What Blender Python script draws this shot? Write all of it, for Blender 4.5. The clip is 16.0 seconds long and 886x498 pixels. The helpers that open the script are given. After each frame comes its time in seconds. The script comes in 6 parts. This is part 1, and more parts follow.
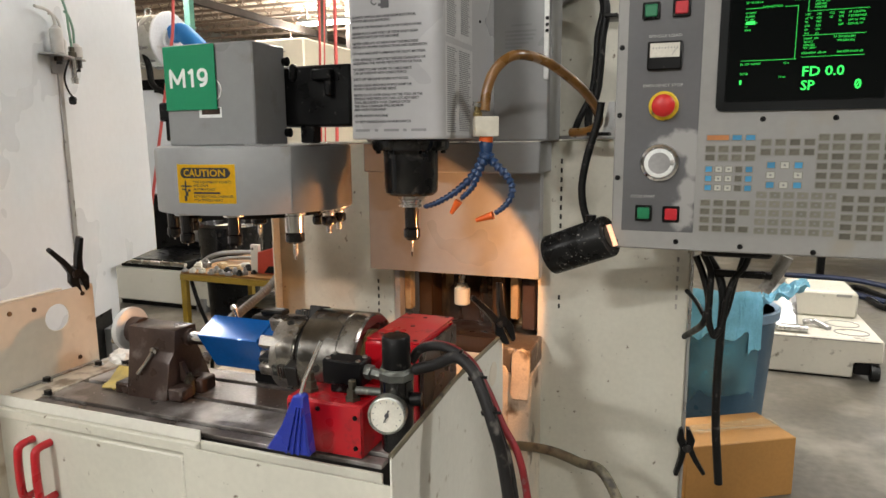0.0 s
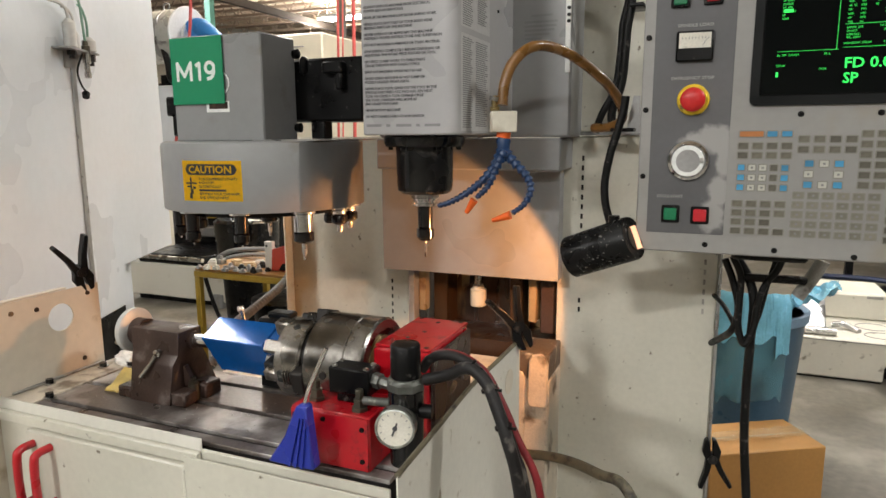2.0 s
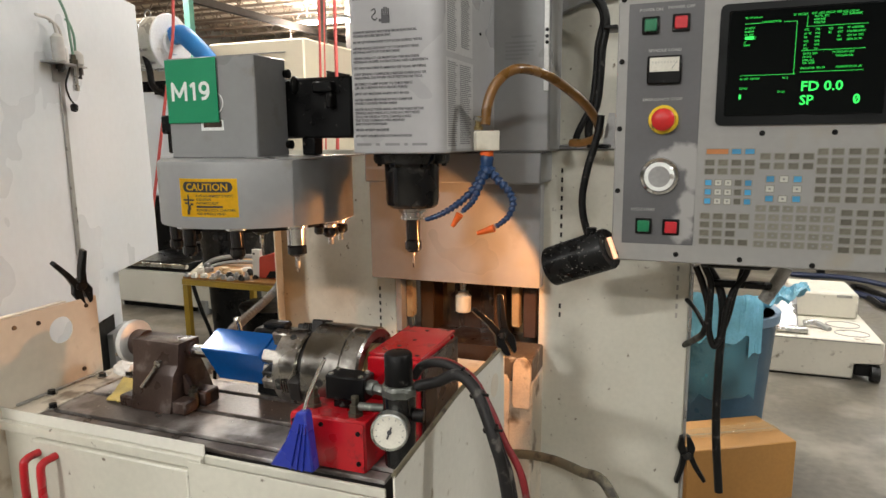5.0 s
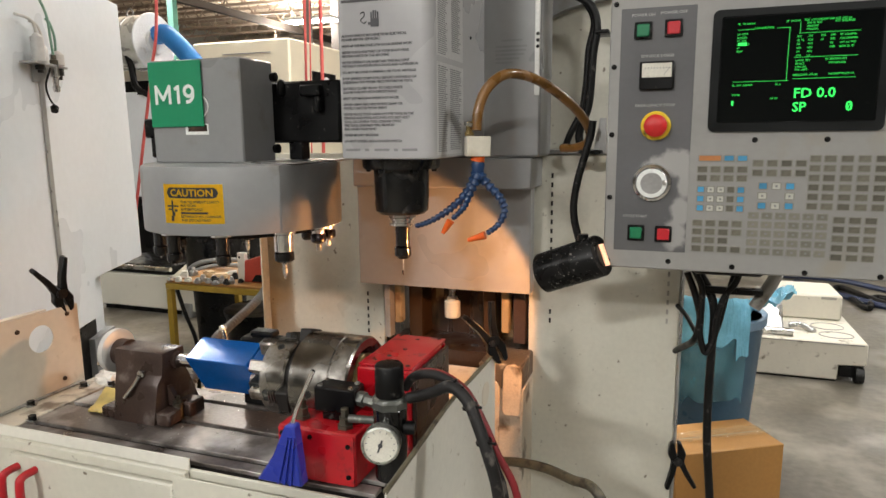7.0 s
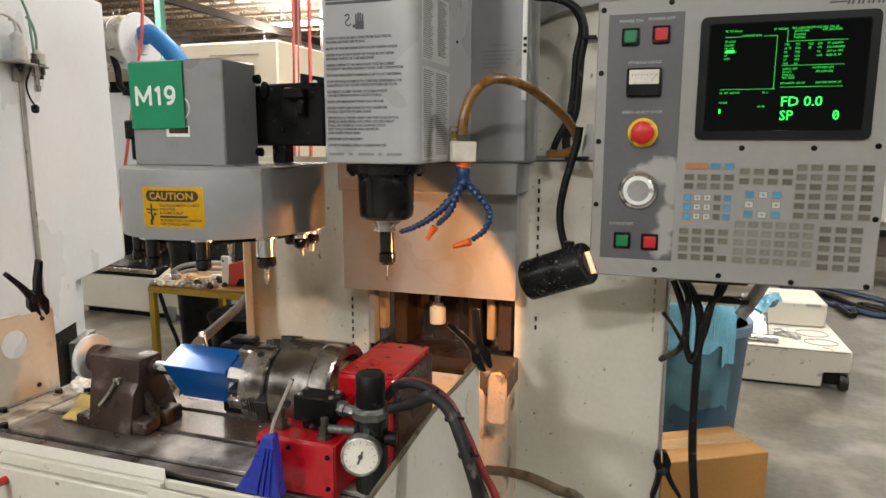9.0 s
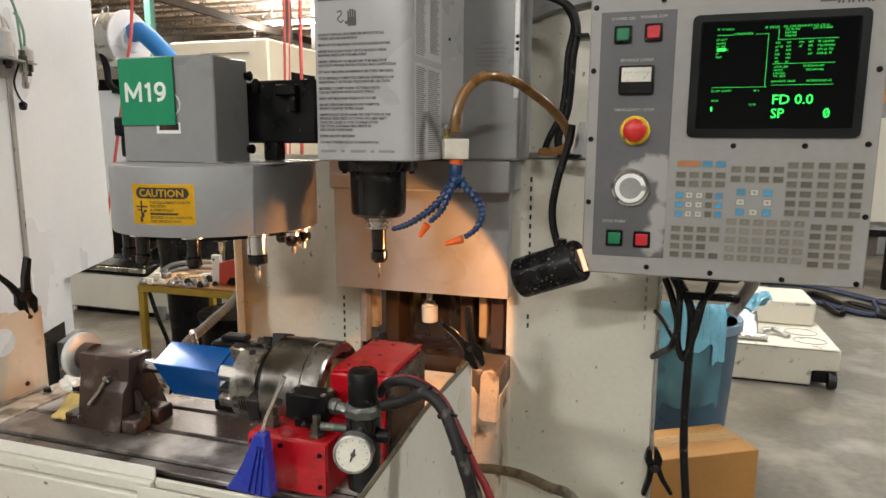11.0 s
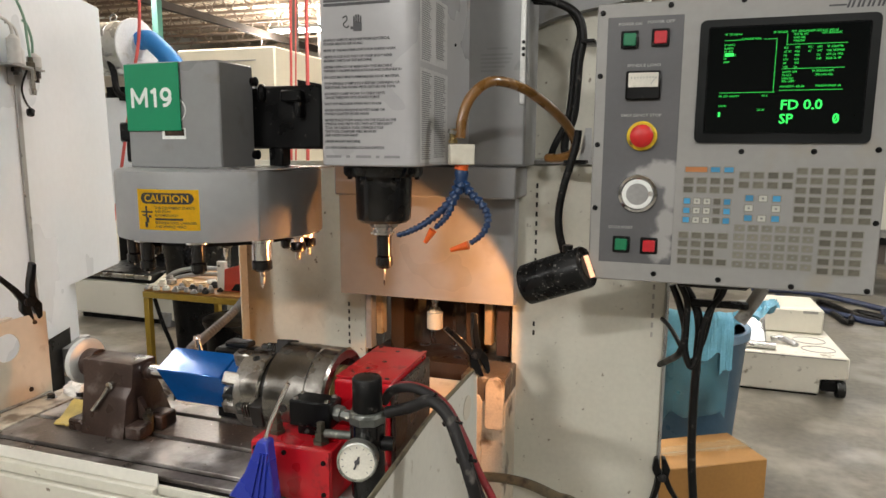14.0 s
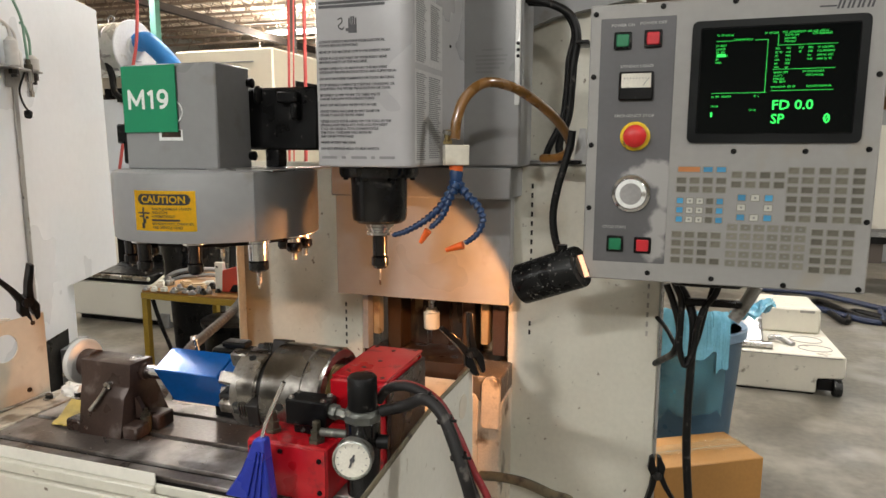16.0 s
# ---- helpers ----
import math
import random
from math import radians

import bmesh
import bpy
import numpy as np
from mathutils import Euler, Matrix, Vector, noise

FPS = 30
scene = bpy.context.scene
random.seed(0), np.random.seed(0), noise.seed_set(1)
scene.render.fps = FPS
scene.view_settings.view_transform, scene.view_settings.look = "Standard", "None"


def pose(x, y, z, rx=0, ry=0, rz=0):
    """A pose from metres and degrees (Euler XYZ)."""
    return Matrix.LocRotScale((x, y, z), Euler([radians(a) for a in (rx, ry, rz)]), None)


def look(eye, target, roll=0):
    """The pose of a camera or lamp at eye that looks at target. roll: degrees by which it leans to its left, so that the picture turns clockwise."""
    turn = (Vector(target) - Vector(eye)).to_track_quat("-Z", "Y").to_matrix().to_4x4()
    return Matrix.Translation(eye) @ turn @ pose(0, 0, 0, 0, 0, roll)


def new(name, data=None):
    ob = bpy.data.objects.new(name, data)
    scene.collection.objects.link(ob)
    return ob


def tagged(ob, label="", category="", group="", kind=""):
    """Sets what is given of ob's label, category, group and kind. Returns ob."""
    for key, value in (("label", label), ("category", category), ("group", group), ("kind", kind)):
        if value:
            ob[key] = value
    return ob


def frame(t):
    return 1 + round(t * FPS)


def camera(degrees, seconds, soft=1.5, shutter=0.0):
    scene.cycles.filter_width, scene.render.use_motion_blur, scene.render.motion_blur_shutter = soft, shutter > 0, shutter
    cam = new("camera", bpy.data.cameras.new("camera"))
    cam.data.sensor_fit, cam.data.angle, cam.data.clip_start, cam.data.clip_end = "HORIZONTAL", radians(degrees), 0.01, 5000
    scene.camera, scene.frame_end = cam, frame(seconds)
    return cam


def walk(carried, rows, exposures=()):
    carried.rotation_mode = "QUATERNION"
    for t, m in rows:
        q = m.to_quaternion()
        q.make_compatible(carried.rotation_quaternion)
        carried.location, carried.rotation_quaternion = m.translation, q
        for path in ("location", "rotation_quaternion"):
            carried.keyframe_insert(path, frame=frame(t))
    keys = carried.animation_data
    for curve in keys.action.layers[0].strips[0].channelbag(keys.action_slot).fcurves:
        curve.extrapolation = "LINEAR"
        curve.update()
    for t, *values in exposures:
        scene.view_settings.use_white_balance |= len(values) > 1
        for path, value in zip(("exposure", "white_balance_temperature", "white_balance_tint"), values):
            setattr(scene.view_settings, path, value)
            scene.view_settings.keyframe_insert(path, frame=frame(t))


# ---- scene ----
cam = camera(67.7, 16.0)
ROWS = [
    (0, 0.017, -0.039, 1.449, 20.44, -9.41, 0.42),
    (0.5, 0.070, 0.027, 1.450, 22.85, -9.62, 0.37),
    (1, 0.051, 0.040, 1.452, 23.43, -9.60, 0.32),
    (1.5, 0.020, 0.041, 1.451, 22.93, -9.67, 0.34),
    (2, 0.001, 0.031, 1.449, 22.11, -9.76, 0.30),
    (2.5, -0.003, 0.020, 1.448, 21.51, -9.70, 0.11),
    (3, -0.004, 0.009, 1.452, 21.05, -9.43, -0.01),
    (3.5, 0.001, -0.007, 1.461, 20.44, -8.96, -0.13),
    (3.7, 0.002, -0.012, 1.464, 20.15, -8.64, -0.16),
    (5.8, 0.023, -0.050, 1.497, 20.55, -10.18, 1.08),
    (6, 0.019, -0.045, 1.498, 19.84, -9.82, 1.00),
    (6.5, 0.008, -0.025, 1.497, 19.33, -9.80, 0.82),
    (7, -0.001, -0.023, 1.498, 19.23, -9.68, 0.49),
    (7.5, -0.001, -0.011, 1.499, 18.75, -9.56, 0.09),
    (8, -0.004, -0.013, 1.500, 18.90, -9.34, -0.01),
    (8.5, -0.004, -0.003, 1.498, 18.65, -9.41, -0.11),
    (9, 0.000, 0.000, 1.500, 18.30, -9.35, -0.10),
    (9.2, 0.000, 0.001, 1.500, 18.15, -9.25, -0.11),
    (11.5, -0.005, 0.001, 1.492, 17.52, -9.39, -0.26),
    (12, -0.006, -0.000, 1.490, 17.68, -9.28, -0.41),
    (12.5, -0.004, -0.000, 1.491, 17.81, -9.11, -0.46),
    (13, -0.004, 0.003, 1.492, 17.92, -8.94, -0.43),
    (13.5, -0.003, 0.004, 1.492, 17.97, -8.76, -0.37),
    (14, -0.006, 0.009, 1.490, 18.02, -8.72, -0.29),
    (14.5, -0.005, 0.006, 1.491, 18.09, -8.70, -0.26),
    (15, -0.002, 0.008, 1.487, 18.01, -8.72, -0.25),
    (15.5, 0.002, 0.004, 1.488, 18.05, -8.70, -0.21),
    (16, 0.005, 0.002, 1.490, 17.91, -8.66, -0.14),
]
walk(cam, [(t, pose(x, y, z, 90 + pitch, roll, yaw)) for t, x, y, z, yaw, pitch, roll in ROWS])

# ---------------------------------------------------------------- light
world = bpy.data.worlds.new("hall_world")
world.use_nodes = True
scene.world = world
world.node_tree.nodes["Background"].inputs[0].default_value = (0.9, 0.92, 0.95, 1)
world.node_tree.nodes["Background"].inputs[1].default_value = 0.15
scene.view_settings.exposure = 0.0


def area_lamp(name, x, y, z, sx, sy, watts, colour=(1.0, 0.98, 0.94)):
    d = bpy.data.lights.new(name, "AREA")
    d.shape, d.size, d.size_y, d.energy, d.color = "RECTANGLE", sx, sy, watts, colour
    ob = new(name, d)
    ob.matrix_world = pose(x, y, z)
    return ob


CEILING = 4.7
# Hall lamps as x, y, watts; most are unseen additions that set the brightness.
LAMPS = [(-1.2, -0.4, 10), (-2.08, -4.85, 440), (1.8, -4.6, 225), (-3.82, 2.0, 22), (-5.5, -3.2, 150), (3.4, 1.2, 120), (-5.1, 6.9, 80), (0.9, 4.2, 80), (-1.8, 5.8, 100), (3.4, 6.4, 80), (-8.6, 8.0, 110), (-7.9, 13.7, 110), (-4.0, 11.0, 110), (-10.5, 17.0, 110), (4.0, 13.0, 90)]
for lx, ly, lw in LAMPS:
    area_lamp("ceiling_lamp_light", lx, ly, CEILING - 0.66, 0.85, 0.4, lw)
    # Added fill aimed upward to brighten the roof deck; no tube shines there.
    if ly > 5 and lx < 0:
        area_lamp("deck_fill_light", lx, ly, CEILING - 0.50, 1.1, 0.4, 225).matrix_world = pose(lx, ly, CEILING - 0.50, 180)

spot = bpy.data.lights.new("work_lamp_light", "SPOT")
spot.energy, spot.color, spot.spot_size, spot.spot_blend, spot.shadow_soft_size = 16.0, (1.0, 0.42, 0.14), radians(106), 0.14, 0.012
spot_ob = new("work_lamp_light", spot)
spot_ob.matrix_world = look((-0.2735, 1.5017, 1.1804), (-1.1585, 1.7777, 0.8084))

# ---------------------------------------------------------------- materials


def mat(name, colour, rough=0.5, metal=0.0, vary=0.12, scale=9.0, fine=0.06, bump=0.0, spots=None, spot_amount=0.0, spot_scale=4.0, coat=0.0, emit=None, stretch=None, rough_vary=0.15, alpha=None, spec=0.5, rand=0.0):
    """Procedural surface: a base colour, blotches, grain, stains of a second colour, roughness variation and fine relief."""
    m = bpy.data.materials.new(name)
    m.use_nodes = True
    n, l = m.node_tree.nodes, m.node_tree.links
    b = n["Principled BSDF"]
    b.inputs["Metallic"].default_value = metal
    b.inputs["Coat Weight"].default_value = coat
    b.inputs["Specular IOR Level"].default_value = spec
    tc = n.new("ShaderNodeTexCoord")
    src = tc.outputs["Object"]
    if stretch:
        mp = n.new("ShaderNodeMapping")
        mp.inputs["Scale"].default_value = stretch
        l.new(src, mp.inputs["Vector"])
        src = mp.outputs[0]

    def tex(s, detail):
        t = n.new("ShaderNodeTexNoise")
        t.inputs["Scale"].default_value, t.inputs["Detail"].default_value = s, detail
        l.new(src, t.inputs["Vector"])
        return t.outputs["Fac"]

    def shade(amount, fac, inp):
        mr = n.new("ShaderNodeMapRange")
        mr.inputs["From Min"].default_value, mr.inputs["From Max"].default_value = 0.3, 0.7
        mr.inputs["To Min"].default_value, mr.inputs["To Max"].default_value = 1 - amount, 1 + amount
        l.new(fac, mr.inputs["Value"])
        mx = n.new("ShaderNodeVectorMath")
        mx.operation = "SCALE"
        l.new(inp, mx.inputs[0])
        l.new(mr.outputs[0], mx.inputs["Scale"])
        return mx.outputs[0]

    rgb = n.new("ShaderNodeRGB")
    rgb.outputs[0].default_value = (*colour, 1)
    big, small = tex(scale, 3), tex(scale * 14, 2)
    out = shade(fine, small, shade(vary, big, rgb.outputs[0]))
    if rand:
        oi = n.new("ShaderNodeObjectInfo")
        sc = n.new("ShaderNodeMapRange")
        sc.inputs["To Min"].default_value, sc.inputs["To Max"].default_value = 1 - rand, 1 + rand
        l.new(oi.outputs["Random"], sc.inputs["Value"])
        mv = n.new("ShaderNodeVectorMath")
        mv.operation = "SCALE"
        l.new(out, mv.inputs[0])
        l.new(sc.outputs[0], mv.inputs["Scale"])
        out = mv.outputs[0]
    if spots:
        st = tex(spot_scale, 6)
        ramp = n.new("ShaderNodeMapRange")
        ramp.inputs["From Min"].default_value, ramp.inputs["From Max"].default_value = 0.62 - 0.2 * spot_amount, 0.72 - 0.1 * spot_amount
        l.new(st, ramp.inputs["Value"])
        mix = n.new("ShaderNodeMix")
        mix.data_type = "RGBA"
        mix.inputs["B"].default_value = (*spots, 1)
        l.new(ramp.outputs[0], mix.inputs["Factor"])
        l.new(out, mix.inputs["A"])
        out = mix.outputs["Result"]
    l.new(out, b.inputs["Base Color"])
    rr = n.new("ShaderNodeMapRange")
    rr.inputs["From Min"].default_value, rr.inputs["From Max"].default_value = 0.3, 0.7
    rr.inputs["To Min"].default_value, rr.inputs["To Max"].default_value = max(0.03, rough - rough_vary), min(1, rough + rough_vary)
    l.new(big, rr.inputs["Value"])
    l.new(rr.outputs[0], b.inputs["Roughness"])
    if bump:
        bp = n.new("ShaderNodeBump")
        bp.inputs["Strength"].default_value, bp.inputs["Distance"].default_value = 0.35, bump
        l.new(small, bp.inputs["Height"])
        l.new(bp.outputs[0], b.inputs["Normal"])
    if emit:
        b.inputs["Emission Color"].default_value = (*emit[:3], 1)
        b.inputs["Emission Strength"].default_value = emit[3]
    if alpha is not None:
        b.inputs["Alpha"].default_value = alpha
    return m


M_GREY = mat("grey_machine_paint", (0.255, 0.258, 0.26), 0.38, vary=0.05, scale=3, fine=0.03, bump=0.0004, spots=(0.2, 0.19, 0.17), spot_amount=0.05, spot_scale=9)
M_HEAD = mat("light_grey_head_paint", (0.385, 0.385, 0.39), 0.33, vary=0.04, scale=3, fine=0.02, bump=0.0003)
M_CREAM = mat("cream_machine_paint", (0.58, 0.565, 0.485), 0.40, vary=0.045, scale=5, fine=0.03, bump=0.0004, spots=(0.14, 0.11, 0.075), spot_amount=-0.24, spot_scale=46)
M_CREAM_WORN = mat("worn_cream_paint", (0.58, 0.55, 0.46), 0.45, vary=0.09, scale=5, fine=0.05, bump=0.0006, spots=(0.25, 0.18, 0.11), spot_amount=0.3, spot_scale=8)
M_WHITE = mat("white_door_paint", (0.78, 0.815, 0.85), 0.36, vary=0.03, scale=2, fine=0.015, bump=0.0002)
M_BLACK = mat("black_plastic", (0.004, 0.004, 0.0042), 0.36, vary=0.2, scale=12, bump=0.0003, spec=0.2, spots=(0.05, 0.048, 0.044), spot_amount=-0.1, spot_scale=70)
M_BLACK_GLOSS = mat("glossy_black_casting", (0.004, 0.004, 0.0045), 0.2, vary=0.2, scale=12, spots=(0.05, 0.045, 0.04), spot_amount=0.1, spot_scale=30)
M_LAMP = mat("speckled_black_lamp_paint", (0.008, 0.008, 0.008), 0.3, vary=0.2, scale=20, spec=0.2, spots=(0.42, 0.40, 0.36), spot_amount=-0.07, spot_scale=130)
M_RUBBER = mat("black_cable_rubber", (0.005, 0.005, 0.005), 0.45, vary=0.3, scale=30, spec=0.25, spots=(0.07, 0.065, 0.06), spot_amount=0.0, spot_scale=60)
M_DARKRED = mat("dusty_dark_red_rubber", (0.20, 0.012, 0.016), 0.5, vary=0.25, scale=25, spots=(0.16, 0.11, 0.10), spot_amount=0.1, spot_scale=40)
M_HOSE = mat("dusty_black_hose", (0.014, 0.013, 0.013), 0.5, vary=0.4, scale=20, spec=0.3, spots=(0.11, 0.10, 0.09), spot_amount=0.2, spot_scale=30)
M_STEEL = mat("machined_steel", (0.56, 0.55, 0.53), 0.26, 1.0, vary=0.12, scale=14, fine=0.06, bump=0.0002, spots=(0.2, 0.18, 0.16), spot_amount=0.15, spot_scale=22)
M_CHUCK = mat("dark_oily_chuck_steel", (0.23, 0.218, 0.2), 0.24, 1.0, vary=0.2, scale=14, fine=0.08, bump=0.0002, spots=(0.1, 0.09, 0.08), spot_amount=0.2, spot_scale=18)
M_CHROME = mat("bright_chrome", (0.8, 0.8, 0.8), 0.12, 1.0, vary=0.04, rough_vary=0.05)
M_TABLE = mat("oily_cast_iron_table", (0.105, 0.088, 0.078), 0.36, 0.35, vary=0.35, scale=9, fine=0.18, bump=0.0008, spots=(0.46, 0.43, 0.41), spot_amount=0.6, spot_scale=6, rough_vary=0.12)
# Near-black: the shade inside slots, holes and gaps is put into this colour.
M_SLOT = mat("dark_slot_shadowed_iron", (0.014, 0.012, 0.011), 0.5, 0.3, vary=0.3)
M_TAIL = mat("brown_oxidised_cast_iron", (0.048, 0.029, 0.023), 0.36, 0.2, vary=0.28, scale=12, fine=0.14, bump=0.0012, spots=(0.17, 0.145, 0.13), spot_amount=0.1, spot_scale=14)
M_BLUE = mat("blue_anodised_block", (0.003, 0.095, 0.36), 0.21, 0.25, vary=0.1, scale=9, fine=0.05, bump=0.0003, coat=0.5, rough_vary=0.05)
M_RED = mat("red_enamel", (0.42, 0.006, 0.013), 0.34, vary=0.1, scale=9, fine=0.03, bump=0.0004, coat=0.3, spots=(0.1, 0.01, 0.012), spot_amount=0.05, spot_scale=25)
M_RED_KNOB = mat("red_knob_plastic", (0.55, 0.02, 0.02), 0.3, vary=0.05)
M_YELLOW = mat("yellow_sticker", (0.92, 0.56, 0.004), 0.6, vary=0.04, scale=8)
M_YELLOW_RING = mat("worn_yellow_plastic", (0.75, 0.52, 0.02), 0.45, vary=0.1, scale=40, spots=(0.1, 0.06, 0.01), spot_amount=0.2, spot_scale=50)
M_GREEN_SIGN = mat("green_sign_plastic", (0.004, 0.235, 0.105), 0.4, vary=0.05, scale=5, fine=0.02)
M_WHITE_PRINT = mat("white_print", (0.8, 0.82, 0.8), 0.5, vary=0.02)
M_PRINT_DIM = mat("dim_pale_print", (0.36, 0.36, 0.35), 0.5, vary=0.1)
M_INK = mat("dark_grey_ink", (0.06, 0.06, 0.065), 0.6, vary=0.1)
M_INK_SOFT = mat("faded_grey_ink", (0.22, 0.22, 0.225), 0.6, vary=0.1)
M_AMBER = mat("amber_hose", (0.17, 0.080, 0.018), 0.3, vary=0.35, scale=18, coat=0.3)
M_HOSE_BLUE = mat("blue_segment_plastic", (0.005, 0.030, 0.095), 0.35, vary=0.1)
M_ORANGE = mat("orange_nozzle_plastic", (0.80, 0.13, 0.015), 0.4, vary=0.05)
M_PANEL = mat("light_grey_panel_paint", (0.30, 0.296, 0.284), 0.42, vary=0.05, scale=4, fine=0.03, bump=0.0003, spots=(0.3, 0.28, 0.24), spot_amount=0.12, spot_scale=9)
M_STRIP = mat("worn_dark_grey_overlay", (0.105, 0.105, 0.11), 0.45, vary=0.08, scale=6, fine=0.03)
M_BEZEL = mat("black_screen_bezel", (0.005, 0.006, 0.0065), 0.4, vary=0.1, spec=0.22)
M_SCREEN = mat("dark_screen_glass", (0.004, 0.005, 0.005), 0.06, vary=0.02, rough_vary=0.02, spec=0.16)
M_GLOW = mat("green_phosphor", (0.02, 0.5, 0.08), 0.5, emit=(0.03, 1.0, 0.12, 1.0))
M_GLOW_DIM = mat("dim_green_phosphor", (0.02, 0.4, 0.06), 0.5, emit=(0.02, 0.85, 0.08, 0.62))
M_KEY = mat("worn_beige_key", (0.115, 0.107, 0.082), 0.45, vary=0.25, scale=90, rand=0.3)
M_KEY_TAN = mat("worn_tan_key", (0.19, 0.18, 0.145), 0.45, vary=0.15, scale=90, rand=0.18)
M_EDGE = mat("grimy_rolled_edge", (0.13, 0.115, 0.075), 0.5, vary=0.3, scale=20, spots=(0.03, 0.026, 0.02), spot_amount=0.4, spot_scale=30)
M_KEY_WHITE = mat("white_key", (0.52, 0.52, 0.46), 0.5, vary=0.1, scale=60)
M_KEY_BLUE = mat("blue_key", (0.045, 0.25, 0.45), 0.5, rand=0.2, vary=0.15, scale=60)
M_KEY_ORANGE = mat("orange_key", (0.45, 0.17, 0.05), 0.5, vary=0.1, scale=60)
M_KEY_BORDER = mat("pale_key_surround", (0.24, 0.232, 0.205), 0.4, vary=0.05)
M_GREEN_BTN = mat("green_button_plastic", (0.006, 0.17, 0.07), 0.35, vary=0.05)
M_RED_BTN = mat("red_button_plastic", (0.52, 0.02, 0.03), 0.35, vary=0.05)
M_DIAL = mat("pale_dial_face", (0.66, 0.64, 0.56), 0.4, vary=0.06, scale=20, spots=(0.4, 0.36, 0.28), spot_amount=0.1, spot_scale=30)
M_CARDBOARD = mat("brown_cardboard", (0.36, 0.18, 0.05), 0.55, vary=0.07, scale=5, fine=0.05, bump=0.0005)
M_TAPE = mat("clear_packing_tape", (0.50, 0.38, 0.20), 0.07, vary=0.25, scale=20, coat=1.0, bump=0.005, alpha=0.30)
M_BAG = mat("pale_blue_plastic_film", (0.20, 0.52, 0.70), 0.16, vary=0.25, scale=6, coat=0.4, bump=0.004, alpha=0.92)
M_FILM = mat("clear_blue_plastic_film", (0.09, 0.27, 0.35), 0.07, vary=0.6, scale=9, coat=1.0, bump=0.012, alpha=0.5)
M_BIN = mat("blue_bin_plastic", (0.050, 0.110, 0.175), 0.35, vary=0.1, scale=5)
M_FLOOR = mat("worn_grey_concrete", (0.135, 0.122, 0.098), 0.5, vary=0.3, scale=1.7, fine=0.16, bump=0.0012, spots=(0.235, 0.218, 0.182), spot_amount=0.62, spot_scale=2.6, rough_vary=0.2)
M_NAVY = mat("dark_navy_cable_sheath", (0.012, 0.022, 0.06), 0.5, vary=0.2, scale=10)
M_HALL = mat("pale_hall_wall_paint", (0.55, 0.53, 0.47), 0.7, vary=0.06, scale=1)
M_DECK = mat("tan_ceiling_deck", (0.66, 0.55, 0.42), 0.8, vary=0.12, scale=1.0, stretch=(6, 0.4, 1))
M_JOIST = mat("brown_roof_steel", (0.40, 0.31, 0.24), 0.7, vary=0.1)
M_BEAM = mat("dark_brown_roof_beam", (0.07, 0.055, 0.045), 0.7, vary=0.1)
M_TUBE = mat("lit_tube", (1, 1, 1), 0.5, emit=(1.0, 0.97, 0.92, 14))
M_FARCREAM = mat("far_cream_machine_paint", (0.68, 0.64, 0.52), 0.5, vary=0.04, scale=1, fine=0.01)
M_CONDUIT = mat("dull_metal_conduit", (0.20, 0.19, 0.18), 0.4, 0.6, vary=0.2, scale=30)
M_FARWHITE = mat("far_off_white_paint", (0.66, 0.64, 0.56), 0.5, vary=0.04, scale=2, fine=0.01, spots=(0.45, 0.41, 0.33), spot_amount=-0.05, spot_scale=3)
M_CART = mat("mustard_cart_paint", (0.40, 0.26, 0.025), 0.5, vary=0.12, scale=8, spots=(0.2, 0.13, 0.03), spot_amount=0.1)
M_BLUEHOSE = mat("blue_duct_hose", (0.02, 0.19, 0.52), 0.5, vary=0.06)
M_DUCT = mat("pale_grey_sheet_metal", (0.60, 0.60, 0.58), 0.4, 0.2, vary=0.08, scale=3)
M_MIST = mat("pale_scuffed_drum_paint", (0.62, 0.63, 0.60), 0.3, 0.35, vary=0.12, scale=4, fine=0.05, spots=(0.42, 0.47, 0.36), spot_amount=0.15, spot_scale=4)
M_DISC = mat("white_drum_end", (0.72, 0.74, 0.76), 0.35, vary=0.06, scale=4, spots=(0.5, 0.5, 0.48), spot_amount=0.05, spot_scale=9)
M_REDPIPE = mat("red_hanging_hose", (0.62, 0.10, 0.09), 0.5, vary=0.05)
M_AIRTUBE = mat("pale_green_air_tube", (0.20, 0.38, 0.29), 0.35, vary=0.1, scale=20)
M_TEAL = mat("teal_column_paint", (0.10, 0.30, 0.25), 0.5, vary=0.05)
M_PEACH = mat("cream_tray_paint", (0.66, 0.60, 0.50), 0.45, vary=0.05, scale=4, fine=0.03, bump=0.0005, spots=(0.33, 0.24, 0.14), spot_amount=0.08, spot_scale=9)
# Rust and oil browns; the bay's shade is put into these two colours.
M_RUST_SHADE = mat("oil_stained_shaded_casting", (0.030, 0.0145, 0.0065), 0.35, 0.1, vary=0.35, scale=9, fine=0.15, bump=0.001, spots=(0.30, 0.18, 0.08), spot_amount=0.15, spot_scale=5, stretch=(2.2, 2.2, 0.5))
M_WAY = mat("rust_stained_shaded_way", (0.065, 0.034, 0.015), 0.35, 0.4, vary=0.25, scale=10, stretch=(1, 1, 0.3))
M_DIRTY = mat("flaking_dirty_paint", (0.31, 0.298, 0.27), 0.5, vary=0.2, scale=18, fine=0.1, bump=0.001, spots=(0.05, 0.04, 0.032), spot_amount=0.5, spot_scale=17)
M_CHIPPED = mat("chipped_oily_cream_paint", (0.60, 0.53, 0.43), 0.45, vary=0.12, scale=14, fine=0.08, bump=0.0015, spots=(0.13, 0.085, 0.05), spot_amount=0.22, spot_scale=13)
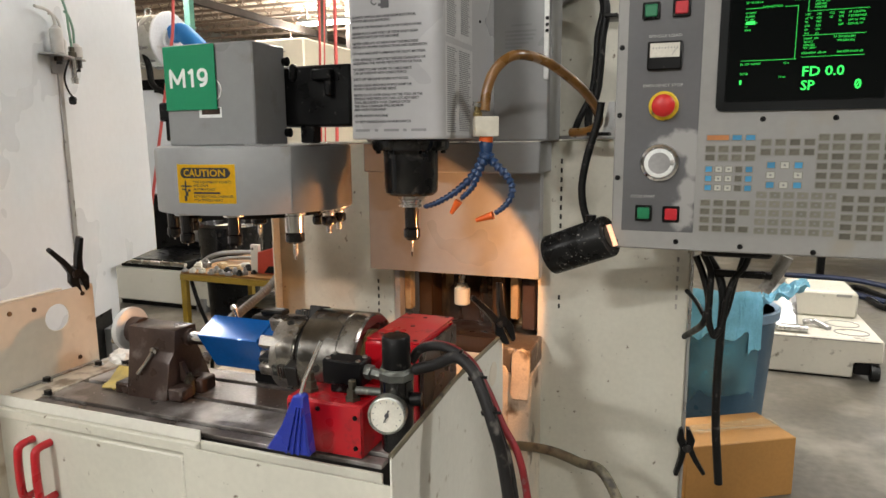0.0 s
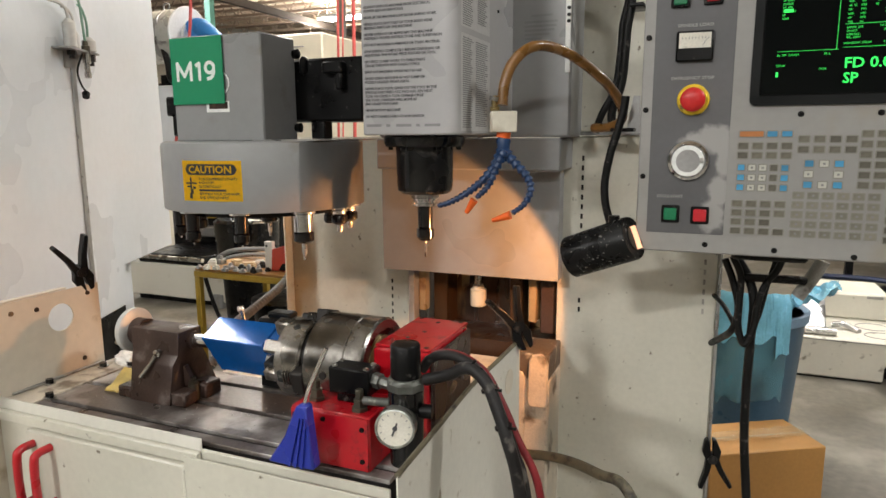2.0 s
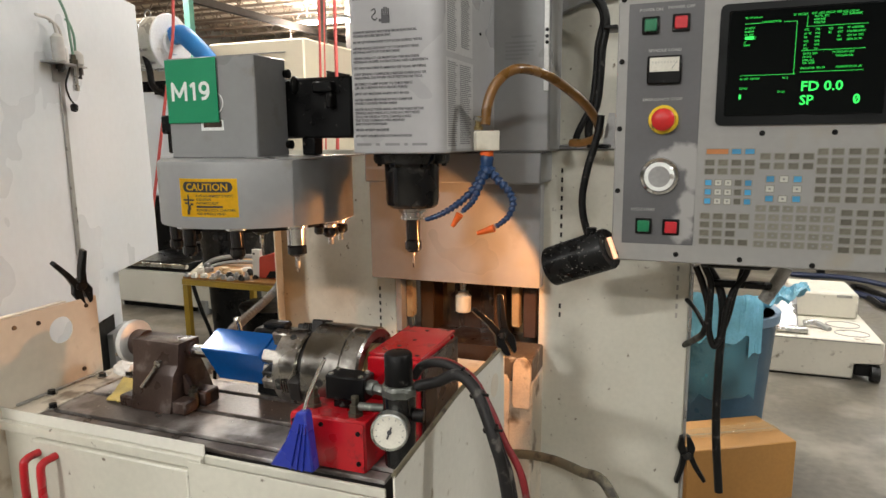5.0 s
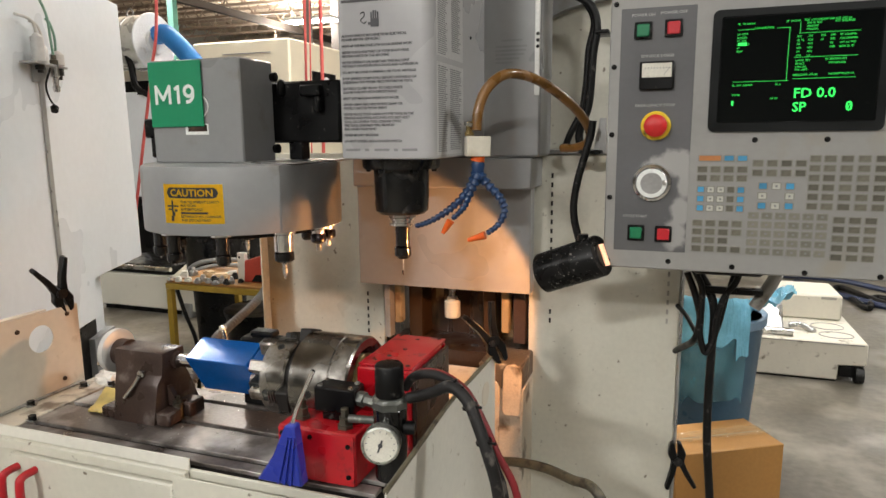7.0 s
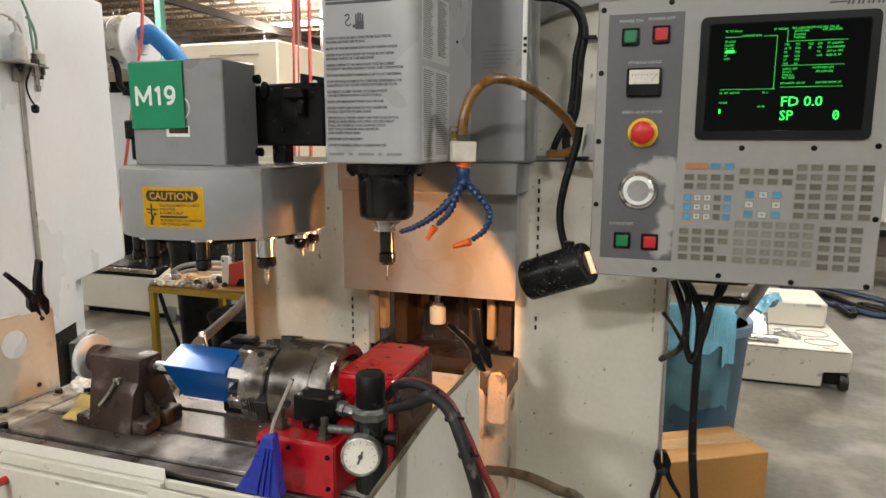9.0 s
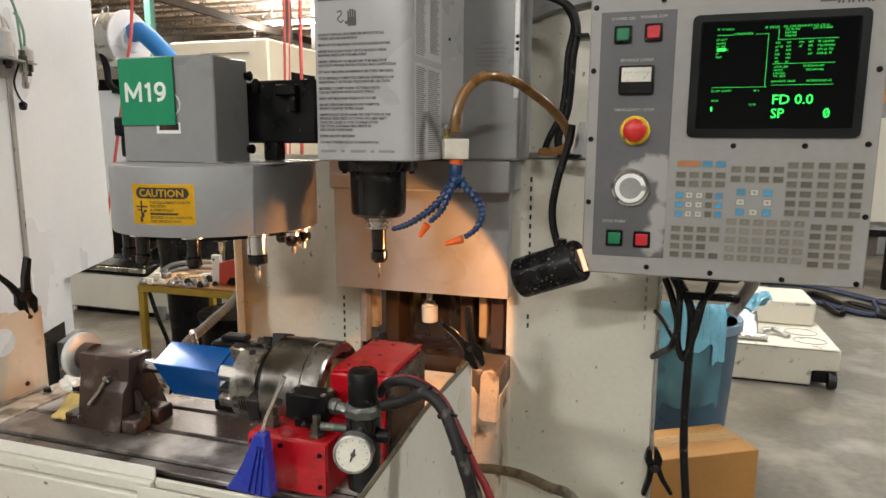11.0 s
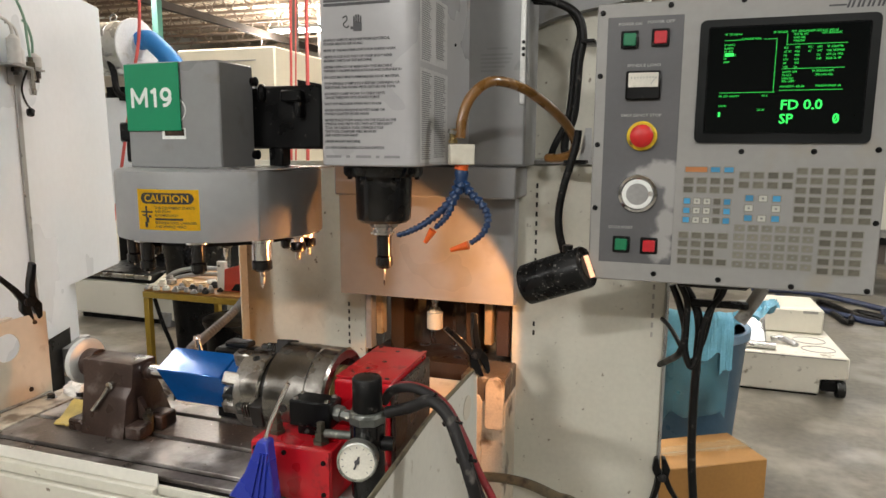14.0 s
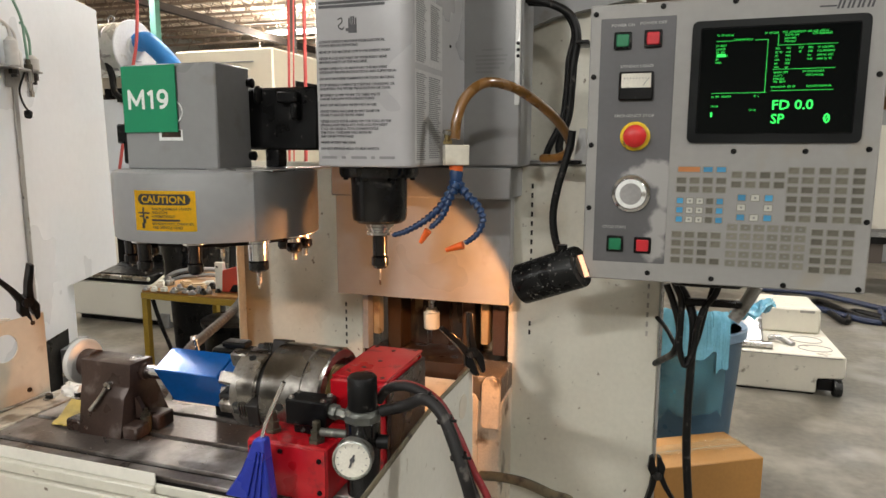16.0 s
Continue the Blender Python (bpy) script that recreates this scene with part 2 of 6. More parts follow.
M_GRIME = mat("caked_oily_grime", (0.085, 0.066, 0.048), 0.5, vary=0.35, scale=22, fine=0.15, bump=0.002, spots=(0.40, 0.35, 0.28), spot_amount=0.12, spot_scale=18)
M_BRASS = mat("stained_brass", (0.55, 0.42, 0.2), 0.35, 1.0, vary=0.2, scale=20)
M_LEDGE = mat("oil_streaked_cream_paint", (0.56, 0.50, 0.41), 0.35, vary=0.1, scale=8, fine=0.06, bump=0.0005, spots=(0.16, 0.12, 0.085), spot_amount=0.3, spot_scale=16)
M_WIPER = mat("stained_pale_wiper", (0.36, 0.26, 0.14), 0.4, vary=0.2, scale=16, spots=(0.12, 0.06, 0.03), spot_amount=0.3, spot_scale=14)
M_STUD = mat("oily_dark_stud_metal", (0.11, 0.10, 0.075), 0.4, 0.8, vary=0.25, scale=30)
M_GUNK = mat("grimy_dark_casting", (0.014, 0.0145, 0.014), 0.4, 0.2, vary=0.3, scale=30, spots=(0.22, 0.22, 0.19), spot_amount=0.02, spot_scale=45)
M_COLLAR = mat("dull_collar_steel", (0.36, 0.34, 0.31), 0.3, 1.0, vary=0.2, scale=16, fine=0.1, bump=0.0003, spots=(0.09, 0.08, 0.065), spot_amount=0.25, spot_scale=26)
M_FITTING = mat("grimy_grey_green_fitting", (0.10, 0.105, 0.095), 0.4, 0.5, vary=0.3, scale=40, spots=(0.25, 0.25, 0.22), spot_amount=0.1, spot_scale=60)
M_GAUGE = mat("grimy_gauge_case_steel", (0.36, 0.37, 0.34), 0.35, 0.8, vary=0.25, scale=40, spots=(0.12, 0.115, 0.09), spot_amount=0.3, spot_scale=45)
M_CHIP = mat("bright_metal_chip", (0.62, 0.6, 0.56), 0.25, 0.9, vary=0.2)
M_GUARD = mat("pale_guard_sheet_paint", (0.68, 0.665, 0.60), 0.4, vary=0.05, scale=5, fine=0.03, bump=0.0004, spots=(0.3, 0.25, 0.17), spot_amount=-0.15, spot_scale=24)
M_BEDWHITE = mat("grimy_off_white_paint", (0.68, 0.65, 0.56), 0.45, vary=0.05, scale=3, fine=0.02, spots=(0.22, 0.19, 0.14), spot_amount=0.0, spot_scale=14)
M_BLUEGREY = mat("pale_blue_grey_plastic", (0.17, 0.26, 0.36), 0.4, vary=0.06)
M_PAPER = mat("crumpled_white_paper", (0.72, 0.70, 0.66), 0.6, vary=0.08, scale=20, bump=0.002)
M_BLUE_GRIP = mat("blue_gun_plastic", (0.018, 0.035, 0.32), 0.35, vary=0.05)
M_RAG = mat("crumpled_yellow_packet", (0.46, 0.35, 0.09), 0.4, vary=0.35, scale=18, bump=0.001)
M_BRIGHT = mat("pale_bare_sheet_edge", (0.50, 0.50, 0.48), 0.4, 0.3, vary=0.15, scale=10)
M_LABEL = mat("white_label_film", (0.50, 0.50, 0.495), 0.4, vary=0.03, scale=6)
M_GALV = mat("galvanised_plate", (0.42, 0.42, 0.42), 0.35, 0.8, vary=0.12, scale=8)

# ---------------------------------------------------------------- mesh helpers


def bx(bm, x0, x1, y0, y1, z0, z1, bev=0.0, seg=1, m=None):
    r = bmesh.ops.create_cube(bm, size=1.0)
    vs = r["verts"]
    bmesh.ops.scale(bm, vec=(x1 - x0, y1 - y0, z1 - z0), verts=vs)
    bmesh.ops.translate(bm, vec=((x0 + x1) / 2, (y0 + y1) / 2, (z0 + z1) / 2), verts=vs)
    if bev:
        es = list({e for v in vs for e in v.link_edges})
        out = bmesh.ops.bevel(bm, geom=es, offset=bev, segments=seg, affect="EDGES", profile=0.5)
        vs = list({v for f in out["faces"] for v in f.verts} | {v for v in vs if v.is_valid})
    if m is not None:
        bmesh.ops.transform(bm, matrix=m, verts=vs)
    return vs


def box(x0, x1, y0, y1, z0, z1, bev=0.0, seg=1, m=None):
    bm = bmesh.new()
    bx(bm, x0, x1, y0, y1, z0, z1, bev, seg, m)
    return bm


def cy(bm, p, q, r, r2=None, n=24, cap=True):
    p, q = Vector(p), Vector(q)
    d = q - p
    m = Matrix.Translation((p + q) / 2) @ d.to_track_quat("Z", "Y").to_matrix().to_4x4()
    bmesh.ops.create_cone(bm, cap_ends=cap, segments=n, radius1=r, radius2=r if r2 is None else r2, depth=d.length, matrix=m)


def cyl(p, q, r, r2=None, n=24):
    bm = bmesh.new()
    cy(bm, p, q, r, r2, n)
    return bm


def lathe(profile, origin, axis, n=32):
    """A turned solid: profile rows of (distance along the axis, radius)."""
    bm = bmesh.new()
    m = Matrix.Translation(origin) @ Vector(axis).to_track_quat("Z", "Y").to_matrix().to_4x4()
    rings = []
    for d, r in profile:
        rings.append([bm.verts.new(m @ Vector((r * math.cos(2 * math.pi * i / n), r * math.sin(2 * math.pi * i / n), d))) for i in range(n)])
    for a, b in zip(rings, rings[1:]):
        for i in range(n):
            bm.faces.new((a[i], a[(i + 1) % n], b[(i + 1) % n], b[i]))
    bm.faces.new(rings[0][::-1])
    bm.faces.new(rings[-1])
    return bm


def prism(points, axis, a, b, bev=0.0):
    """An outline of 2D points pulled along an axis from a to b."""
    bm = bmesh.new()
    put = {"x": lambda u, v, w: (w, u, v), "y": lambda u, v, w: (u, w, v), "z": lambda u, v, w: (u, v, w)}[axis]
    lo = [bm.verts.new(put(u, v, a)) for u, v in points]
    hi = [bm.verts.new(put(u, v, b)) for u, v in points]
    k = len(points)
    for i in range(k):
        bm.faces.new((lo[i], lo[(i + 1) % k], hi[(i + 1) % k], hi[i]))
    bm.faces.new(lo[::-1])
    bm.faces.new(hi)
    bmesh.ops.recalc_face_normals(bm, faces=bm.faces[:])
    if bev:
        bmesh.ops.bevel(bm, geom=bm.edges[:], offset=bev, segments=1, affect="EDGES", profile=0.5)
    return bm


def spline(points, steps=8):
    ps = [Vector(p) for p in points]
    ps = [2 * ps[0] - ps[1]] + ps + [2 * ps[-1] - ps[-2]]
    out = []
    for i in range(1, len(ps) - 2):
        a, b, c, d = ps[i - 1 : i + 3]
        for k in range(steps):
            t = k / steps
            out.append(0.5 * (2 * b + (c - a) * t + (2 * a - 5 * b + 4 * c - d) * t * t + (3 * b - a - 3 * c + d) * t**3))
    out.append(ps[-2])
    return out


def tube(points, r, n=10, steps=8, ridge=0.0, every=2):
    """A round hose along a smooth line; ridge makes every so many rings wider."""
    pts = spline(points, steps) if steps > 1 else [Vector(p) for p in points]
    bm = bmesh.new()
    rings, side = [], None
    for i, p in enumerate(pts):
        d = (pts[min(i + 1, len(pts) - 1)] - pts[max(i - 1, 0)]).normalized()
        side = d.orthogonal().normalized() if side is None else (side - d * side.dot(d)).normalized()
        other = d.cross(side)
        rr = r * (1 + (ridge if i % every == 0 else 0))
        rings.append([bm.verts.new(p + rr * (math.cos(2 * math.pi * k / n) * side + math.sin(2 * math.pi * k / n) * other)) for k in range(n)])
    for a, b in zip(rings, rings[1:]):
        for k in range(n):
            bm.faces.new((a[k], a[(k + 1) % n], b[(k + 1) % n], b[k]))
    bm.faces.new(rings[0][::-1])
    bm.faces.new(rings[-1])
    return bm


def mesh_of(name, bm, material, smooth=True):
    bmesh.ops.recalc_face_normals(bm, faces=bm.faces[:])
    me = bpy.data.meshes.new(name)
    bm.to_mesh(me)
    bm.free()
    me.materials.append(material)
    if smooth:
        me.shade_smooth()
        me.set_sharp_from_angle(angle=radians(38))
    return me


def thing(name, at, label, category, group="", kind=""):
    ob = new(name)
    ob.location = at
    ob.empty_display_size = 0.05
    return tagged(ob, label, category, group, kind)


def root_at(ob):
    while ob.parent:
        ob = ob.parent
    return ob.location


def part(name, bm, material, parent, label=""):
    """One mesh under a thing or a part; the bmesh is in world places."""
    bmesh.ops.translate(bm, vec=-Vector(root_at(parent)), verts=bm.verts[:])
    ob = new(name, mesh_of(name, bm, material))
    ob.parent = parent
    return tagged(ob, label)


def solo(name, bm, material, at, label, category, group="", kind=""):
    """A thing that is one mesh."""
    bmesh.ops.translate(bm, vec=-Vector(at), verts=bm.verts[:])
    ob = new(name, mesh_of(name, bm, material))
    ob.location = at
    return tagged(ob, label, category, group, kind)


def structure(name, bm, material, label=""):
    return tagged(new(name, mesh_of(name, bm, material)), label, "", "", "structure")


def words(name, text, size, m, material, parent, align="LEFT", width=None, depth=0.0004, bold=0.0):
    """Lettering in the built-in font, at the pose m (it reads along x, up along y), turned into a mesh."""
    cu = bpy.data.curves.new(name, "FONT")
    cu.body, cu.size, cu.align_x, cu.extrude, cu.offset, cu.resolution_u = text, size, align, depth, bold, 2
    tmp = bpy.data.objects.new(name, cu)
    scene.collection.objects.link(tmp)
    dg = bpy.context.evaluated_depsgraph_get()
    me = bpy.data.meshes.new_from_object(tmp.evaluated_get(dg))
    bpy.data.objects.remove(tmp)
    if width:
        xs = [v.co.x for v in me.vertices]
        me.transform(Matrix.Diagonal((width / (max(xs) - min(xs)), 1, 1, 1)))
    me.transform(Matrix.Translation(-Vector(root_at(parent))) @ m)
    me.materials.clear()
    me.materials.append(material)
    ob = new(name, me)
    ob.parent = parent
    return ob


FRONT = pose(0, 0, 0, 90, 0, 0)  # letters on a face that looks to -y


def on_front(x, y, z, lean=0):
    return pose(x, y, z) @ FRONT @ pose(0, 0, 0, 0, 0, lean)


def on_side(x, y, z):
    return pose(x, y, z, 90, 0, 90)  # a face that looks to +x


def bars(rows, thick, y):
    """Plain bars of print on a front face: rows of (x0, x1, z)."""
    bm = bmesh.new()
    for x0, x1, z in rows:
        bx(bm, x0, x1, y - 0.0006, y, z, z + thick)
    return bm


def bolt_front(x, y, z, r=0.005):
    return lathe([(0, r), (0.002, r), (0.0035, r * 0.75), (0.0036, r * 0.5), (0.0022, r * 0.45)], (x, y, z), (0, -1, 0), 12)


# ---------------------------------------------------------------- hall
floor = structure("floor", box(-16, 10, -14, 22, -0.1, 0), M_FLOOR, "worn grey concrete workshop floor")
for name, b in (("wall_north", (-16, 10, 22, 22.2, 0, 5.6)), ("wall_south", (-16, 10, -14.2, -14, 0, 5.6)), ("wall_west", (-16.2, -16, -14, 22, 0, 5.6)), ("wall_east", (10, 10.2, -14, 22, 0, 5.6))):
    structure(name, box(*b), M_HALL, "pale painted workshop wall")
bm = bmesh.new()
for i in range(130):
    x = -16 + i * 0.2
    bx(bm, x, x + 0.11, -14, 22, 5.3, 5.34)
bx(bm, -16.2, 10.2, -14.2, 22.2, 5.34, 5.5)
structure("ceiling", bm, M_DECK, "tan corrugated steel roof deck")


def roof_joist(y):
    """An open-web joist along x: two chords and a zigzag web."""
    bm = bmesh.new()
    bx(bm, -16, 10, y - 0.04, y + 0.04, 5.22, 5.29)
    bx(bm, -16, 10, y - 0.04, y + 0.04, 4.78, 4.84)
    for i in range(43):
        x = -15.8 + i * 0.6
        cy(bm, (x, y, 4.82), (x + 0.3, y, 5.25), 0.018, n=6)
        cy(bm, (x + 0.3, y, 5.25), (x + 0.6, y, 4.82), 0.018, n=6)
    return bm


for i in range(15):
    y = 3.0 + i * 1.3
    solo("roof_joist", roof_joist(y), M_JOIST, (0, y, 4.78), "brown open-web steel roof joist under the deck", "joist", "roof joists", "structure")
for x in (-11.0, 2.5):
    solo("roof_beam", box(x - 0.07, x + 0.07, -14, 22, 4.60, 4.775), M_BEAM, (x, 10, 4.35), "dark brown steel roof girder carrying the joists", "beam", "roof girders", "structure")

for lx, ly, lw in LAMPS:
    la = thing("ceiling_light", (lx, ly, CEILING - 0.62), "white industrial ceiling light with lit tubes", "ceiling light", "ceiling lights")
    bm = bmesh.new()
    bx(bm, lx - 0.62, lx + 0.62, ly - 0.26, ly + 0.26, CEILING - 0.60, CEILING - 0.54, 0.01)
    part("housing", bm, M_WHITE, la)
    for dy in (-0.14, 0.0, 0.14):
        part("lit_tube", cyl((lx - 0.58, ly + dy, CEILING - 0.625), (lx + 0.58, ly + dy, CEILING - 0.625), 0.018, n=10), M_TUBE, la)
    for dx in (-0.5, 0.5):
        part("suspension_rod", cyl((lx + dx, ly, CEILING - 0.54), (lx + dx, ly, 5.32), 0.006, n=6), M_JOIST, la)

# ---------------------------------------------------------------- machine column
CY = 1.855
col = thing("machine_column", (-0.64, 2.2, 0), "cream sheet-metal column of a milling machine with slotted edges", "machine column")
bm = box(-0.392, 0.03, CY, CY + 0.62, 0.0, 1.445, 0.004)
right_sheet = part("right_cover", bm, M_CREAM, col)
part("corner_flange", box(0.0305, 0.0385, CY - 0.012, CY + 0.03, 0.0, 1.44, 0.002), M_GALV, col, "bare bright corner flange")
LY = CY + 0.14
bm = box(-1.40, -0.925, LY, LY + 0.02, 0.26, 1.445, 0.003)
left_sheet = part("left_cover", bm, M_CREAM, col)
part("edge_flange", prism([(-1.304, 1.838), (-1.3, 1.838), (-1.302, 1.88), (-1.381, LY - 0.001), (-1.41, LY - 0.001)], "z", 0.30, 1.2), M_CREAM_WORN, col)
part("left_box", box(-1.0, -0.90, LY + 0.022, LY + 0.5, 0.28, 1.44), M_RUST_SHADE, col)
for x, z0, k in ((-0.328, 0.955, 17), (-0.003, 0.98, 6), (-0.985, 0.745, 9)):
    for i in range(k):
        z = z0 + i * 0.0265
        if x == -0.328 and 0.995 < z < 1.13:
            continue
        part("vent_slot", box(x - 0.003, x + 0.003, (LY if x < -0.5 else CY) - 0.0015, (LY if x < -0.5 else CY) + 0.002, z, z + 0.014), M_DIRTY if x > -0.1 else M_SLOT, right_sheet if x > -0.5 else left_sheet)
# open bay behind the apron; its colours are darkened to carry the shade there
part("bay_back", box(-0.85, -0.392, 2.04, 2.08, 0.5, 1.44), M_RUST_SHADE, col, "oil-stained brown casting, darkened for the bay's shade")
for x0, x1 in ((-0.815, -0.765), (-0.56, -0.515)):
    part("guide_way", box(x0, x1, 1.95, 2.04, 0.84, 1.44, 0.004), M_WAY, col, "worn steel guide way")
part("way_wiper", box(-0.483, -0.458, 1.885, 1.93, 0.90, 1.2, 0.003), M_WIPER, col)
part("way_wiper", box(-0.842, -0.818, 1.895, 1.93, 0.90, 1.2, 0.003), M_WIPER, col)
part("bay_post", box(-0.442, -0.404, 1.872, 1.90, 0.875, 1.1, 0.002), M_TAIL, col)
part("bay_post", box(-0.862, -0.842, 1.86, 1.9, 0.86, 1.1, 0.002), M_GREY, col)
for x, z, w, h in ((-0.735, 0.955, 0.03, 0.11), (-0.765, 0.985, 0.012, 0.08), (-0.715, 0.92, 0.012, 0.05)):
    part("grease_smear", prism([(x - w / 2, z), (x - w * 0.3, z - h * 0.1), (x + w * 0.4, z + h * 0.05), (x + w / 2, z + h * 0.7), (x + w * 0.1, z + h), (x - w * 0.4, z + h * 0.85)], "y", 2.0370, 2.0395), M_WIPER, col)
part("casting_hole", lathe([(0, 0.008), (0.002, 0.008)], (-0.71, 2.0395, 0.985), (0, -1, 0), 16), M_SLOT, col)
part("bay_floor", box(-0.86, -0.395, 1.86, 2.04, 0.6, 0.84), M_RUST_SHADE, col)
part("ball_screw", tube([(-0.668, 1.97, 0.96 + i * 0.007) for i in range(70)], 0.012, 10, 1, 0.16, 2), M_STEEL, col)
part("screw_nut", lathe([(0, 0.02), (0.004, 0.026), (0.055, 0.026), (0.058, 0.02), (0.07, 0.016)], (-0.668, 1.97, 0.912), (0, 0, 1)), M_FARCREAM, col, "cream plastic end cap")
part("upper_casting", box(-0.83, -0.06, CY + 0.14, CY + 0.6, 1.45, 2.6, 0.01), M_CREAM, col)
part("top_ledge", box(-0.392, 0.03, CY - 0.012, CY + 0.14, 1.447, 1.457, 0.002), M_GREY, col)
part("slanted_guard", prism([(-0.41, 1.816), (-0.30, 1.858), (-0.06, 1.90), (-0.06, 2.2), (-0.41, 2.2)], "y", CY + 0.10, CY + 0.138), M_GREY, col)
part("dirty_base", box(-0.50, -0.375, 1.705, 1.85, 0.0, 0.795, 0.006), M_CHIPPED, col, "chipped oily cream paint on the base casting")
part("base_cap", box(-0.50, -0.375, 1.700, 1.85, 0.796, 0.868, 0.004), M_GRIME, col, "dark oil-stained edge of the base casting")
part("base_pad", prism([(-0.431, 0.735), (-0.423, 0.722), (-0.381, 0.722), (-0.376, 0.732), (-0.376, 0.845), (-0.382, 0.862), (-0.397, 0.872), (-0.419, 0.866), (-0.427, 0.85)], "y", 1.688, 1.7045, 0.003), M_CHIPPED, col, "rounded cream slab, scuffed and stained")
part("base_step", prism([(-0.476, 0.40), (-0.441, 0.40), (-0.439, 0.80), (-0.447, 0.815), (-0.469, 0.82), (-0.476, 0.80)], "y", 1.694, 1.7045, 0.002), M_CHIPPED, col)
part("saddle", box(-1.25, -0.5, 1.42, 1.84, 0.55, 0.80, 0.01), M_PEACH, col, "cream saddle under the table")
part("base", box(-1.2, -0.5, 0.98, 1.84, 0.0, 0.55, 0.01), M_CREAM_WORN, col)

# ---------------------------------------------------------------- spindle head
hd = thing("spindle_head", (-0.6, 1.5, 1.3), "light grey milling head with printed safety warnings", "spindle head")
bm = box(-0.707, -0.486, 1.30, 1.72, 1.45, 2.45)
es = [e for e in bm.edges if abs(e.verts[0].co.x - e.verts[1].co.x) < 1e-6 and abs(e.verts[0].co.y - e.verts[1].co.y) < 1e-6 and e.verts[0].co.y < 1.4]
bmesh.ops.bevel(bm, geom=es, offset=0.022, segments=5, affect="EDGES", profile=0.5)
bmesh.ops.bevel(bm, geom=[e for e in bm.edges if max(v.co.z for v in e.verts) < 1.451], offset=0.003, segments=1, affect="EDGES")
cover = part("head_cover", bm, M_HEAD, hd)
part("head_back", box(-0.87, -0.336, 1.70, 1.86, 1.443, 2.45, 0.006), M_GREY, hd)
part("edge_strip", box(-0.352, -0.3385, 1.6945, 1.6995, 1.60, 2.45, 0.001), M_BRIGHT, hd, "bare bright edge strip")
for z in (1.721, 1.736, 1.752):
    part("strip_screw", bolt_front(-0.344, 1.6945, z, 0.0045), M_BLACK, hd)
part("lower_shield", box(-0.88, -0.358, 1.70, 1.86, 1.357, 1.441, 0.004), M_GREY, hd)
part("apron", box(-0.907, -0.376, 1.782, 1.787, 1.053, 1.43, 0.001), M_GREY, hd, "grey sheet-metal apron below the head")
part("apron_fold", box(-0.378, -0.374, 1.782, 1.83, 1.053, 1.36, 0.0008), M_GREY, hd)
SX, SY = -0.613, 1.43
part("nose_plate", lathe([(0, 0.088), (0.008, 0.092), (0.022, 0.092), (0.026, 0.088)], (SX, SY, 1.424), (0, 0, 1), 40), M_BLACK_GLOSS, hd)
part("spindle_cap", lathe([(0, 0.055), (0.007, 0.0625), (0.02, 0.0645), (0.1, 0.066), (0.106, 0.066)], (SX, SY, 1.318), (0, 0, 1), 40), M_BLACK_GLOSS, hd)
for i in range(6):
    a = i * math.pi / 3 + 0.3
    part("cap_screw", cyl((SX + 0.078 * math.cos(a), SY + 0.078 * math.sin(a), 1.417), (SX + 0.078 * math.cos(a), SY + 0.078 * math.sin(a), 1.424), 0.006, n=10), M_BLACK, hd)


def tool(at, style, reach=0.006, size=1.0):
    """A tool holder hanging point down from at, the flange's upper face."""
    x, y, z = at
    h = thing("tool_holder", at, {"black": "black collet tool holder with a thin drill", "chrome": "bright steel tool holder with a black collet nut"}.get(style, "short steel tool holder"), "tool holder", "tool holders")
    part("flange", lathe([(0, 0.029), (0.003, 0.0315), (0.007, 0.0315), (0.009, 0.027), (0.013, 0.027), (0.015, 0.0315), (0.02, 0.0315), (0.023, 0.026)], (x, y, z), (0, 0, -1), 28), M_CHROME, h)
    if style == "black":
        part("shank", lathe([(0.023, 0.018), (0.07, 0.017), (0.073, 0.014)], (x, y, z), (0, 0, -1)), M_BLACK_GLOSS, h)
        part("collet_nut", lathe([(0.073, 0.018), (0.076, 0.0205), (0.094, 0.0205), (0.102, 0.014)], (x, y, z), (0, 0, -1), 16), M_BLACK_GLOSS, h)
        part("drill", lathe([(0.102, 0.0022), (0.102 + reach, 0.0022), (0.104 + reach, 0.0008)], (x, y, z), (0, 0, -1), 8), M_STEEL, h)
    elif style == "chrome":
        part("shank", lathe([(0.023, 0.0245), (0.066, 0.0245), (0.068, 0.02)], (x, y, z), (0, 0, -1)), M_CHROME, h)
        part("collet_nut", lathe([(0.068, 0.023), (0.071, 0.0255), (0.09, 0.0255), (0.096, 0.017)], (x, y, z), (0, 0, -1), 16), M_BLACK_GLOSS, h)
        part("cutter", lathe([(0.096, 0.0065), (0.125, 0.0065), (0.126, 0.004), (0.14, 0.003)], (x, y, z), (0, 0, -1), 10), M_STEEL, h)
    else:
        part("shank", lathe([(0.023, 0.017), (0.034, 0.017), (0.036, 0.014)], (x, y, z), (0, 0, -1), 20), M_CHROME, h)
        part("collet_nut", lathe([(0.036, 0.019), (0.039, 0.021), (0.056, 0.021), (0.062, 0.014)], (x, y, z), (0, 0, -1), 16), M_BLACK_GLOSS, h)
        part("cutter", lathe([(0.062, 0.008), (0.082, 0.008), (0.083, 0.005)], (x, y, z), (0, 0, -1), 12), M_STEEL, h)
    for o in h.children:
        o.scale = (size, size, size)
    return h


part("spindle_nose", cyl((SX, SY, 1.309), (SX, SY, 1.3185), 0.034, n=28), M_STEEL, hd)
tool((SX, SY, 1.310), "black", 0.04)

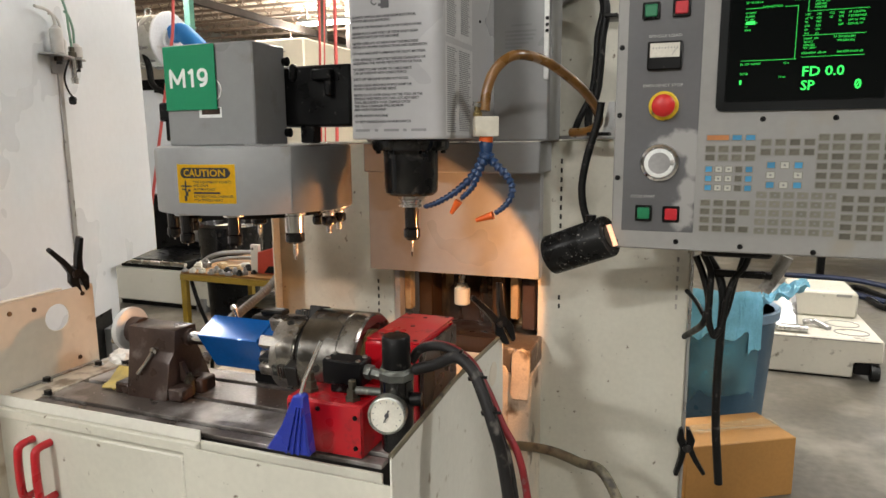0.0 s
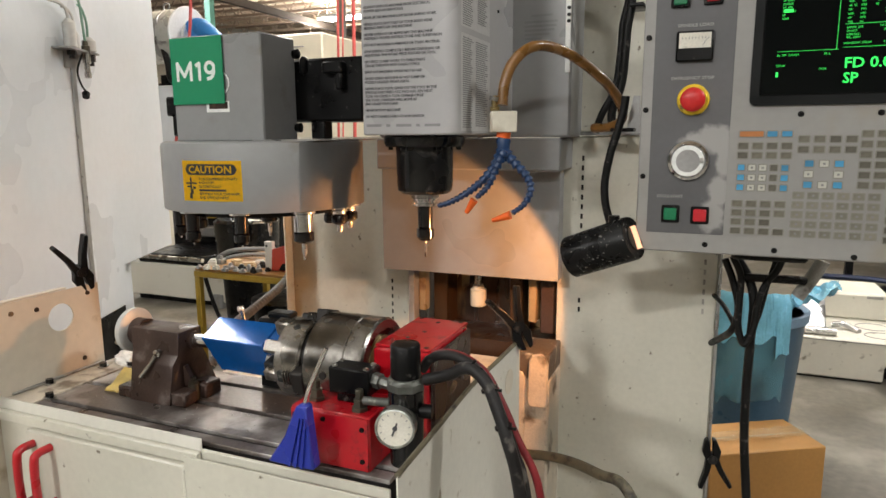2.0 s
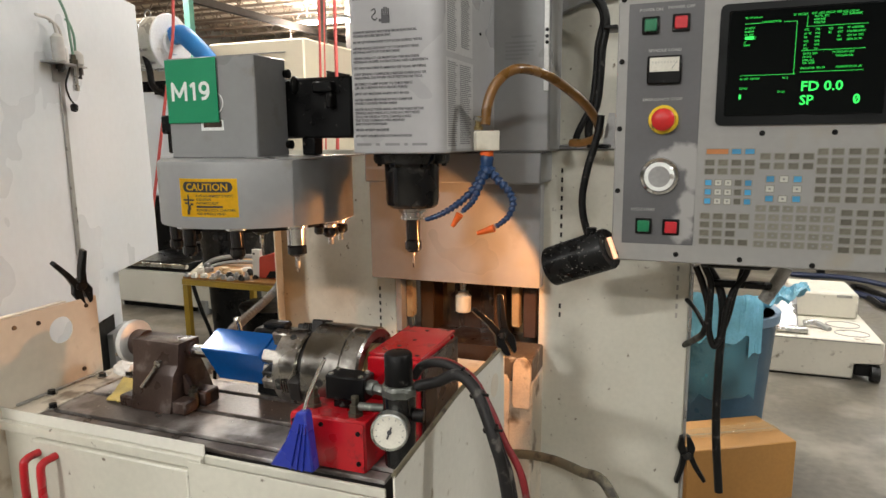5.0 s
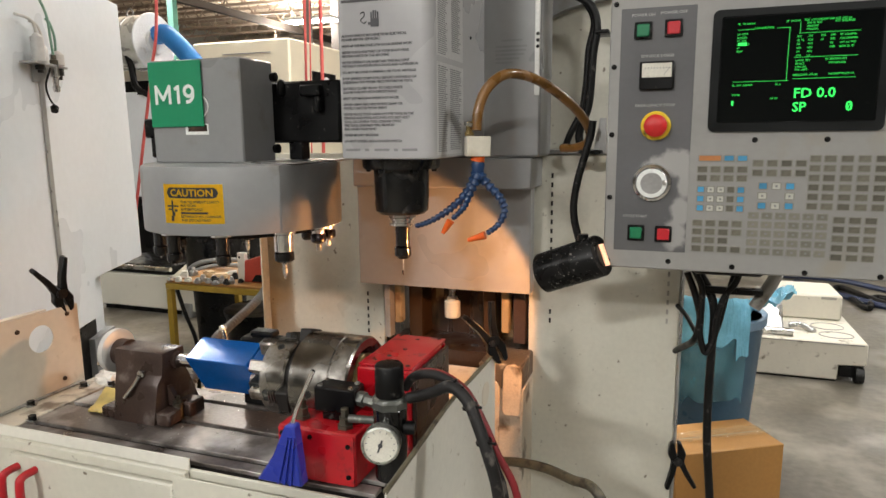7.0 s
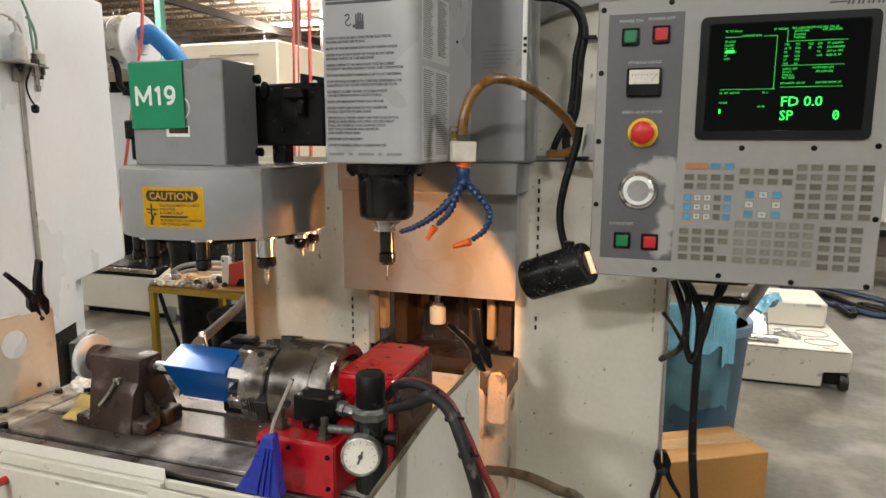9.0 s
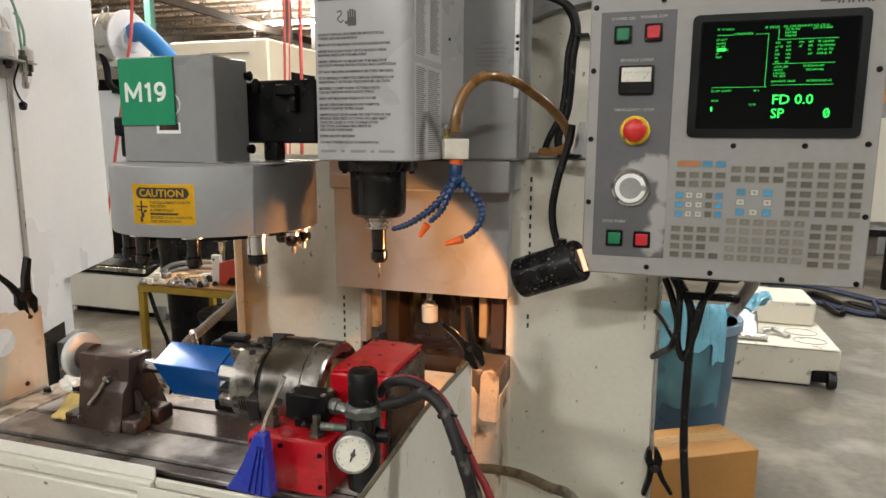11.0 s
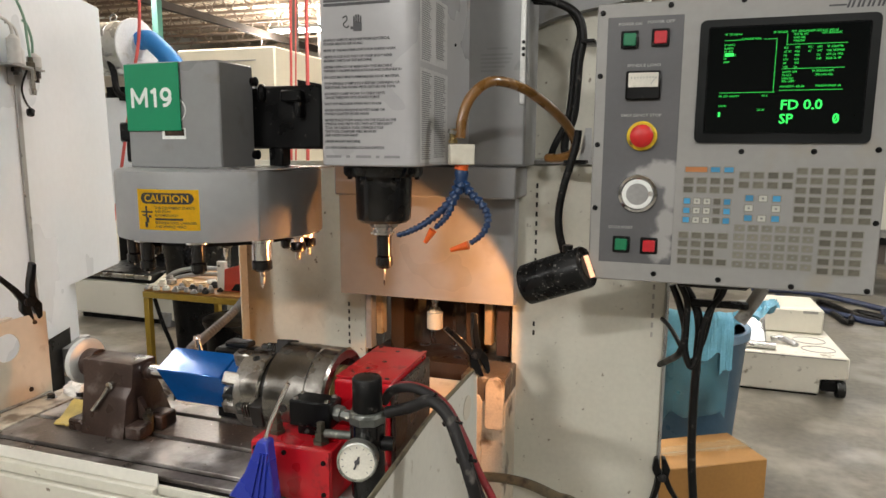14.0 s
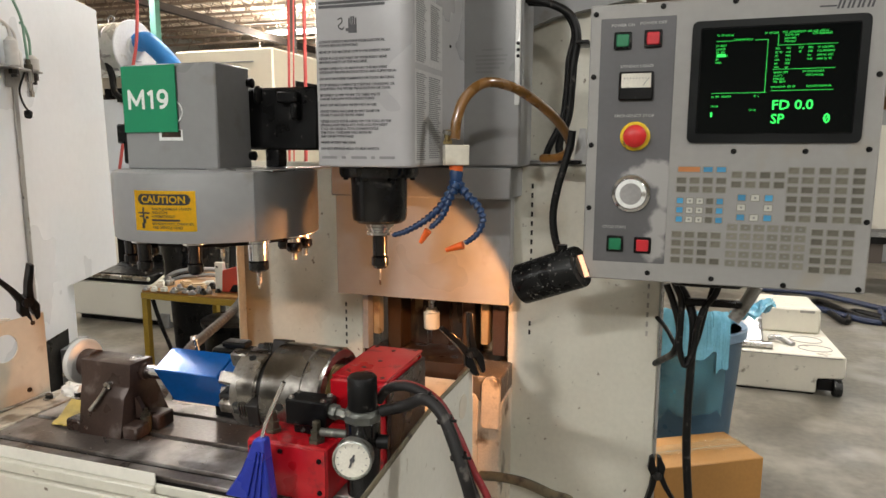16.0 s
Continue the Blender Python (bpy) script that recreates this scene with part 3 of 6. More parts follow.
# printed warnings on the head
TEXT = ["ALWAYS UNPLUG MACHINE FROM ELECTRICAL", "POWER BEFORE SERVICING", "", "MOVE UP THE MACHINE LOW DOOR DURING WORK", "", "NEVER PLACE ANY PART OF YOUR BODY NEAR", "MOVING PARTS OF THE MACHINE", "", "NEVER OPERATE OR MAINTAIN THIS MACHINE", "WITHOUT PROPER INSTRUCTIONS AND SUPERVISION", "", "DO NOT MACHINE FLAMMABLE OR TOXIC MATERIAL", "",
        "STOP SPINDLE COMPLETELY BEFORE CHANGING OR", "ADJUSTING THE WORK PIECE FIXTURE OR TOOL", "", "SECURELY CLAMP WORK TO TABLE PARTS", "CAN BE THROWN WITH DEADLY FORCE", "", "SHUT OFF MACHINE WHEN NOT IN USE", "", "AVOID USING MACHINE IN WET DAMP OR", "POORLY LIGHTED WORK AREAS", "",
        "NEVER PLACE YOUR HAND ON THE TOOL IN THE", "SPINDLE AND PRESS ATC FWD ATC REV NEXT", "TOOL OR CAUSE A TOOL CHANGE CYCLE", "THE TOOL CHANGER WILL MOVE IN", "AND CRUSH YOUR HAND", "", "NEVER MODIFY MACHINE", "", "DO NOT DISABLE HOLD-TO-RUN SWITCH"]
z = 1.7085
for line in TEXT:
    if line:
        words("warning_line", line, 0.0078, on_front(-0.692, 1.2995, z), M_INK, cover, width=0.0041 * len(line), bold=0.00012)
        z -= 0.0079
    else:
        z -= 0.0051
bm = bars([(-0.690, -0.655, 1.4675), (-0.643, -0.634, 1.4675), (-0.62, -0.585, 1.4675), (-0.574, -0.566, 1.4675), (-0.555, -0.52, 1.4675)], 0.0055, 1.2995)
tagged(part("serial_print", bm, M_INK_SOFT, cover), kind="stuff")
bm = bars([(-0.69, -0.53, 1.787), (-0.69, -0.54, 1.779)], 0.0055, 1.2995)
part("upper_bars", bm, M_INK, cover)
# crushed-palm pictogram: palm, fingers and a curl
bm = box(-0.622, -0.603, 1.2990, 1.2996, 1.727, 1.744)
for i in range(4):
    bx(bm, -0.622 + i * 0.005, -0.6185 + i * 0.005, 1.2990, 1.2996, 1.7435, 1.757 + (0.003 if i in (1, 2) else 0))
bx(bm, -0.628, -0.622, 1.2990, 1.2996, 1.731, 1.737)
part("pictogram", bm, M_INK, cover)
part("pictogram_curl", tube([(-0.646, 1.2996, 1.755), (-0.638, 1.2996, 1.758), (-0.637, 1.2996, 1.75), (-0.645, 1.2996, 1.742), (-0.638, 1.2996, 1.735), (-0.632, 1.2996, 1.739)], 0.0012, 6), M_INK, cover)
# small print on the side of the head
bm = bmesh.new()
for y0, y1, z0, z1 in ((1.338, 1.405, 1.672, 1.80), (1.430, 1.495, 1.685, 1.80), (1.338, 1.405, 1.465, 1.648), (1.418, 1.500, 1.468, 1.645)):
    zz = z0
    while zz < z1:
        bx(bm, -0.4855, -0.4850, y0, y1 - random.random() * 0.022, zz, zz + 0.0022)
        zz += 0.0044
part("label_sheet", box(-0.4862, -0.4856, 1.330, 1.512, 1.668, 1.81), M_LABEL, cover, "white label sheet of small print")
part("label_sheet", box(-0.4862, -0.4856, 1.330, 1.515, 1.458, 1.655), M_LABEL, cover, "white label sheet of small print")
tagged(part("small_print", bm, M_INK_SOFT, cover), kind="stuff")
bm = bars([(-0.44, -0.385, 1.737), (-0.455, -0.372, 1.722), (-0.455, -0.375, 1.712), (-0.455, -0.38, 1.702), (-0.455, -0.392, 1.692), (-0.455, -0.41, 1.682)], 0.005, 1.6995)
part("caution_bars", bm, M_INK_SOFT, hd)
part("rivet", lathe([(0, 0.004), (0.003, 0.003)], (-0.486, 1.574, 1.733), (1, 0, 0), 10), M_BLACK, hd)


# ---------------------------------------------------------------- tool changer
DX, DY, DR = -1.055, 1.43, 0.245
tc = thing("tool_changer", (DX, DY, 1.28), "grey side-mounted tool changer carousel with a motor box", "tool changer")
part("drum_cover", lathe([(0, DR - 0.012), (0.0, DR - 0.001), (0.002, DR), (0.146, DR), (0.154, DR - 0.003), (0.158, DR - 0.011)], (DX, DY, 1.28), (0, 0, 1), 72), M_GREY, tc)
part("drum_lid", box(-1.0, DX + 0.235, DY - 0.12, DY + 0.16, 1.438, 1.4415, 0.001), M_GALV, tc, "bare plate on the drum's top")
a0, a1 = -0.62, 0.42
bm = bmesh.new()
vs = []
for i in range(17):
    a = a0 + (a1 - a0) * i / 16
    for z in (1.281, 1.436):
        vs.append(bm.verts.new((DX + (DR + 0.0025) * math.cos(a), DY + (DR + 0.0025) * math.sin(a), z)))
for i in range(16):
    bm.faces.new((vs[2 * i], vs[2 * i + 2], vs[2 * i + 3], vs[2 * i + 1]))
bmesh.ops.solidify(bm, geom=bm.faces[:], thickness=0.002)
part("access_cover", bm, M_GREY, tc)
part("underside", cyl((DX, DY, 1.266), (DX, DY, 1.281), 0.2, n=48), M_BLACK, tc)
bm = box(-1.252, -0.984, 1.338, 1.475, 1.437, 1.688, 0.004)
motor_box = part("motor_box", bm, M_GREY, tc)
part("edge_latch", box(-1.288, -1.25, 1.345, 1.375, 1.50, 1.548, 0.004), M_BLACK, tc)
part("edge_latch", box(-1.275, -1.25, 1.35, 1.37, 1.45, 1.502, 0.004), M_BLACK, tc)
part("slide_arm", box(-1.05, -0.80, 1.485, 1.62, 1.485, 1.64, 0.006), M_BLACK, tc)
part("slide_cap", box(-0.975, -0.955, 1.47, 1.5, 1.60, 1.645, 0.008), M_BLACK, tc)
part("slide_bracket", box(-0.90, -0.845, 1.46, 1.5, 1.60, 1.628, 0.004), M_BLACK, tc)
part("bracket_finger", box(-0.862, -0.845, 1.46, 1.5, 1.56, 1.6, 0.004), M_BLACK, tc)
part("drive_stem", box(-0.955, -0.915, 1.49, 1.53, 1.442, 1.487, 0.003), M_BLACK, tc)
part("roller", lathe([(0, 0.011), (0.012, 0.012), (0.014, 0.009)], (-0.984, 1.47, 1.65), (1, 0, 0), 20), M_BLACK, tc)
part("roller", lathe([(0, 0.011), (0.012, 0.012), (0.014, 0.009)], (-0.984, 1.47, 1.47), (1, 0, 0), 20), M_BLACK, tc)


def wrapped(a_mid, half, z0, z1, r):
    """A thin sheet wrapped round the drum."""
    bm = bmesh.new()
    vs = []
    for i in range(13):
        a = a_mid - half + 2 * half * i / 12
        for z in (z0, z1):
            vs.append(bm.verts.new((DX + r * math.cos(a), DY + r * math.sin(a), z)))
    for i in range(12):
        bm.faces.new((vs[2 * i], vs[2 * i + 2], vs[2 * i + 3], vs[2 * i + 1]))
    bmesh.ops.solidify(bm, geom=bm.faces[:], thickness=0.0005)
    return bm


AM = -1.442
sticker = part("caution_sticker", wrapped(AM, 0.306, 1.308, 1.397, DR + 0.0006), M_YELLOW, tc, "yellow caution sticker with black print")


def wrap_mesh(ob):
    """Bends a flat front-facing print round the drum."""
    off = Vector(root_at(ob))
    for v in ob.data.vertices:
        p = v.co + off
        a = AM + (p.x - DX) / DR
        r = DR + 0.0014
        v.co = Vector((DX + r * math.cos(a), DY + r * math.sin(a), p.z)) - off
    return ob


def rounded_band(a_mid, half, z0, z1, r):
    """A band with round ends, wrapped round the drum."""
    bm = bmesh.new()
    vs = []
    h = (z1 - z0) / 2
    for i in range(33):
        u = -half + 2 * half * i / 32
        over = max(0.0, abs(u) * DR - (half * DR - h))
        k = math.sqrt(max(0.02, 1 - (over / h) ** 2)) * h
        for z in ((z0 + z1) / 2 - k, (z0 + z1) / 2 + k):
            vs.append(bm.verts.new((DX + r * math.cos(a_mid + u), DY + r * math.sin(a_mid + u), z)))
    for i in range(32):
        bm.faces.new((vs[2 * i], vs[2 * i + 2], vs[2 * i + 3], vs[2 * i + 1]))
    bmesh.ops.solidify(bm, geom=bm.faces[:], thickness=0.0005)
    return bm


part("caution_band", rounded_band(AM, 0.262, 1.3655, 1.3895, DR + 0.001), M_INK, sticker)
wrap_mesh(words("caution_word", "CAUTION", 0.0225, on_front(DX, DY, 1.3700), M_YELLOW, sticker, "CENTER", 0.106, bold=0.0005))
for i, (line, w) in enumerate((("THIS EQUIPMENT STARTS", 0.092), ("AND STOPS", 0.039), ("AUTOMATICALLY", 0.056), ("", 0.066), ("BETWEEN TOOL CHANGER", 0.095), ("AND SPINDLE HEAD", 0.072))):
    z = 1.3545 - i * 0.0082
    if line:
        wrap_mesh(words("sticker_line", line, 0.0078, on_front(DX - 0.027, DY, z), M_INK, sticker, "LEFT", w, bold=0.0001))
    else:
        part("print_bar", wrapped(AM + (w / 2 - 0.027) / DR, w / 2 / DR, z, z + 0.0045, DR + 0.001), M_INK, sticker)
for a, h, z0, z1 in ((-0.205, 0.010, 1.334, 1.360), (-0.20, 0.066, 1.3455, 1.3490), (-0.225, 0.03, 1.338, 1.3415), (-0.195, 0.017, 1.324, 1.335), (-0.21, 0.016, 1.313, 1.325), (-0.165, 0.016, 1.335, 1.340)):
    part("figure_bar", wrapped(AM + a, h, z0, z1, DR + 0.001), M_INK, sticker)

sign = thing("machine_sign", (-1.185, 1.335, 1.52), "green plastic sign with a white machine number", "sign")
m_sign = pose(-1.169, 1.334, 1.6055, 0, -0.4, 0)
bm = box(-0.079, 0.079, -0.003, 0.0, -0.079, 0.079, 0.0012)
bmesh.ops.transform(bm, matrix=m_sign, verts=bm.verts[:])
plate = part("sign_plate", bm, M_GREEN_SIGN, sign)


def letter(name, points, wide=0.0082):
    """One sign letter cut from film: flat strokes along a line of points, with round joints."""
    bm = bmesh.new()
    for i, (p, q) in enumerate(zip(points, points[1:])):
        d = Vector((q[0] - p[0], 0, q[1] - p[1]))
        turn = Matrix.Translation(((p[0] + q[0]) / 2, -0.0034 - 0.00015 * (i % 2), (p[1] + q[1]) / 2)) @ Matrix.Rotation(-math.atan2(d.z, d.x), 4, "Y")
        bx(bm, -d.length / 2, d.length / 2, -0.0003, 0.0003, -wide / 2, wide / 2, m=turn)
        if i:
            cy(bm, (p[0], -0.0036, p[1]), (p[0], -0.0031, p[1]), wide / 2, n=14)
    bmesh.ops.transform(bm, matrix=m_sign, verts=bm.verts[:])
    return part(name, bm, M_WHITE_PRINT, plate)


letter("sign_letter", [(-0.0575, -0.0235), (-0.0575, 0.0195), (-0.0370, -0.0120), (-0.0165, 0.0195), (-0.0165, -0.0235)])
letter("sign_letter", [(-0.0020, 0.0110), (0.0095, 0.0175), (0.0095, -0.0235)])
letter("sign_letter", [(0.0405 + 0.0125 * math.cos(radians(a)), 0.0060 + 0.0120 * math.sin(radians(a))) for a in range(-18, 360, 18)] + [(0.0528, -0.0050), (0.0490, -0.0130), (0.0420, -0.0185), (0.0315, -0.0200)])
part("maker_plate", box(-1.150, -1.082, 1.3365, 1.338, 1.507, 1.533), M_WHITE_PRINT, tc)
part("maker_plate_band", box(-1.141, -1.086, 1.3355, 1.3365, 1.515, 1.531), M_RUST_SHADE, tc)
part("seal_ring", tube([(-1.105 + 0.026 * math.cos(i * 0.35), 1.337, 1.575 + 0.026 * math.sin(i * 0.35)) for i in range(19)], 0.0016, 6, 1), M_WHITE_PRINT, tc)

for k, style in ((-3.1, "black"), (-2.48, "black"), (-1.86, "black"), (-1.21, "black"), (-0.545, "chrome"), (0.0, "short"), (0.36, "short"), (1.3, "black"), (2.2, "chrome")):
    tool((DX + 0.212 * math.cos(k), DY + 0.212 * math.sin(k), 1.292), style, 0.006, 0.84 if style == "black" else 0.92)

# ---------------------------------------------------------------- control panel
PY = 1.47
cp = thing("control_panel", (0.13, PY, 1.2), "light grey machine control pendant with green screen and keypad", "control panel")
X0, X1, Z0, Z1 = -0.144, 0.406, 1.207, 1.786
part("housing", box(X0 + 0.012, X1 - 0.012, PY + 0.01, PY + 0.2, Z0 + 0.012, Z1 - 0.012, 0.006), M_PANEL, cp)
face = part("face_plate", box(X0, X1, PY, PY + 0.009, Z0, Z1, 0.003), M_PANEL, cp)
part("overlay_strip", box(-0.122, 0.027, PY - 0.0012, PY, 1.247, 1.757, 0.0006), M_STRIP, face, "dark overlay worn pale round the jog wheel")
for x, z in ((-0.133, 1.767), (0.0, 1.776), (0.135, 1.778), (0.27, 1.778), (0.395, 1.77), (-0.134, 1.64), (-0.134, 1.498), (-0.134, 1.363), (-0.134, 1.222), (-0.006, 1.226), (0.122, 1.221), (0.259, 1.216), (0.393, 1.216), (0.149, 1.4855), (0.279, 1.486), (0.388, 1.49), (0.396, 1.35), (0.393, 1.63)):
    part("panel_screw", bolt_front(x, PY, z, 0.0056), M_BLACK, cp)
bm = box(0.058, 0.372, PY - 0.006, PY, 1.502, 1.742)
bmesh.ops.bevel(bm, geom=[e for e in bm.edges if abs(e.verts[0].co.y - e.verts[1].co.y) > 0.001], offset=0.012, segments=4, affect="EDGES", profile=0.5)
bezel = part("screen_bezel", bm, M_BEZEL, cp)
SCR = PY - 0.0075
part("screen_glass", box(0.074, 0.356, SCR, PY - 0.004, 1.520, 1.728, 0.003), M_SCREEN, cp, "dark monochrome screen lit with green characters")
G = SCR - 0.0005
words("screen_word", "FD 0.0", 0.026, on_front(0.211, G, 1.5672), M_GLOW, bezel, "LEFT", 0.072, bold=0.0004)
words("screen_word", "SP", 0.026, on_front(0.211, G, 1.5405), M_GLOW, bezel, "LEFT", 0.024, bold=0.0004)
words("screen_word", "0", 0.026, on_front(0.303, G, 1.5405), M_GLOW, bezel, "LEFT", 0.012, bold=0.0004)
part("zero_slash", prism([(0.3055, 1.5435), (0.3075, 1.5435), (0.3135, 1.5560), (0.3115, 1.5560)], "y", G - 0.0004, G), M_GLOW, bezel)
thin, bits = [], []
random.seed(4)


def row_of(x0, x1, z, word=0.008):
    x = x0
    while x < x1 - 0.003:
        w = min(word * random.uniform(0.6, 1.3), x1 - x)
        bits.append((x, x + w, z))
        x += w + 0.0022


for z, x0, x1 in ((1.7105, 0.104, 0.137), (1.6905, 0.104, 0.124), (1.684, 0.104, 0.12), (1.678, 0.104, 0.125), (1.671, 0.104, 0.126), (1.6645, 0.104, 0.114), (1.658, 0.104, 0.116)):
    row_of(x0, x1, z)
row_of(0.135, 0.172, 1.701)
for z, x0, x1 in ((1.711, 0.19, 0.215), (1.7115, 0.222, 0.30), (1.706, 0.226, 0.25), (1.7, 0.226, 0.246), (1.694, 0.226, 0.246), (1.707, 0.274, 0.31)):
    row_of(x0, x1, z)
for i in range(6):
    for x0, x1, k in ((0.211, 0.222, 6), (0.230, 0.241, 6), (0.252, 0.262, 2), (0.268, 0.279, 4), (0.284, 0.312, 4)):
        if i < k:
            row_of(x0, x1, 1.6815 - i * 0.0072)
for z, x0, x1 in ((1.636, 0.211, 0.238), (1.63, 0.211, 0.232), (1.624, 0.211, 0.232), (1.6185, 0.211, 0.232), (1.637, 0.262, 0.30), (1.630, 0.268, 0.30), (1.609, 0.208, 0.25), (1.609, 0.27, 0.312), (1.592, 0.1, 0.138), (1.592, 0.178, 0.189), (1.573, 0.1, 0.114), (1.565, 0.171, 0.183)):
    row_of(x0, x1, z)
bm = bmesh.new()
STROKES = ((0, 0.25, 0, 1), (0.75, 1, 0, 1), (0, 1, 0.8, 1), (0, 1, 0, 0.2), (0, 1, 0.4, 0.6))
for x0, x1, z in bits:
    x = x0
    while x < x1 - 0.0008:
        for u0, u1, v0, v1 in random.sample(STROKES, 3):
            bx(bm, x + u0 * 0.0021, x + u1 * 0.0021, G - 0.0006, G, z + v0 * 0.0036, z + v1 * 0.0036)
        x += 0.0028
tagged(part("screen_text", bm, M_GLOW_DIM, bezel), kind="stuff")
bm = bars([(0.1, 0.104, 1.554)], 0.009, G)
part("cursor", bm, M_GLOW, bezel)
bm = bars([(0.104, 0.134, 1.7005), (0.174, 0.197, 1.7005), (0.1, 0.2, 1.6), (0.214, 0.318, 1.6888), (0.208, 0.316, 1.6435), (0.208, 0.316, 1.603)], 0.0009, G)
bx(bm, 0.1965, 0.1975, G - 0.0006, G, 1.6, 1.7012)
bx(bm, 0.2145, 0.2155, G - 0.0006, G, 1.688, 1.71)
tagged(part("screen_rules", bm, M_GLOW_DIM, bezel), kind="stuff")
bm = bars([(0.106, 0.122, 1.6705)], 0.006, G - 0.0002)
part("highlight_bar", bm, M_GLOW, bezel)
# maker's mark as plain shapes
bm = bmesh.new()
for i in range(4):
    x = 0.312 + i * 0.0165
    bm2 = [(x, 1.753), (x + 0.004, 1.753), (x + 0.009, 1.772), (x + 0.005, 1.772)]
    for u in (0, 0.007):
        f0 = [bm.verts.new((a + u, PY - 0.0008, b)) for a, b in bm2]
        f1 = [bm.verts.new((a + u, PY - 0.0001, b)) for a, b in bm2]
        bm.faces.new(f0)
        for q in range(4):
            bm.faces.new((f0[q], f0[(q + 1) % 4], f1[(q + 1) % 4], f1[q]))
bx(bm, 0.283, 0.312, PY - 0.0008, PY, 1.757, 1.760)
part("maker_mark", bm, M_INK, face, "plain dark slanted bars")


def square_button(x, z, m, s=0.0145):
    b = part("button_base", box(x - s - 0.003, x + s + 0.003, PY - 0.008, PY, z - s - 0.003, z + s + 0.003, 0.002), M_BLACK, cp)
    part("button_cap", box(x - s + 0.002, x + s - 0.002, PY - 0.0125, PY - 0.008, z - s + 0.002, z + s - 0.002, 0.002), m, b)


square_button(-0.077, 1.711, M_GREEN_BTN)
square_button(-0.017, 1.713, M_RED_BTN)
square_button(-0.076, 1.287, M_GREEN_BTN)
square_button(-0.019, 1.286, M_RED_BTN)
for s, x, z, w in (("POWER ON", -0.101, 1.740, 0.046), ("POWER OFF", -0.044, 1.742, 0.052), ("SPINDLE LOAD", -0.08, 1.657, 0.066), ("EMERGENCY STOP", -0.088, 1.556, 0.08), ("CYCLE START", -0.104, 1.3205, 0.05)):
    words("panel_word", s, 0.0082, on_front(x, PY - 0.0016, z), M_PRINT_DIM, face, "LEFT", w, bold=0.0001)
meter = part("load_meter", box(-0.081, -0.012, PY - 0.012, PY, 1.590, 1.648, 0.003), M_BLACK, cp)
part("meter_face", box(-0.076, -0.017, PY - 0.0135, PY - 0.0115, 1.615, 1.644, 0.0006), M_DIAL, meter, "pale needle meter face")
part("meter_needle", box(-0.0345, -0.0335, PY - 0.0145, PY - 0.0137, 1.620, 1.640, m=pose(-0.034, 0, 1.617) @ Matrix.Rotation(radians(35), 4, "Y") @ pose(0.034, 0, -1.617)), M_INK_SOFT, meter)
part("meter_ticks", bars([(-0.07 + i * 0.006, -0.0688 + i * 0.006, 1.632) for i in range(9)], 0.004, PY - 0.0137), M_INK_SOFT, meter)
stop = part("stop_ring", lathe([(0, 0.0305), (0.006, 0.0305), (0.009, 0.028)], (-0.044, PY, 1.516), (0, -1, 0), 36), M_YELLOW_RING, cp, "worn yellow ring round the stop button")
part("stop_knob", lathe([(0.009, 0.013), (0.016, 0.013), (0.017, 0.021), (0.021, 0.0235), (0.028, 0.023), (0.033, 0.018), (0.035, 0.008)], (-0.044, PY, 1.516), (0, -1, 0), 36), M_RED_KNOB, stop)


def rub_through(m, spots, bare):
    """Wears a printed overlay down to a bare colour round the places that fingers rub: (x, z, half width, half height)."""
    n, l = m.node_tree.nodes, m.node_tree.links
    b = n["Principled BSDF"]
    was = b.inputs["Base Color"].links[0].from_socket
    tcn_ = n.new("ShaderNodeTexCoord")
    near = None
    for x, z, rx, rz in spots:
        mp = n.new("ShaderNodeMapping")
        mp.inputs["Scale"].default_value = (1 / rx, 0, 1 / rz)
        mp.inputs["Location"].default_value = (-x / rx, 0, -z / rz)
        l.new(tcn_.outputs["Object"], mp.inputs["Vector"])
        ln = n.new("ShaderNodeVectorMath")
        ln.operation = "LENGTH"
        l.new(mp.outputs[0], ln.inputs[0])
        out = ln.outputs["Value"]
        if near is not None:
            mn = n.new("ShaderNodeMath")
            mn.operation = "SMOOTH_MIN"
            mn.inputs[2].default_value = 0.3
            l.new(near, mn.inputs[0])
            l.new(out, mn.inputs[1])
            out = mn.outputs[0]
        near = out
    grain = n.new("ShaderNodeTexNoise")
    grain.inputs["Scale"].default_value, grain.inputs["Detail"].default_value = 45, 6
    l.new(tcn_.outputs["Object"], grain.inputs["Vector"])
    add = n.new("ShaderNodeMath")
    add.operation = "MULTIPLY_ADD"
    add.inputs[1].default_value = 1.1
    l.new(grain.outputs["Fac"], add.inputs[0])
    l.new(near, add.inputs[2])
    ramp = n.new("ShaderNodeMapRange")
    ramp.interpolation_type = "SMOOTHSTEP"
    ramp.inputs["From Min"].default_value, ramp.inputs["From Max"].default_value = 1.72, 1.22
    l.new(add.outputs[0], ramp.inputs["Value"])
    mix = n.new("ShaderNodeMix")
    mix.data_type = "RGBA"
    mix.inputs["B"].default_value = (*bare, 1)
    l.new(ramp.outputs[0], mix.inputs["Factor"])
    l.new(was, mix.inputs["A"])
    l.new(mix.outputs["Result"], b.inputs["Base Color"])


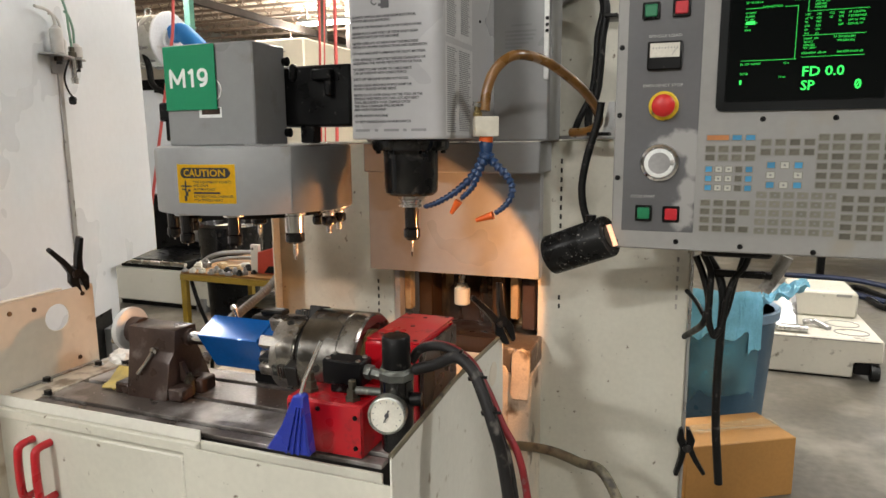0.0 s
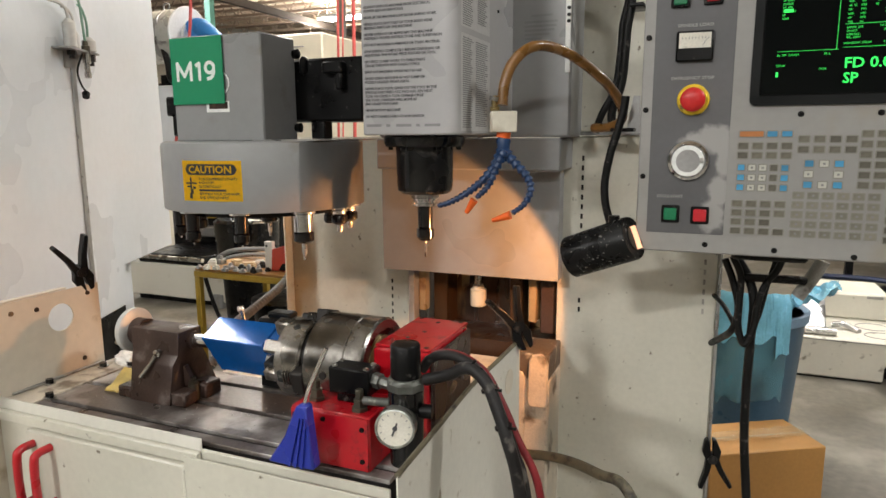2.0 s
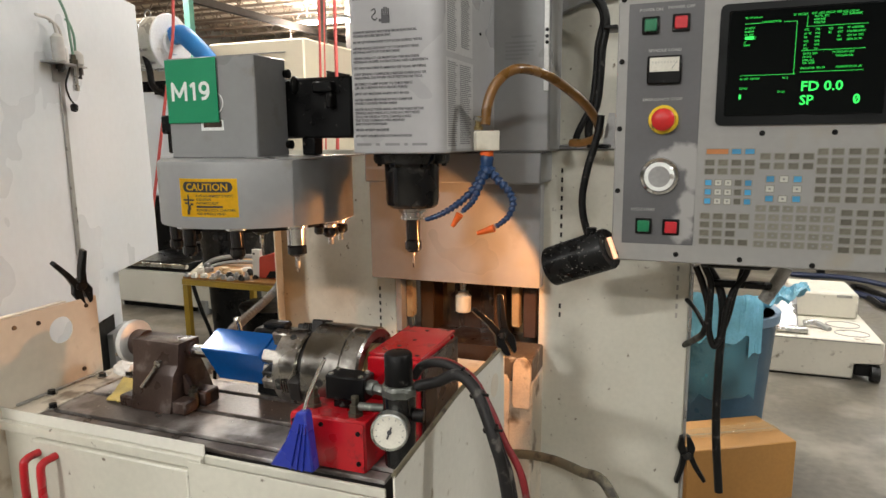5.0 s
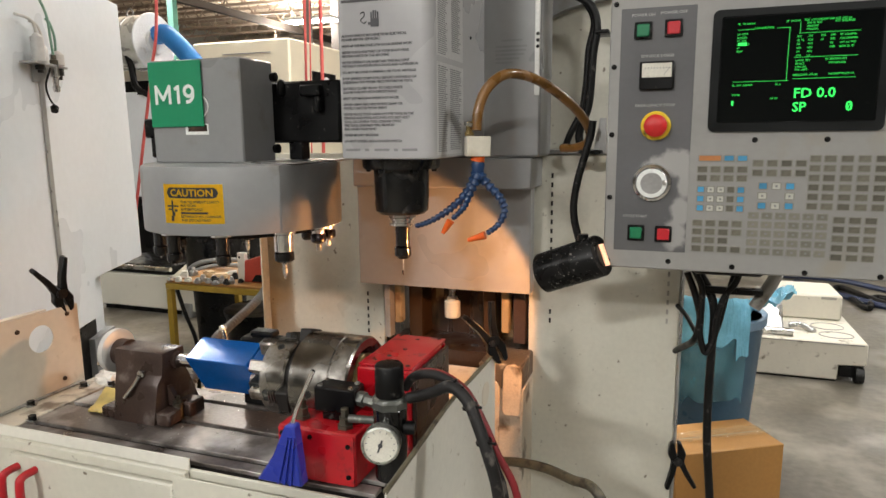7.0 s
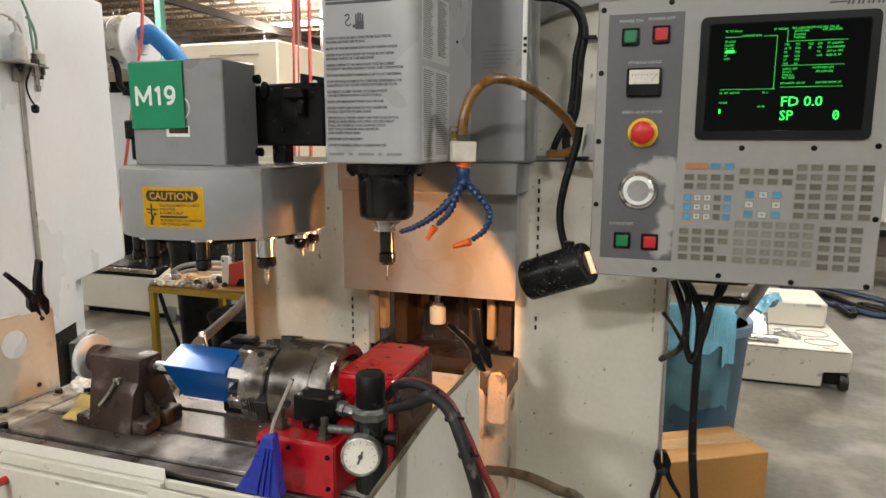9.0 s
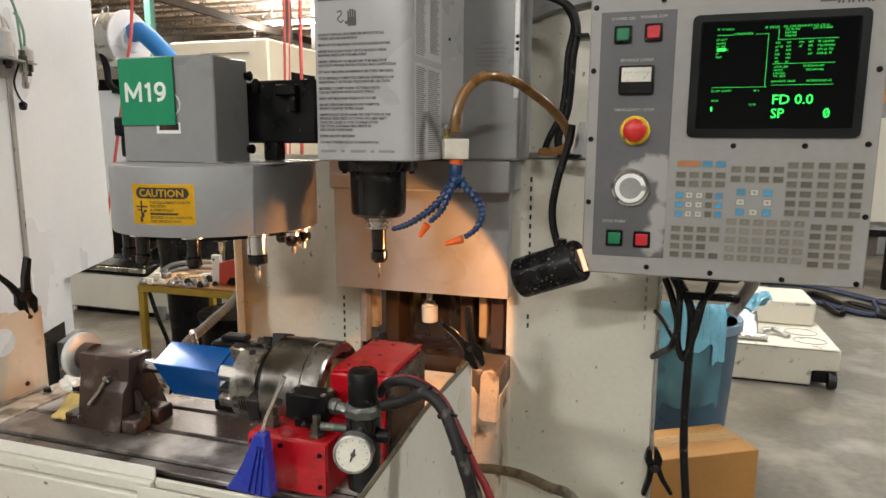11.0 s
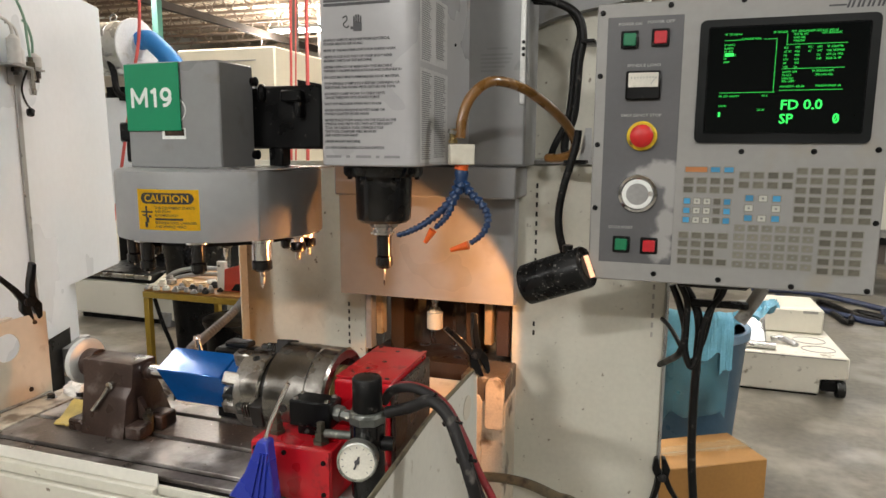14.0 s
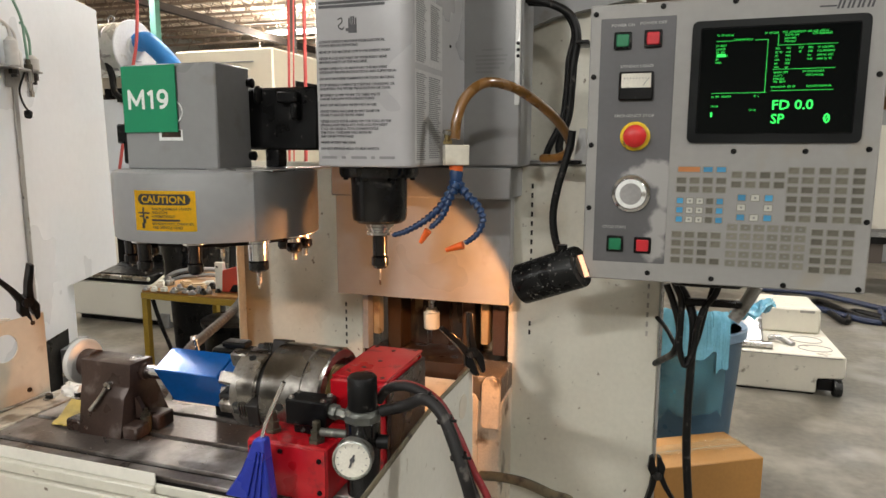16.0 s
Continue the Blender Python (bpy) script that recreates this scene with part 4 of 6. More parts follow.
rub_through(M_STRIP, [(x - 0.13, z - 1.2, rx, rz) for x, z, rx, rz in ((0.004, 1.438, 0.038, 0.030), (-0.035, 1.428, 0.030, 0.026), (0.022, 1.40, 0.016, 0.05), (0.014, 1.335, 0.02, 0.035), (0.002, 1.285, 0.026, 0.036))], (0.33, 0.325, 0.315))
jog = part("jog_wheel", lathe([(0, 0.040), (0.004, 0.041), (0.010, 0.039), (0.012, 0.034), (0.020, 0.033), (0.022, 0.031)], (-0.047, PY, 1.396), (0, -1, 0), 44), M_CHROME, cp, "bright metal jog hand wheel")
part("wheel_face", lathe([(0.022, 0.031), (0.0235, 0.030)], (-0.047, PY, 1.396), (0, -1, 0), 40), M_WHITE_PRINT, jog)
part("wheel_disc", lathe([(0.0235, 0.0225), (0.0245, 0.022)], (-0.047, PY, 1.396), (0, -1, 0), 36), M_GALV, jog)
part("finger_knob", lathe([(0.022, 0.005), (0.03, 0.005), (0.032, 0.003)], (-0.021, PY, 1.398), (0, -1, 0), 14), M_STEEL, jog)

# keypad: blocks of small raised keys
key_data = {}


def key(x, z, w, h, m):
    """One key: a pale surround with a worn cap, sharing its meshes by size and colour."""
    k = (w, h, m.name)
    if k not in key_data:
        b = box(-w / 2, w / 2, -0.0018, 0.0, -h / 2, h / 2)
        bmesh.ops.bevel(b, geom=[e for e in b.edges if abs(e.verts[0].co.y - e.verts[1].co.y) > 0.001], offset=0.0026, segments=2, affect="EDGES", profile=0.5)
        c = box(-w / 2 + 0.0022, w / 2 - 0.0022, -0.0026, -0.0016, -h / 2 + 0.002, h / 2 - 0.002)
        key_data[k] = (mesh_of("key", b, M_KEY_BORDER), mesh_of("key_cap", c, m))
    ob = new("key", key_data[k][0])
    ob.parent = cp
    ob.location = Vector((x, PY, z)) - cp.location
    cap = new("key_cap", key_data[k][1])
    cap.parent = ob
    if m in (M_KEY_TAN, M_KEY_WHITE):
        if "legend" not in key_data:
            key_data["legend"] = mesh_of("key_legend", box(-0.0022, 0.0022, -0.0032, -0.0027, -0.002, 0.002), M_INK_SOFT)
        legend = new("key_legend", key_data["legend"])
        legend.parent = ob


def key_block(x0, z0, cols, rows, dx, dz, w, h, m=M_KEY, skip=()):
    for r in range(rows):
        for c in range(cols):
            if (r, c) not in skip:
                key(x0 + c * dx, z0 - r * dz, w, h, m)


KW, KH = 0.0215, 0.0150
key(0.0665, 1.4485, 0.046, 0.014, M_KEY_ORANGE)
key_block(0.103, 1.4485, 2, 1, 0.0255, 0.018, KW, 0.014, M_KEY_BLUE)
key_block(0.053, 1.4255, 4, 2, 0.0255, 0.0182, KW, KH)
for r in range(3):
    for c, m in enumerate((M_KEY_BLUE, M_KEY_WHITE, M_KEY_WHITE, M_KEY, M_KEY_BLUE)):
        key(0.052 + c * 0.0193, 1.3835 - r * 0.0195, 0.0165, 0.0150, m)
key_block(0.049, 1.3125, 4, 4, 0.0255, 0.0182, KW, KH, skip=((2, 3),))
key_block(0.158, 1.4385, 4, 2, 0.0262, 0.0195, KW, KH)
for r, c, m in ((0, 0, M_KEY_BLUE), (0, 1, M_KEY_WHITE), (0, 2, M_KEY_BLUE), (1, 0, M_KEY_WHITE), (1, 2, M_KEY_WHITE), (2, 0, M_KEY_BLUE), (2, 1, M_KEY_WHITE), (2, 2, M_KEY_BLUE)):
    key(0.170 + c * 0.025, 1.3925 - r * 0.0202, 0.0185, 0.0155, m)
key_block(0.156, 1.3315, 6, 5, 0.0252, 0.0187, KW, KH, M_KEY_TAN)
key_block(0.2615, 1.448, 1, 6, 0.0255, 0.0190, KW, KH)
key_block(0.2875, 1.448, 4, 6, 0.0295, 0.0190, 0.0235, KH)
key_block(0.312, 1.3265, 3, 5, 0.0275, 0.0188, 0.0230, KH)


# ---------------------------------------------------------------- work lamp, hoses and cables on the column
wl = thing("work_lamp", (-0.21, 1.49, 1.2), "speckled black cylindrical work lamp on a gooseneck, switched on", "work lamp")
LA, LB = Vector((-0.146, 1.462, 1.234)), Vector((-0.284, 1.505, 1.176))
ld = (LB - LA).normalized()
L = (LB - LA).length
bm = lathe([(0, 0.030), (0.0, 0.045), (0.004, 0.0475), (L - 0.002, 0.0475), (L, 0.0455), (L - 0.06, 0.042), (L - 0.06, 0.001)], LA, ld, 36)
shade = part("shade", bm, M_LAMP, wl)
part("rear_cap", lathe([(-0.0005, 0.0295), (-0.003, 0.028), (-0.0035, 0.005)], LA, ld, 28), M_LAMP, wl)
up_dir = (Vector((0, 0, 1)) - ld * ld.z).normalized()
# Glowing bar: bulb light leaking at the rear is put into its emission.
part("rear_slot", tube([LA - ld * 0.0035 + up_dir * h for h in (-0.026, -0.013, 0.0, 0.013, 0.024)], 0.0075, 8), mat("warm_glowing_slot", (0.9, 0.6, 0.4), 0.5, emit=(1.0, 0.50, 0.26, 0.75)), wl, "warm light showing through the rear slot")
part("bulb", lathe([(0, 0.006), (0.01, 0.012), (0.02, 0.008)], LB - ld * 0.055, ld, 16), mat("warm_bulb", (1, 0.8, 0.5), 0.4, emit=(1.0, 0.55, 0.22, 25)), wl, "warm glowing bulb")
part("swivel", cyl(LA + ld * 0.05 + Vector((0, 0.0, 0.04)), LA + ld * 0.05 + Vector((0.0, 0.0, 0.062)), 0.012, n=16), M_BLACK, wl)
part("gooseneck", tube([(-0.204, 1.520, 1.254), (-0.216, 1.520, 1.299), (-0.219, 1.520, 1.345), (-0.210, 1.520, 1.403), (-0.196, 1.520, 1.455), (-0.185, 1.520, 1.499), (-0.181, 1.520, 1.530)], 0.0085, 12, 8, 0.05, 2), M_RUBBER, wl, "black flexible neck")
part("neck_clip", box(-0.215, -0.165, 1.54, 1.60, 1.455, 1.463, 0.002), M_BLACK, wl)

solo("power_cable", tube([(-0.236, 1.740, 1.462), (-0.240, 1.740, 1.506), (-0.220, 1.740, 1.570), (-0.214, 1.740, 1.640), (-0.211, 1.740, 1.702), (-0.203, 1.740, 1.763), (-0.215, 1.740, 1.811), (-0.248, 1.740, 1.840), (-0.305, 1.740, 1.861), (-0.356, 1.740, 1.870)], 0.0105, 10), M_RUBBER, (-0.2, 1.74, 1.4), "black power cable clipped along the column", "cable", "column cables")
solo("power_cable", tube([(-0.284, 1.770, 1.454), (-0.270, 1.770, 1.498), (-0.239, 1.770, 1.564), (-0.229, 1.770, 1.642), (-0.226, 1.770, 1.713), (-0.214, 1.770, 1.782), (-0.233, 1.770, 1.827), (-0.267, 1.770, 1.854), (-0.325, 1.770, 1.863), (-0.362, 1.770, 1.866)], 0.009, 10), M_RUBBER, (-0.2, 1.77, 1.4), "black power cable clipped along the column", "cable", "column cables")
solo("cable_clip", box(-0.206, -0.172, 1.72, 1.80, 1.748, 1.757, 0.002), M_BLACK, (-0.19, 1.76, 1.748), "small black cable clip on the column", "clip")
solo("cable_bracket", prism([(-0.20, 1.452), (-0.165, 1.452), (-0.17, 1.54), (-0.185, 1.54)], "y", 1.70, 1.712), M_GALV, (-0.18, 1.7, 1.452), "pale bent bracket holding the coolant hose", "bracket")

co = thing("coolant_manifold", (-0.42, 1.37, 1.45), "steel coolant block with blue segmented hoses and orange nozzles", "coolant manifold")
part("block", box(-0.026, 0.026, -0.024, 0.024, 1.4545, 1.4975, 0.002, m=pose(-0.409, 1.372, 0, 0, 0, 24)), M_CREAM_WORN, co, "yellowed grimy manifold block")
part("hose_barb", lathe([(0, 0.010), (0.008, 0.010), (0.009, 0.0075), (0.03, 0.0075)], (-0.425, 1.365, 1.499), (0, 0, 1), 14), M_BRASS, co)
part("hose_clamp", cyl((-0.425, 1.365, 1.519), (-0.423, 1.365, 1.527), 0.0125, n=18), M_STEEL, co)
part("hose", tube([(-0.409, 1.365, 1.510), (-0.406, 1.370, 1.552), (-0.393, 1.380, 1.593), (-0.367, 1.400, 1.623), (-0.338, 1.430, 1.631), (-0.298, 1.480, 1.619), (-0.257, 1.540, 1.588), (-0.226, 1.600, 1.554), (-0.206, 1.660, 1.512), (-0.211, 1.690, 1.482), (-0.242, 1.710, 1.467), (-0.284, 1.740, 1.465)], 0.0112, 14, 8), M_AMBER, co, "amber plastic coolant hose")
part("stem", lathe([(0, 0.012), (0.012, 0.0155), (0.03, 0.013), (0.042, 0.0155), (0.05, 0.012)], (-0.407, 1.37, 1.395), (0, 0, 1), 14), M_HOSE_BLUE, co)
part("orange_collar", cyl((-0.408, 1.37, 1.444), (-0.406, 1.37, 1.457), 0.015, n=18), M_ORANGE, co)


def segments(points, r0=0.0125, r1=0.0065):
    """A snap-together hose: a string of bulbs, narrowing to the tip."""
    pts = spline(points, 12)
    out, acc, run, last = [], 0.0, 0.0, pts[0]
    total = sum((b - a).length for a, b in zip(pts, pts[1:]))
    for a, b in zip(pts, pts[1:]):
        run += (b - a).length
        acc += (b - a).length
        r = r0 + (r1 - r0) * run / total
        if acc > r * 1.15:
            d = (b - last).normalized()
            n = acc
            out.append(lathe([(0, r * 0.62), (n * 0.55, r), (n * 0.72, r), (n * 0.8, r * 0.7), (n * 1.05, r * 0.62)], last, d, 12))
            last, acc = b, 0.0
    return out


for pts, tip in (
    ([(-0.409, 1.370, 1.424), (-0.422, 1.370, 1.392), (-0.448, 1.370, 1.358), (-0.485, 1.370, 1.328), (-0.525, 1.370, 1.306), (-0.555, 1.370, 1.296)], None),
    ([(-0.400, 1.355, 1.418), (-0.418, 1.355, 1.381), (-0.435, 1.355, 1.344), (-0.461, 1.355, 1.318)], [(-0.466, 1.355, 1.313), (-0.484, 1.355, 1.285)]),
    ([(-0.401, 1.365, 1.417), (-0.383, 1.365, 1.393), (-0.358, 1.365, 1.370), (-0.345, 1.365, 1.341), (-0.357, 1.365, 1.309), (-0.384, 1.365, 1.287)], [(-0.389, 1.365, 1.283), (-0.428, 1.365, 1.270)]),
):
    core = part("segmented_hose", tube(pts, 0.0045, 8), M_HOSE_BLUE, co)
    for seg in segments(pts):
        part("hose_segment", seg, M_HOSE_BLUE, core)
    if tip:
        part("nozzle", cyl(tip[0], tip[1], 0.009, 0.0045, 14), M_ORANGE, co)

# cables below the pendant
for pts, r in (([(0.066, 1.720, 1.160), (0.095, 1.720, 1.110), (0.109, 1.720, 1.053), (0.108, 1.720, 0.950), (0.107, 1.720, 0.830), (0.111, 1.720, 0.707), (0.126, 1.720, 0.552)], 0.0105), ([(0.056, 1.700, 1.166), (0.076, 1.700, 1.120), (0.077, 1.700, 1.056), (0.078, 1.700, 0.998), (0.093, 1.700, 0.955), (0.110, 1.700, 0.993), (0.116, 1.700, 1.052), (0.129, 1.700, 1.103), (0.152, 1.700, 1.140), (0.164, 1.700, 1.183)], 0.008), ([(0.040, 1.710, 1.157), (0.061, 1.710, 1.103), (0.076, 1.710, 1.038), (0.066, 1.710, 0.986), (0.044, 1.800, 0.936), (0.008, 1.900, 0.880)], 0.0085), ([(0.008, 1.900, 1.037), (0.042, 1.800, 1.026), (0.066, 1.730, 1.002), (0.092, 1.730, 0.957), (0.119, 1.730, 1.008), (0.136, 1.730, 1.097), (0.146, 1.730, 1.141), (0.154, 1.730, 1.184)], 0.006)):
    solo("pendant_cable", tube(pts, r, 10), M_RUBBER, (0.08, 1.72, 0.4), "black cable hanging below the control pendant", "cable", "pendant cables")
solo("hanging_conduit", tube([(0.245, 1.720, 1.164), (0.232, 1.720, 1.135), (0.212, 1.720, 1.098), (0.199, 1.720, 1.076)], 0.016, 10), M_DIRTY, (0.22, 1.72, 1.1), "pale stained conduit below the control pendant", "conduit")
part("swivel_arm", box(0.05, 0.2, 1.60, 1.66, 1.175, 1.212, 0.006), M_BLACK, cp, "black swivel arm")
part("arm_bar", box(0.075, 0.215, 1.70, 1.72, 1.108, 1.126, 0.004), M_BLACK, cp)


def spring_clamp(m, label="black plastic spring clamp"):
    """A spring clamp: two crossed jaws with handles and a coil between."""
    o = thing("spring_clamp", m.translation, label, "clamp", "spring clamps")
    m = m @ Matrix.Scale(1.2, 4)
    for s in (1, -1):
        bm = prism([(0.004 * s, -0.045), (0.012 * s, -0.042), (0.020 * s, -0.015), (0.014 * s, 0.004), (0.020 * s, 0.03), (0.036 * s, 0.07), (0.028 * s, 0.074), (0.010 * s, 0.036), (0.0, 0.006)][::s], "y", -0.009, 0.009, 0.0015)
        bmesh.ops.transform(bm, matrix=m, verts=bm.verts[:])
        part("jaw", bm, M_BLACK, o)
    bm = cyl((0, -0.012, 0.002), (0, 0.012, 0.002), 0.011, n=16)
    bmesh.ops.transform(bm, matrix=m, verts=bm.verts[:])
    part("spring_coil", bm, M_BLACK_GLOSS, o)
    return o


spring_clamp(pose(0.044, 1.838, 0.592, 0, 172, 8), "black plastic spring clamp gripping the column edge")

# ---------------------------------------------------------------- table and tray
TZ = 0.88
tb = thing("mill_table", (-0.93, 1.1, TZ), "oily cast-iron mill table with three T-slots", "mill table")
edges = [0.945, 0.973, 0.988, 1.082, 1.097, 1.192, 1.207, 1.262]
for i in range(0, 8, 2):
    part("table_land", box(-1.333, -0.47, edges[i], edges[i + 1], TZ - 0.009, TZ, 0.0015), M_TABLE, tb)
# Dark slot colour gives the shallow T-slots the shade of deep ones.
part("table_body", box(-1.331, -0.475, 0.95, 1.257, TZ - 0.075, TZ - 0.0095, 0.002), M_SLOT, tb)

tr = thing("chip_tray", (-0.93, 0.95, 0.3), "cream sheet-metal chip tray with doors round the table", "chip tray")
bm = bmesh.new()
# side panel with a round hole
HY, HZ, HR, PX = 1.099, 1.027, 0.033, -1.42
n = 32
outer = []
y0, y1, z0, z1 = 0.56, 1.207, 0.55, 1.09
for i in range(n):
    a = 2 * math.pi * i / n
    c, s = math.cos(a), math.sin(a)
    k = min((y1 - HY) / c if c > 1e-6 else ((y0 - HY) / c if c < -1e-6 else 9), (z1 - HZ) / s if s > 1e-6 else ((z0 - HZ) / s if s < -1e-6 else 9))
    outer.append((HY + k * c, HZ + k * s))
vi = [bm.verts.new((PX, HY + HR * math.cos(2 * math.pi * i / n), HZ + HR * math.sin(2 * math.pi * i / n))) for i in range(n)]
vo = [bm.verts.new((PX, *p)) for p in outer]
for i in range(n):
    bm.faces.new((vi[i], vi[(i + 1) % n], vo[(i + 1) % n], vo[i]))
for yy, zz in ((y0, z0), (y1, z0), (y0, z1), (y1, z1)):
    near = sorted(range(n), key=lambda i: (outer[i][0] - yy) ** 2 + (outer[i][1] - zz) ** 2)[:2]
    bm.faces.new((vo[near[0]], vo[near[1]], bm.verts.new((PX, yy, zz))))
bmesh.ops.recalc_face_normals(bm, faces=bm.faces[:])
bmesh.ops.solidify(bm, geom=bm.faces[:], thickness=0.003)
side = part("side_panel", bm, M_PEACH, tr, "cream side panel with a round cable hole")
part("top_fold", box(PX - 0.016, PX + 0.003, 0.56, 1.12, 1.091, 1.095, 0.001), M_PEACH, side)
for y, z in ((1.175, 1.07), (1.15, 0.91), (1.04, 1.06), (0.98, 1.065)):
    part("screw", lathe([(0, 0.006), (0.003, 0.005)], (PX + 0.003, y, z), (1, 0, 0), 10), M_RUST_SHADE, side)
part("inner_ledge", box(PX + 0.004, -1.335, 0.942, 1.262, TZ - 0.03, TZ + 0.003, 0.002), M_LEDGE, tr, "oil-streaked cream ledge beside the table")
part("ledge_angle", box(PX + 0.0035, PX + 0.012, 0.96, 1.2, TZ + 0.0035, TZ + 0.009, 0.002), M_DIRTY, tr)
part("front_lip", box(-1.416, -0.852, 0.926, 0.9295, 0.8705, 0.895, 0.001), M_GUARD, tr)
part("front_panel", box(-1.416, -0.462, 0.928, 0.936, 0.25, 0.872, 0.002), M_CREAM, tr)
part("front_fold", box(-1.416, -0.854, 0.914, 0.9275, 0.848, 0.870, 0.002), M_CREAM, tr)
part("door_right", box(-0.875, -0.385, 0.903, 0.9065, 0.26, 0.868, 0.001), M_CREAM, tr)
part("door_left", box(-1.30, -0.880, 0.905, 0.9255, 0.26, 0.846, 0.003), M_CREAM, tr)
for x in (-1.231, -1.281):
    part("door_handle", tube([(x, 0.904, 0.82), (x, 0.875, 0.818), (x, 0.866, 0.80), (x, 0.866, 0.72), (x, 0.875, 0.702), (x, 0.904, 0.70)], 0.0085, 12), M_RED, tr, "red bent-rod door handle")
m_sheet = prism([(-0.380, 0.79), (-0.377, 0.79), (-0.393, 1.14), (-0.386, 1.446), (-0.389, 1.446), (-0.396, 1.14)], "z", 0.30, 0.985)
guard = part("guard_sheet", m_sheet, M_GUARD, tr, "cream guard sheet with a rolled dirty top edge")
part("guard_edge", tube([(-0.3785, 0.79, 0.986), (-0.3865, 0.965, 0.986), (-0.3945, 1.14, 0.986), (-0.391, 1.29, 0.986), (-0.3875, 1.446, 0.986)], 0.0045, 8), M_EDGE, guard)
part("guard_hole", lathe([(0, 0.028), (0.0008, 0.028)], (-0.3872, 1.365, 0.915), (1, -0.02, 0), 28), M_PEACH, guard, "round hole showing the cream tray")
spring_clamp(pose(-0.388, 1.43, 1.02, -12, -22, 40), "black plastic spring clamp on the guard sheet")
spring_clamp(pose(-1.42, 1.165, 1.125, 12, -18, 70), "black plastic spring clamp on the tray side panel")
for x, y in ((-1.322, 0.98), (-1.322, 1.20), (-1.40, 1.04), (-1.38, 1.17)):
    bo = thing("table_bolt", (x, y, TZ), "oily black hex bolt standing on the table", "bolt", "table bolts")
    part("washer", cyl((x, y, TZ + 0.0045), (x, y, TZ + 0.007), 0.013, n=16), M_STEEL, bo)
    part("bolt_top", cyl((x, y, TZ + 0.007), (x, y, TZ + 0.016), 0.009, n=6), M_BLACK_GLOSS, bo)

bm = bmesh.new()
random.seed(21)
for i in range(190):
    u = random.random()
    x, y = random.uniform(-1.32, -0.68), random.choice((random.uniform(1.10, 1.255), random.uniform(0.95, 1.255)))
    if any(edges[k] - 0.002 < y < edges[k + 1] + 0.002 for k in (1, 3, 5)):
        continue
    a, s = random.uniform(0, 6.28), random.uniform(0.0008, 0.0024)
    p = [Vector((x + s * math.cos(a + t), y + s * math.sin(a + t) * 0.5, TZ + 0.0004 + h)) for t, h in ((0, 0), (2.0, 0.0), (4.2, random.uniform(0, 0.002)))]
    top = Vector((x, y, TZ + random.uniform(0.0015, 0.004)))
    vs = [bm.verts.new(q) for q in p + [top]]
    for f in ((0, 1, 3), (1, 2, 3), (2, 0, 3), (2, 1, 0)):
        bm.faces.new([vs[k] for k in f])
solo("metal_chips", bm, M_CHIP, (-1.0, 1.1, TZ), "bright metal chips scattered over the oily table", "metal chips", "", "stuff")

(px0,) = [(-1.356, 1.186, 0.885)]
bm = bmesh.new()
bmesh.ops.create_icosphere(bm, subdivisions=4, radius=1.0)
for v in bm.verts:
    k = 1 + 0.35 * noise.noise(v.co * 2.2) + 0.22 * abs(noise.noise(v.co * 5)) + 0.1 * abs(noise.noise(v.co * 11))
    v.co = Vector((px0[0] + 0.012 + v.co.x * 0.036 * k, px0[1] + 0.035 + v.co.y * 0.026 * k, max(TZ + 0.0035, TZ + 0.014 + v.co.z * 0.022 * k)))
solo("paper_towel", bm, M_PAPER, (px0[0], px0[1] + 0.03, TZ + 0.0035), "crumpled white paper towel behind the tailstock wheel", "paper towel")

# ---------------------------------------------------------------- tailstock, workpiece, chuck, indexer
AY, AZ = 1.092, 1.022
FIXTURE = pose(0, 0, 1.5) @ Matrix.Scale(1.03, 4) @ pose(0, 0, -1.5)  # scaled 3% about the camera's eye; turning axis at y 1.125, z 1.008


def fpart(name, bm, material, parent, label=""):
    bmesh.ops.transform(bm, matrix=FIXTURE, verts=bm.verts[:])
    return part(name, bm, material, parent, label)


ts = thing("tailstock", (-1.08, AY, TZ), "brown cast-iron tailstock clamped to the table", "tailstock")
bm = bmesh.new()
rings = [[bm.verts.new(p) for p in ((x0, y0, z), (x1, y0, z), (x1, y1, z), (x0, y1, z))] for z, x0, x1, y0, y1 in ((TZ, -1.158, -1.046, 1.046, 1.20), (0.962, -1.168, -1.050, 1.068, 1.170), (0.982, -1.176, -1.046, 1.080, 1.156), (1.033, -1.178, -1.042, 1.083, 1.150))]
for lo, hi in zip(rings, rings[1:]):
    for i in range(4):
        bm.faces.new((lo[i], lo[(i + 1) % 4], hi[(i + 1) % 4], hi[i]))
bm.faces.new(rings[0][::-1])
bm.faces.new(rings[-1])
bmesh.ops.recalc_face_normals(bm, faces=bm.faces[:])
bmesh.ops.bevel(bm, geom=bm.edges[:], offset=0.0025, segments=2, affect="EDGES", profile=0.5)
part("pedestal", bm, M_TAIL, ts)
part("foot", box(-1.0455, -1.008, 1.050, 1.092, TZ, TZ + 0.03, 0.004), M_TAIL, ts)
part("foot", box(-1.0455, -1.000, 1.108, 1.158, TZ, TZ + 0.034, 0.004), M_TAIL, ts)
part("foot", box(-1.198, -1.1585, 1.050, 1.10, TZ, TZ + 0.026, 0.004), M_TAIL, ts)
part("rib", prism([(-1.047, TZ + 0.03), (-1.016, TZ + 0.03), (-1.044, 0.955), (-1.047, 0.955)], "y", 1.094, 1.106), M_TAIL, ts)
part("clamp_washer", cyl((-1.026, 1.1, TZ + 0.001), (-1.026, 1.1, TZ + 0.036), 0.0115, n=18), M_STUD, ts)
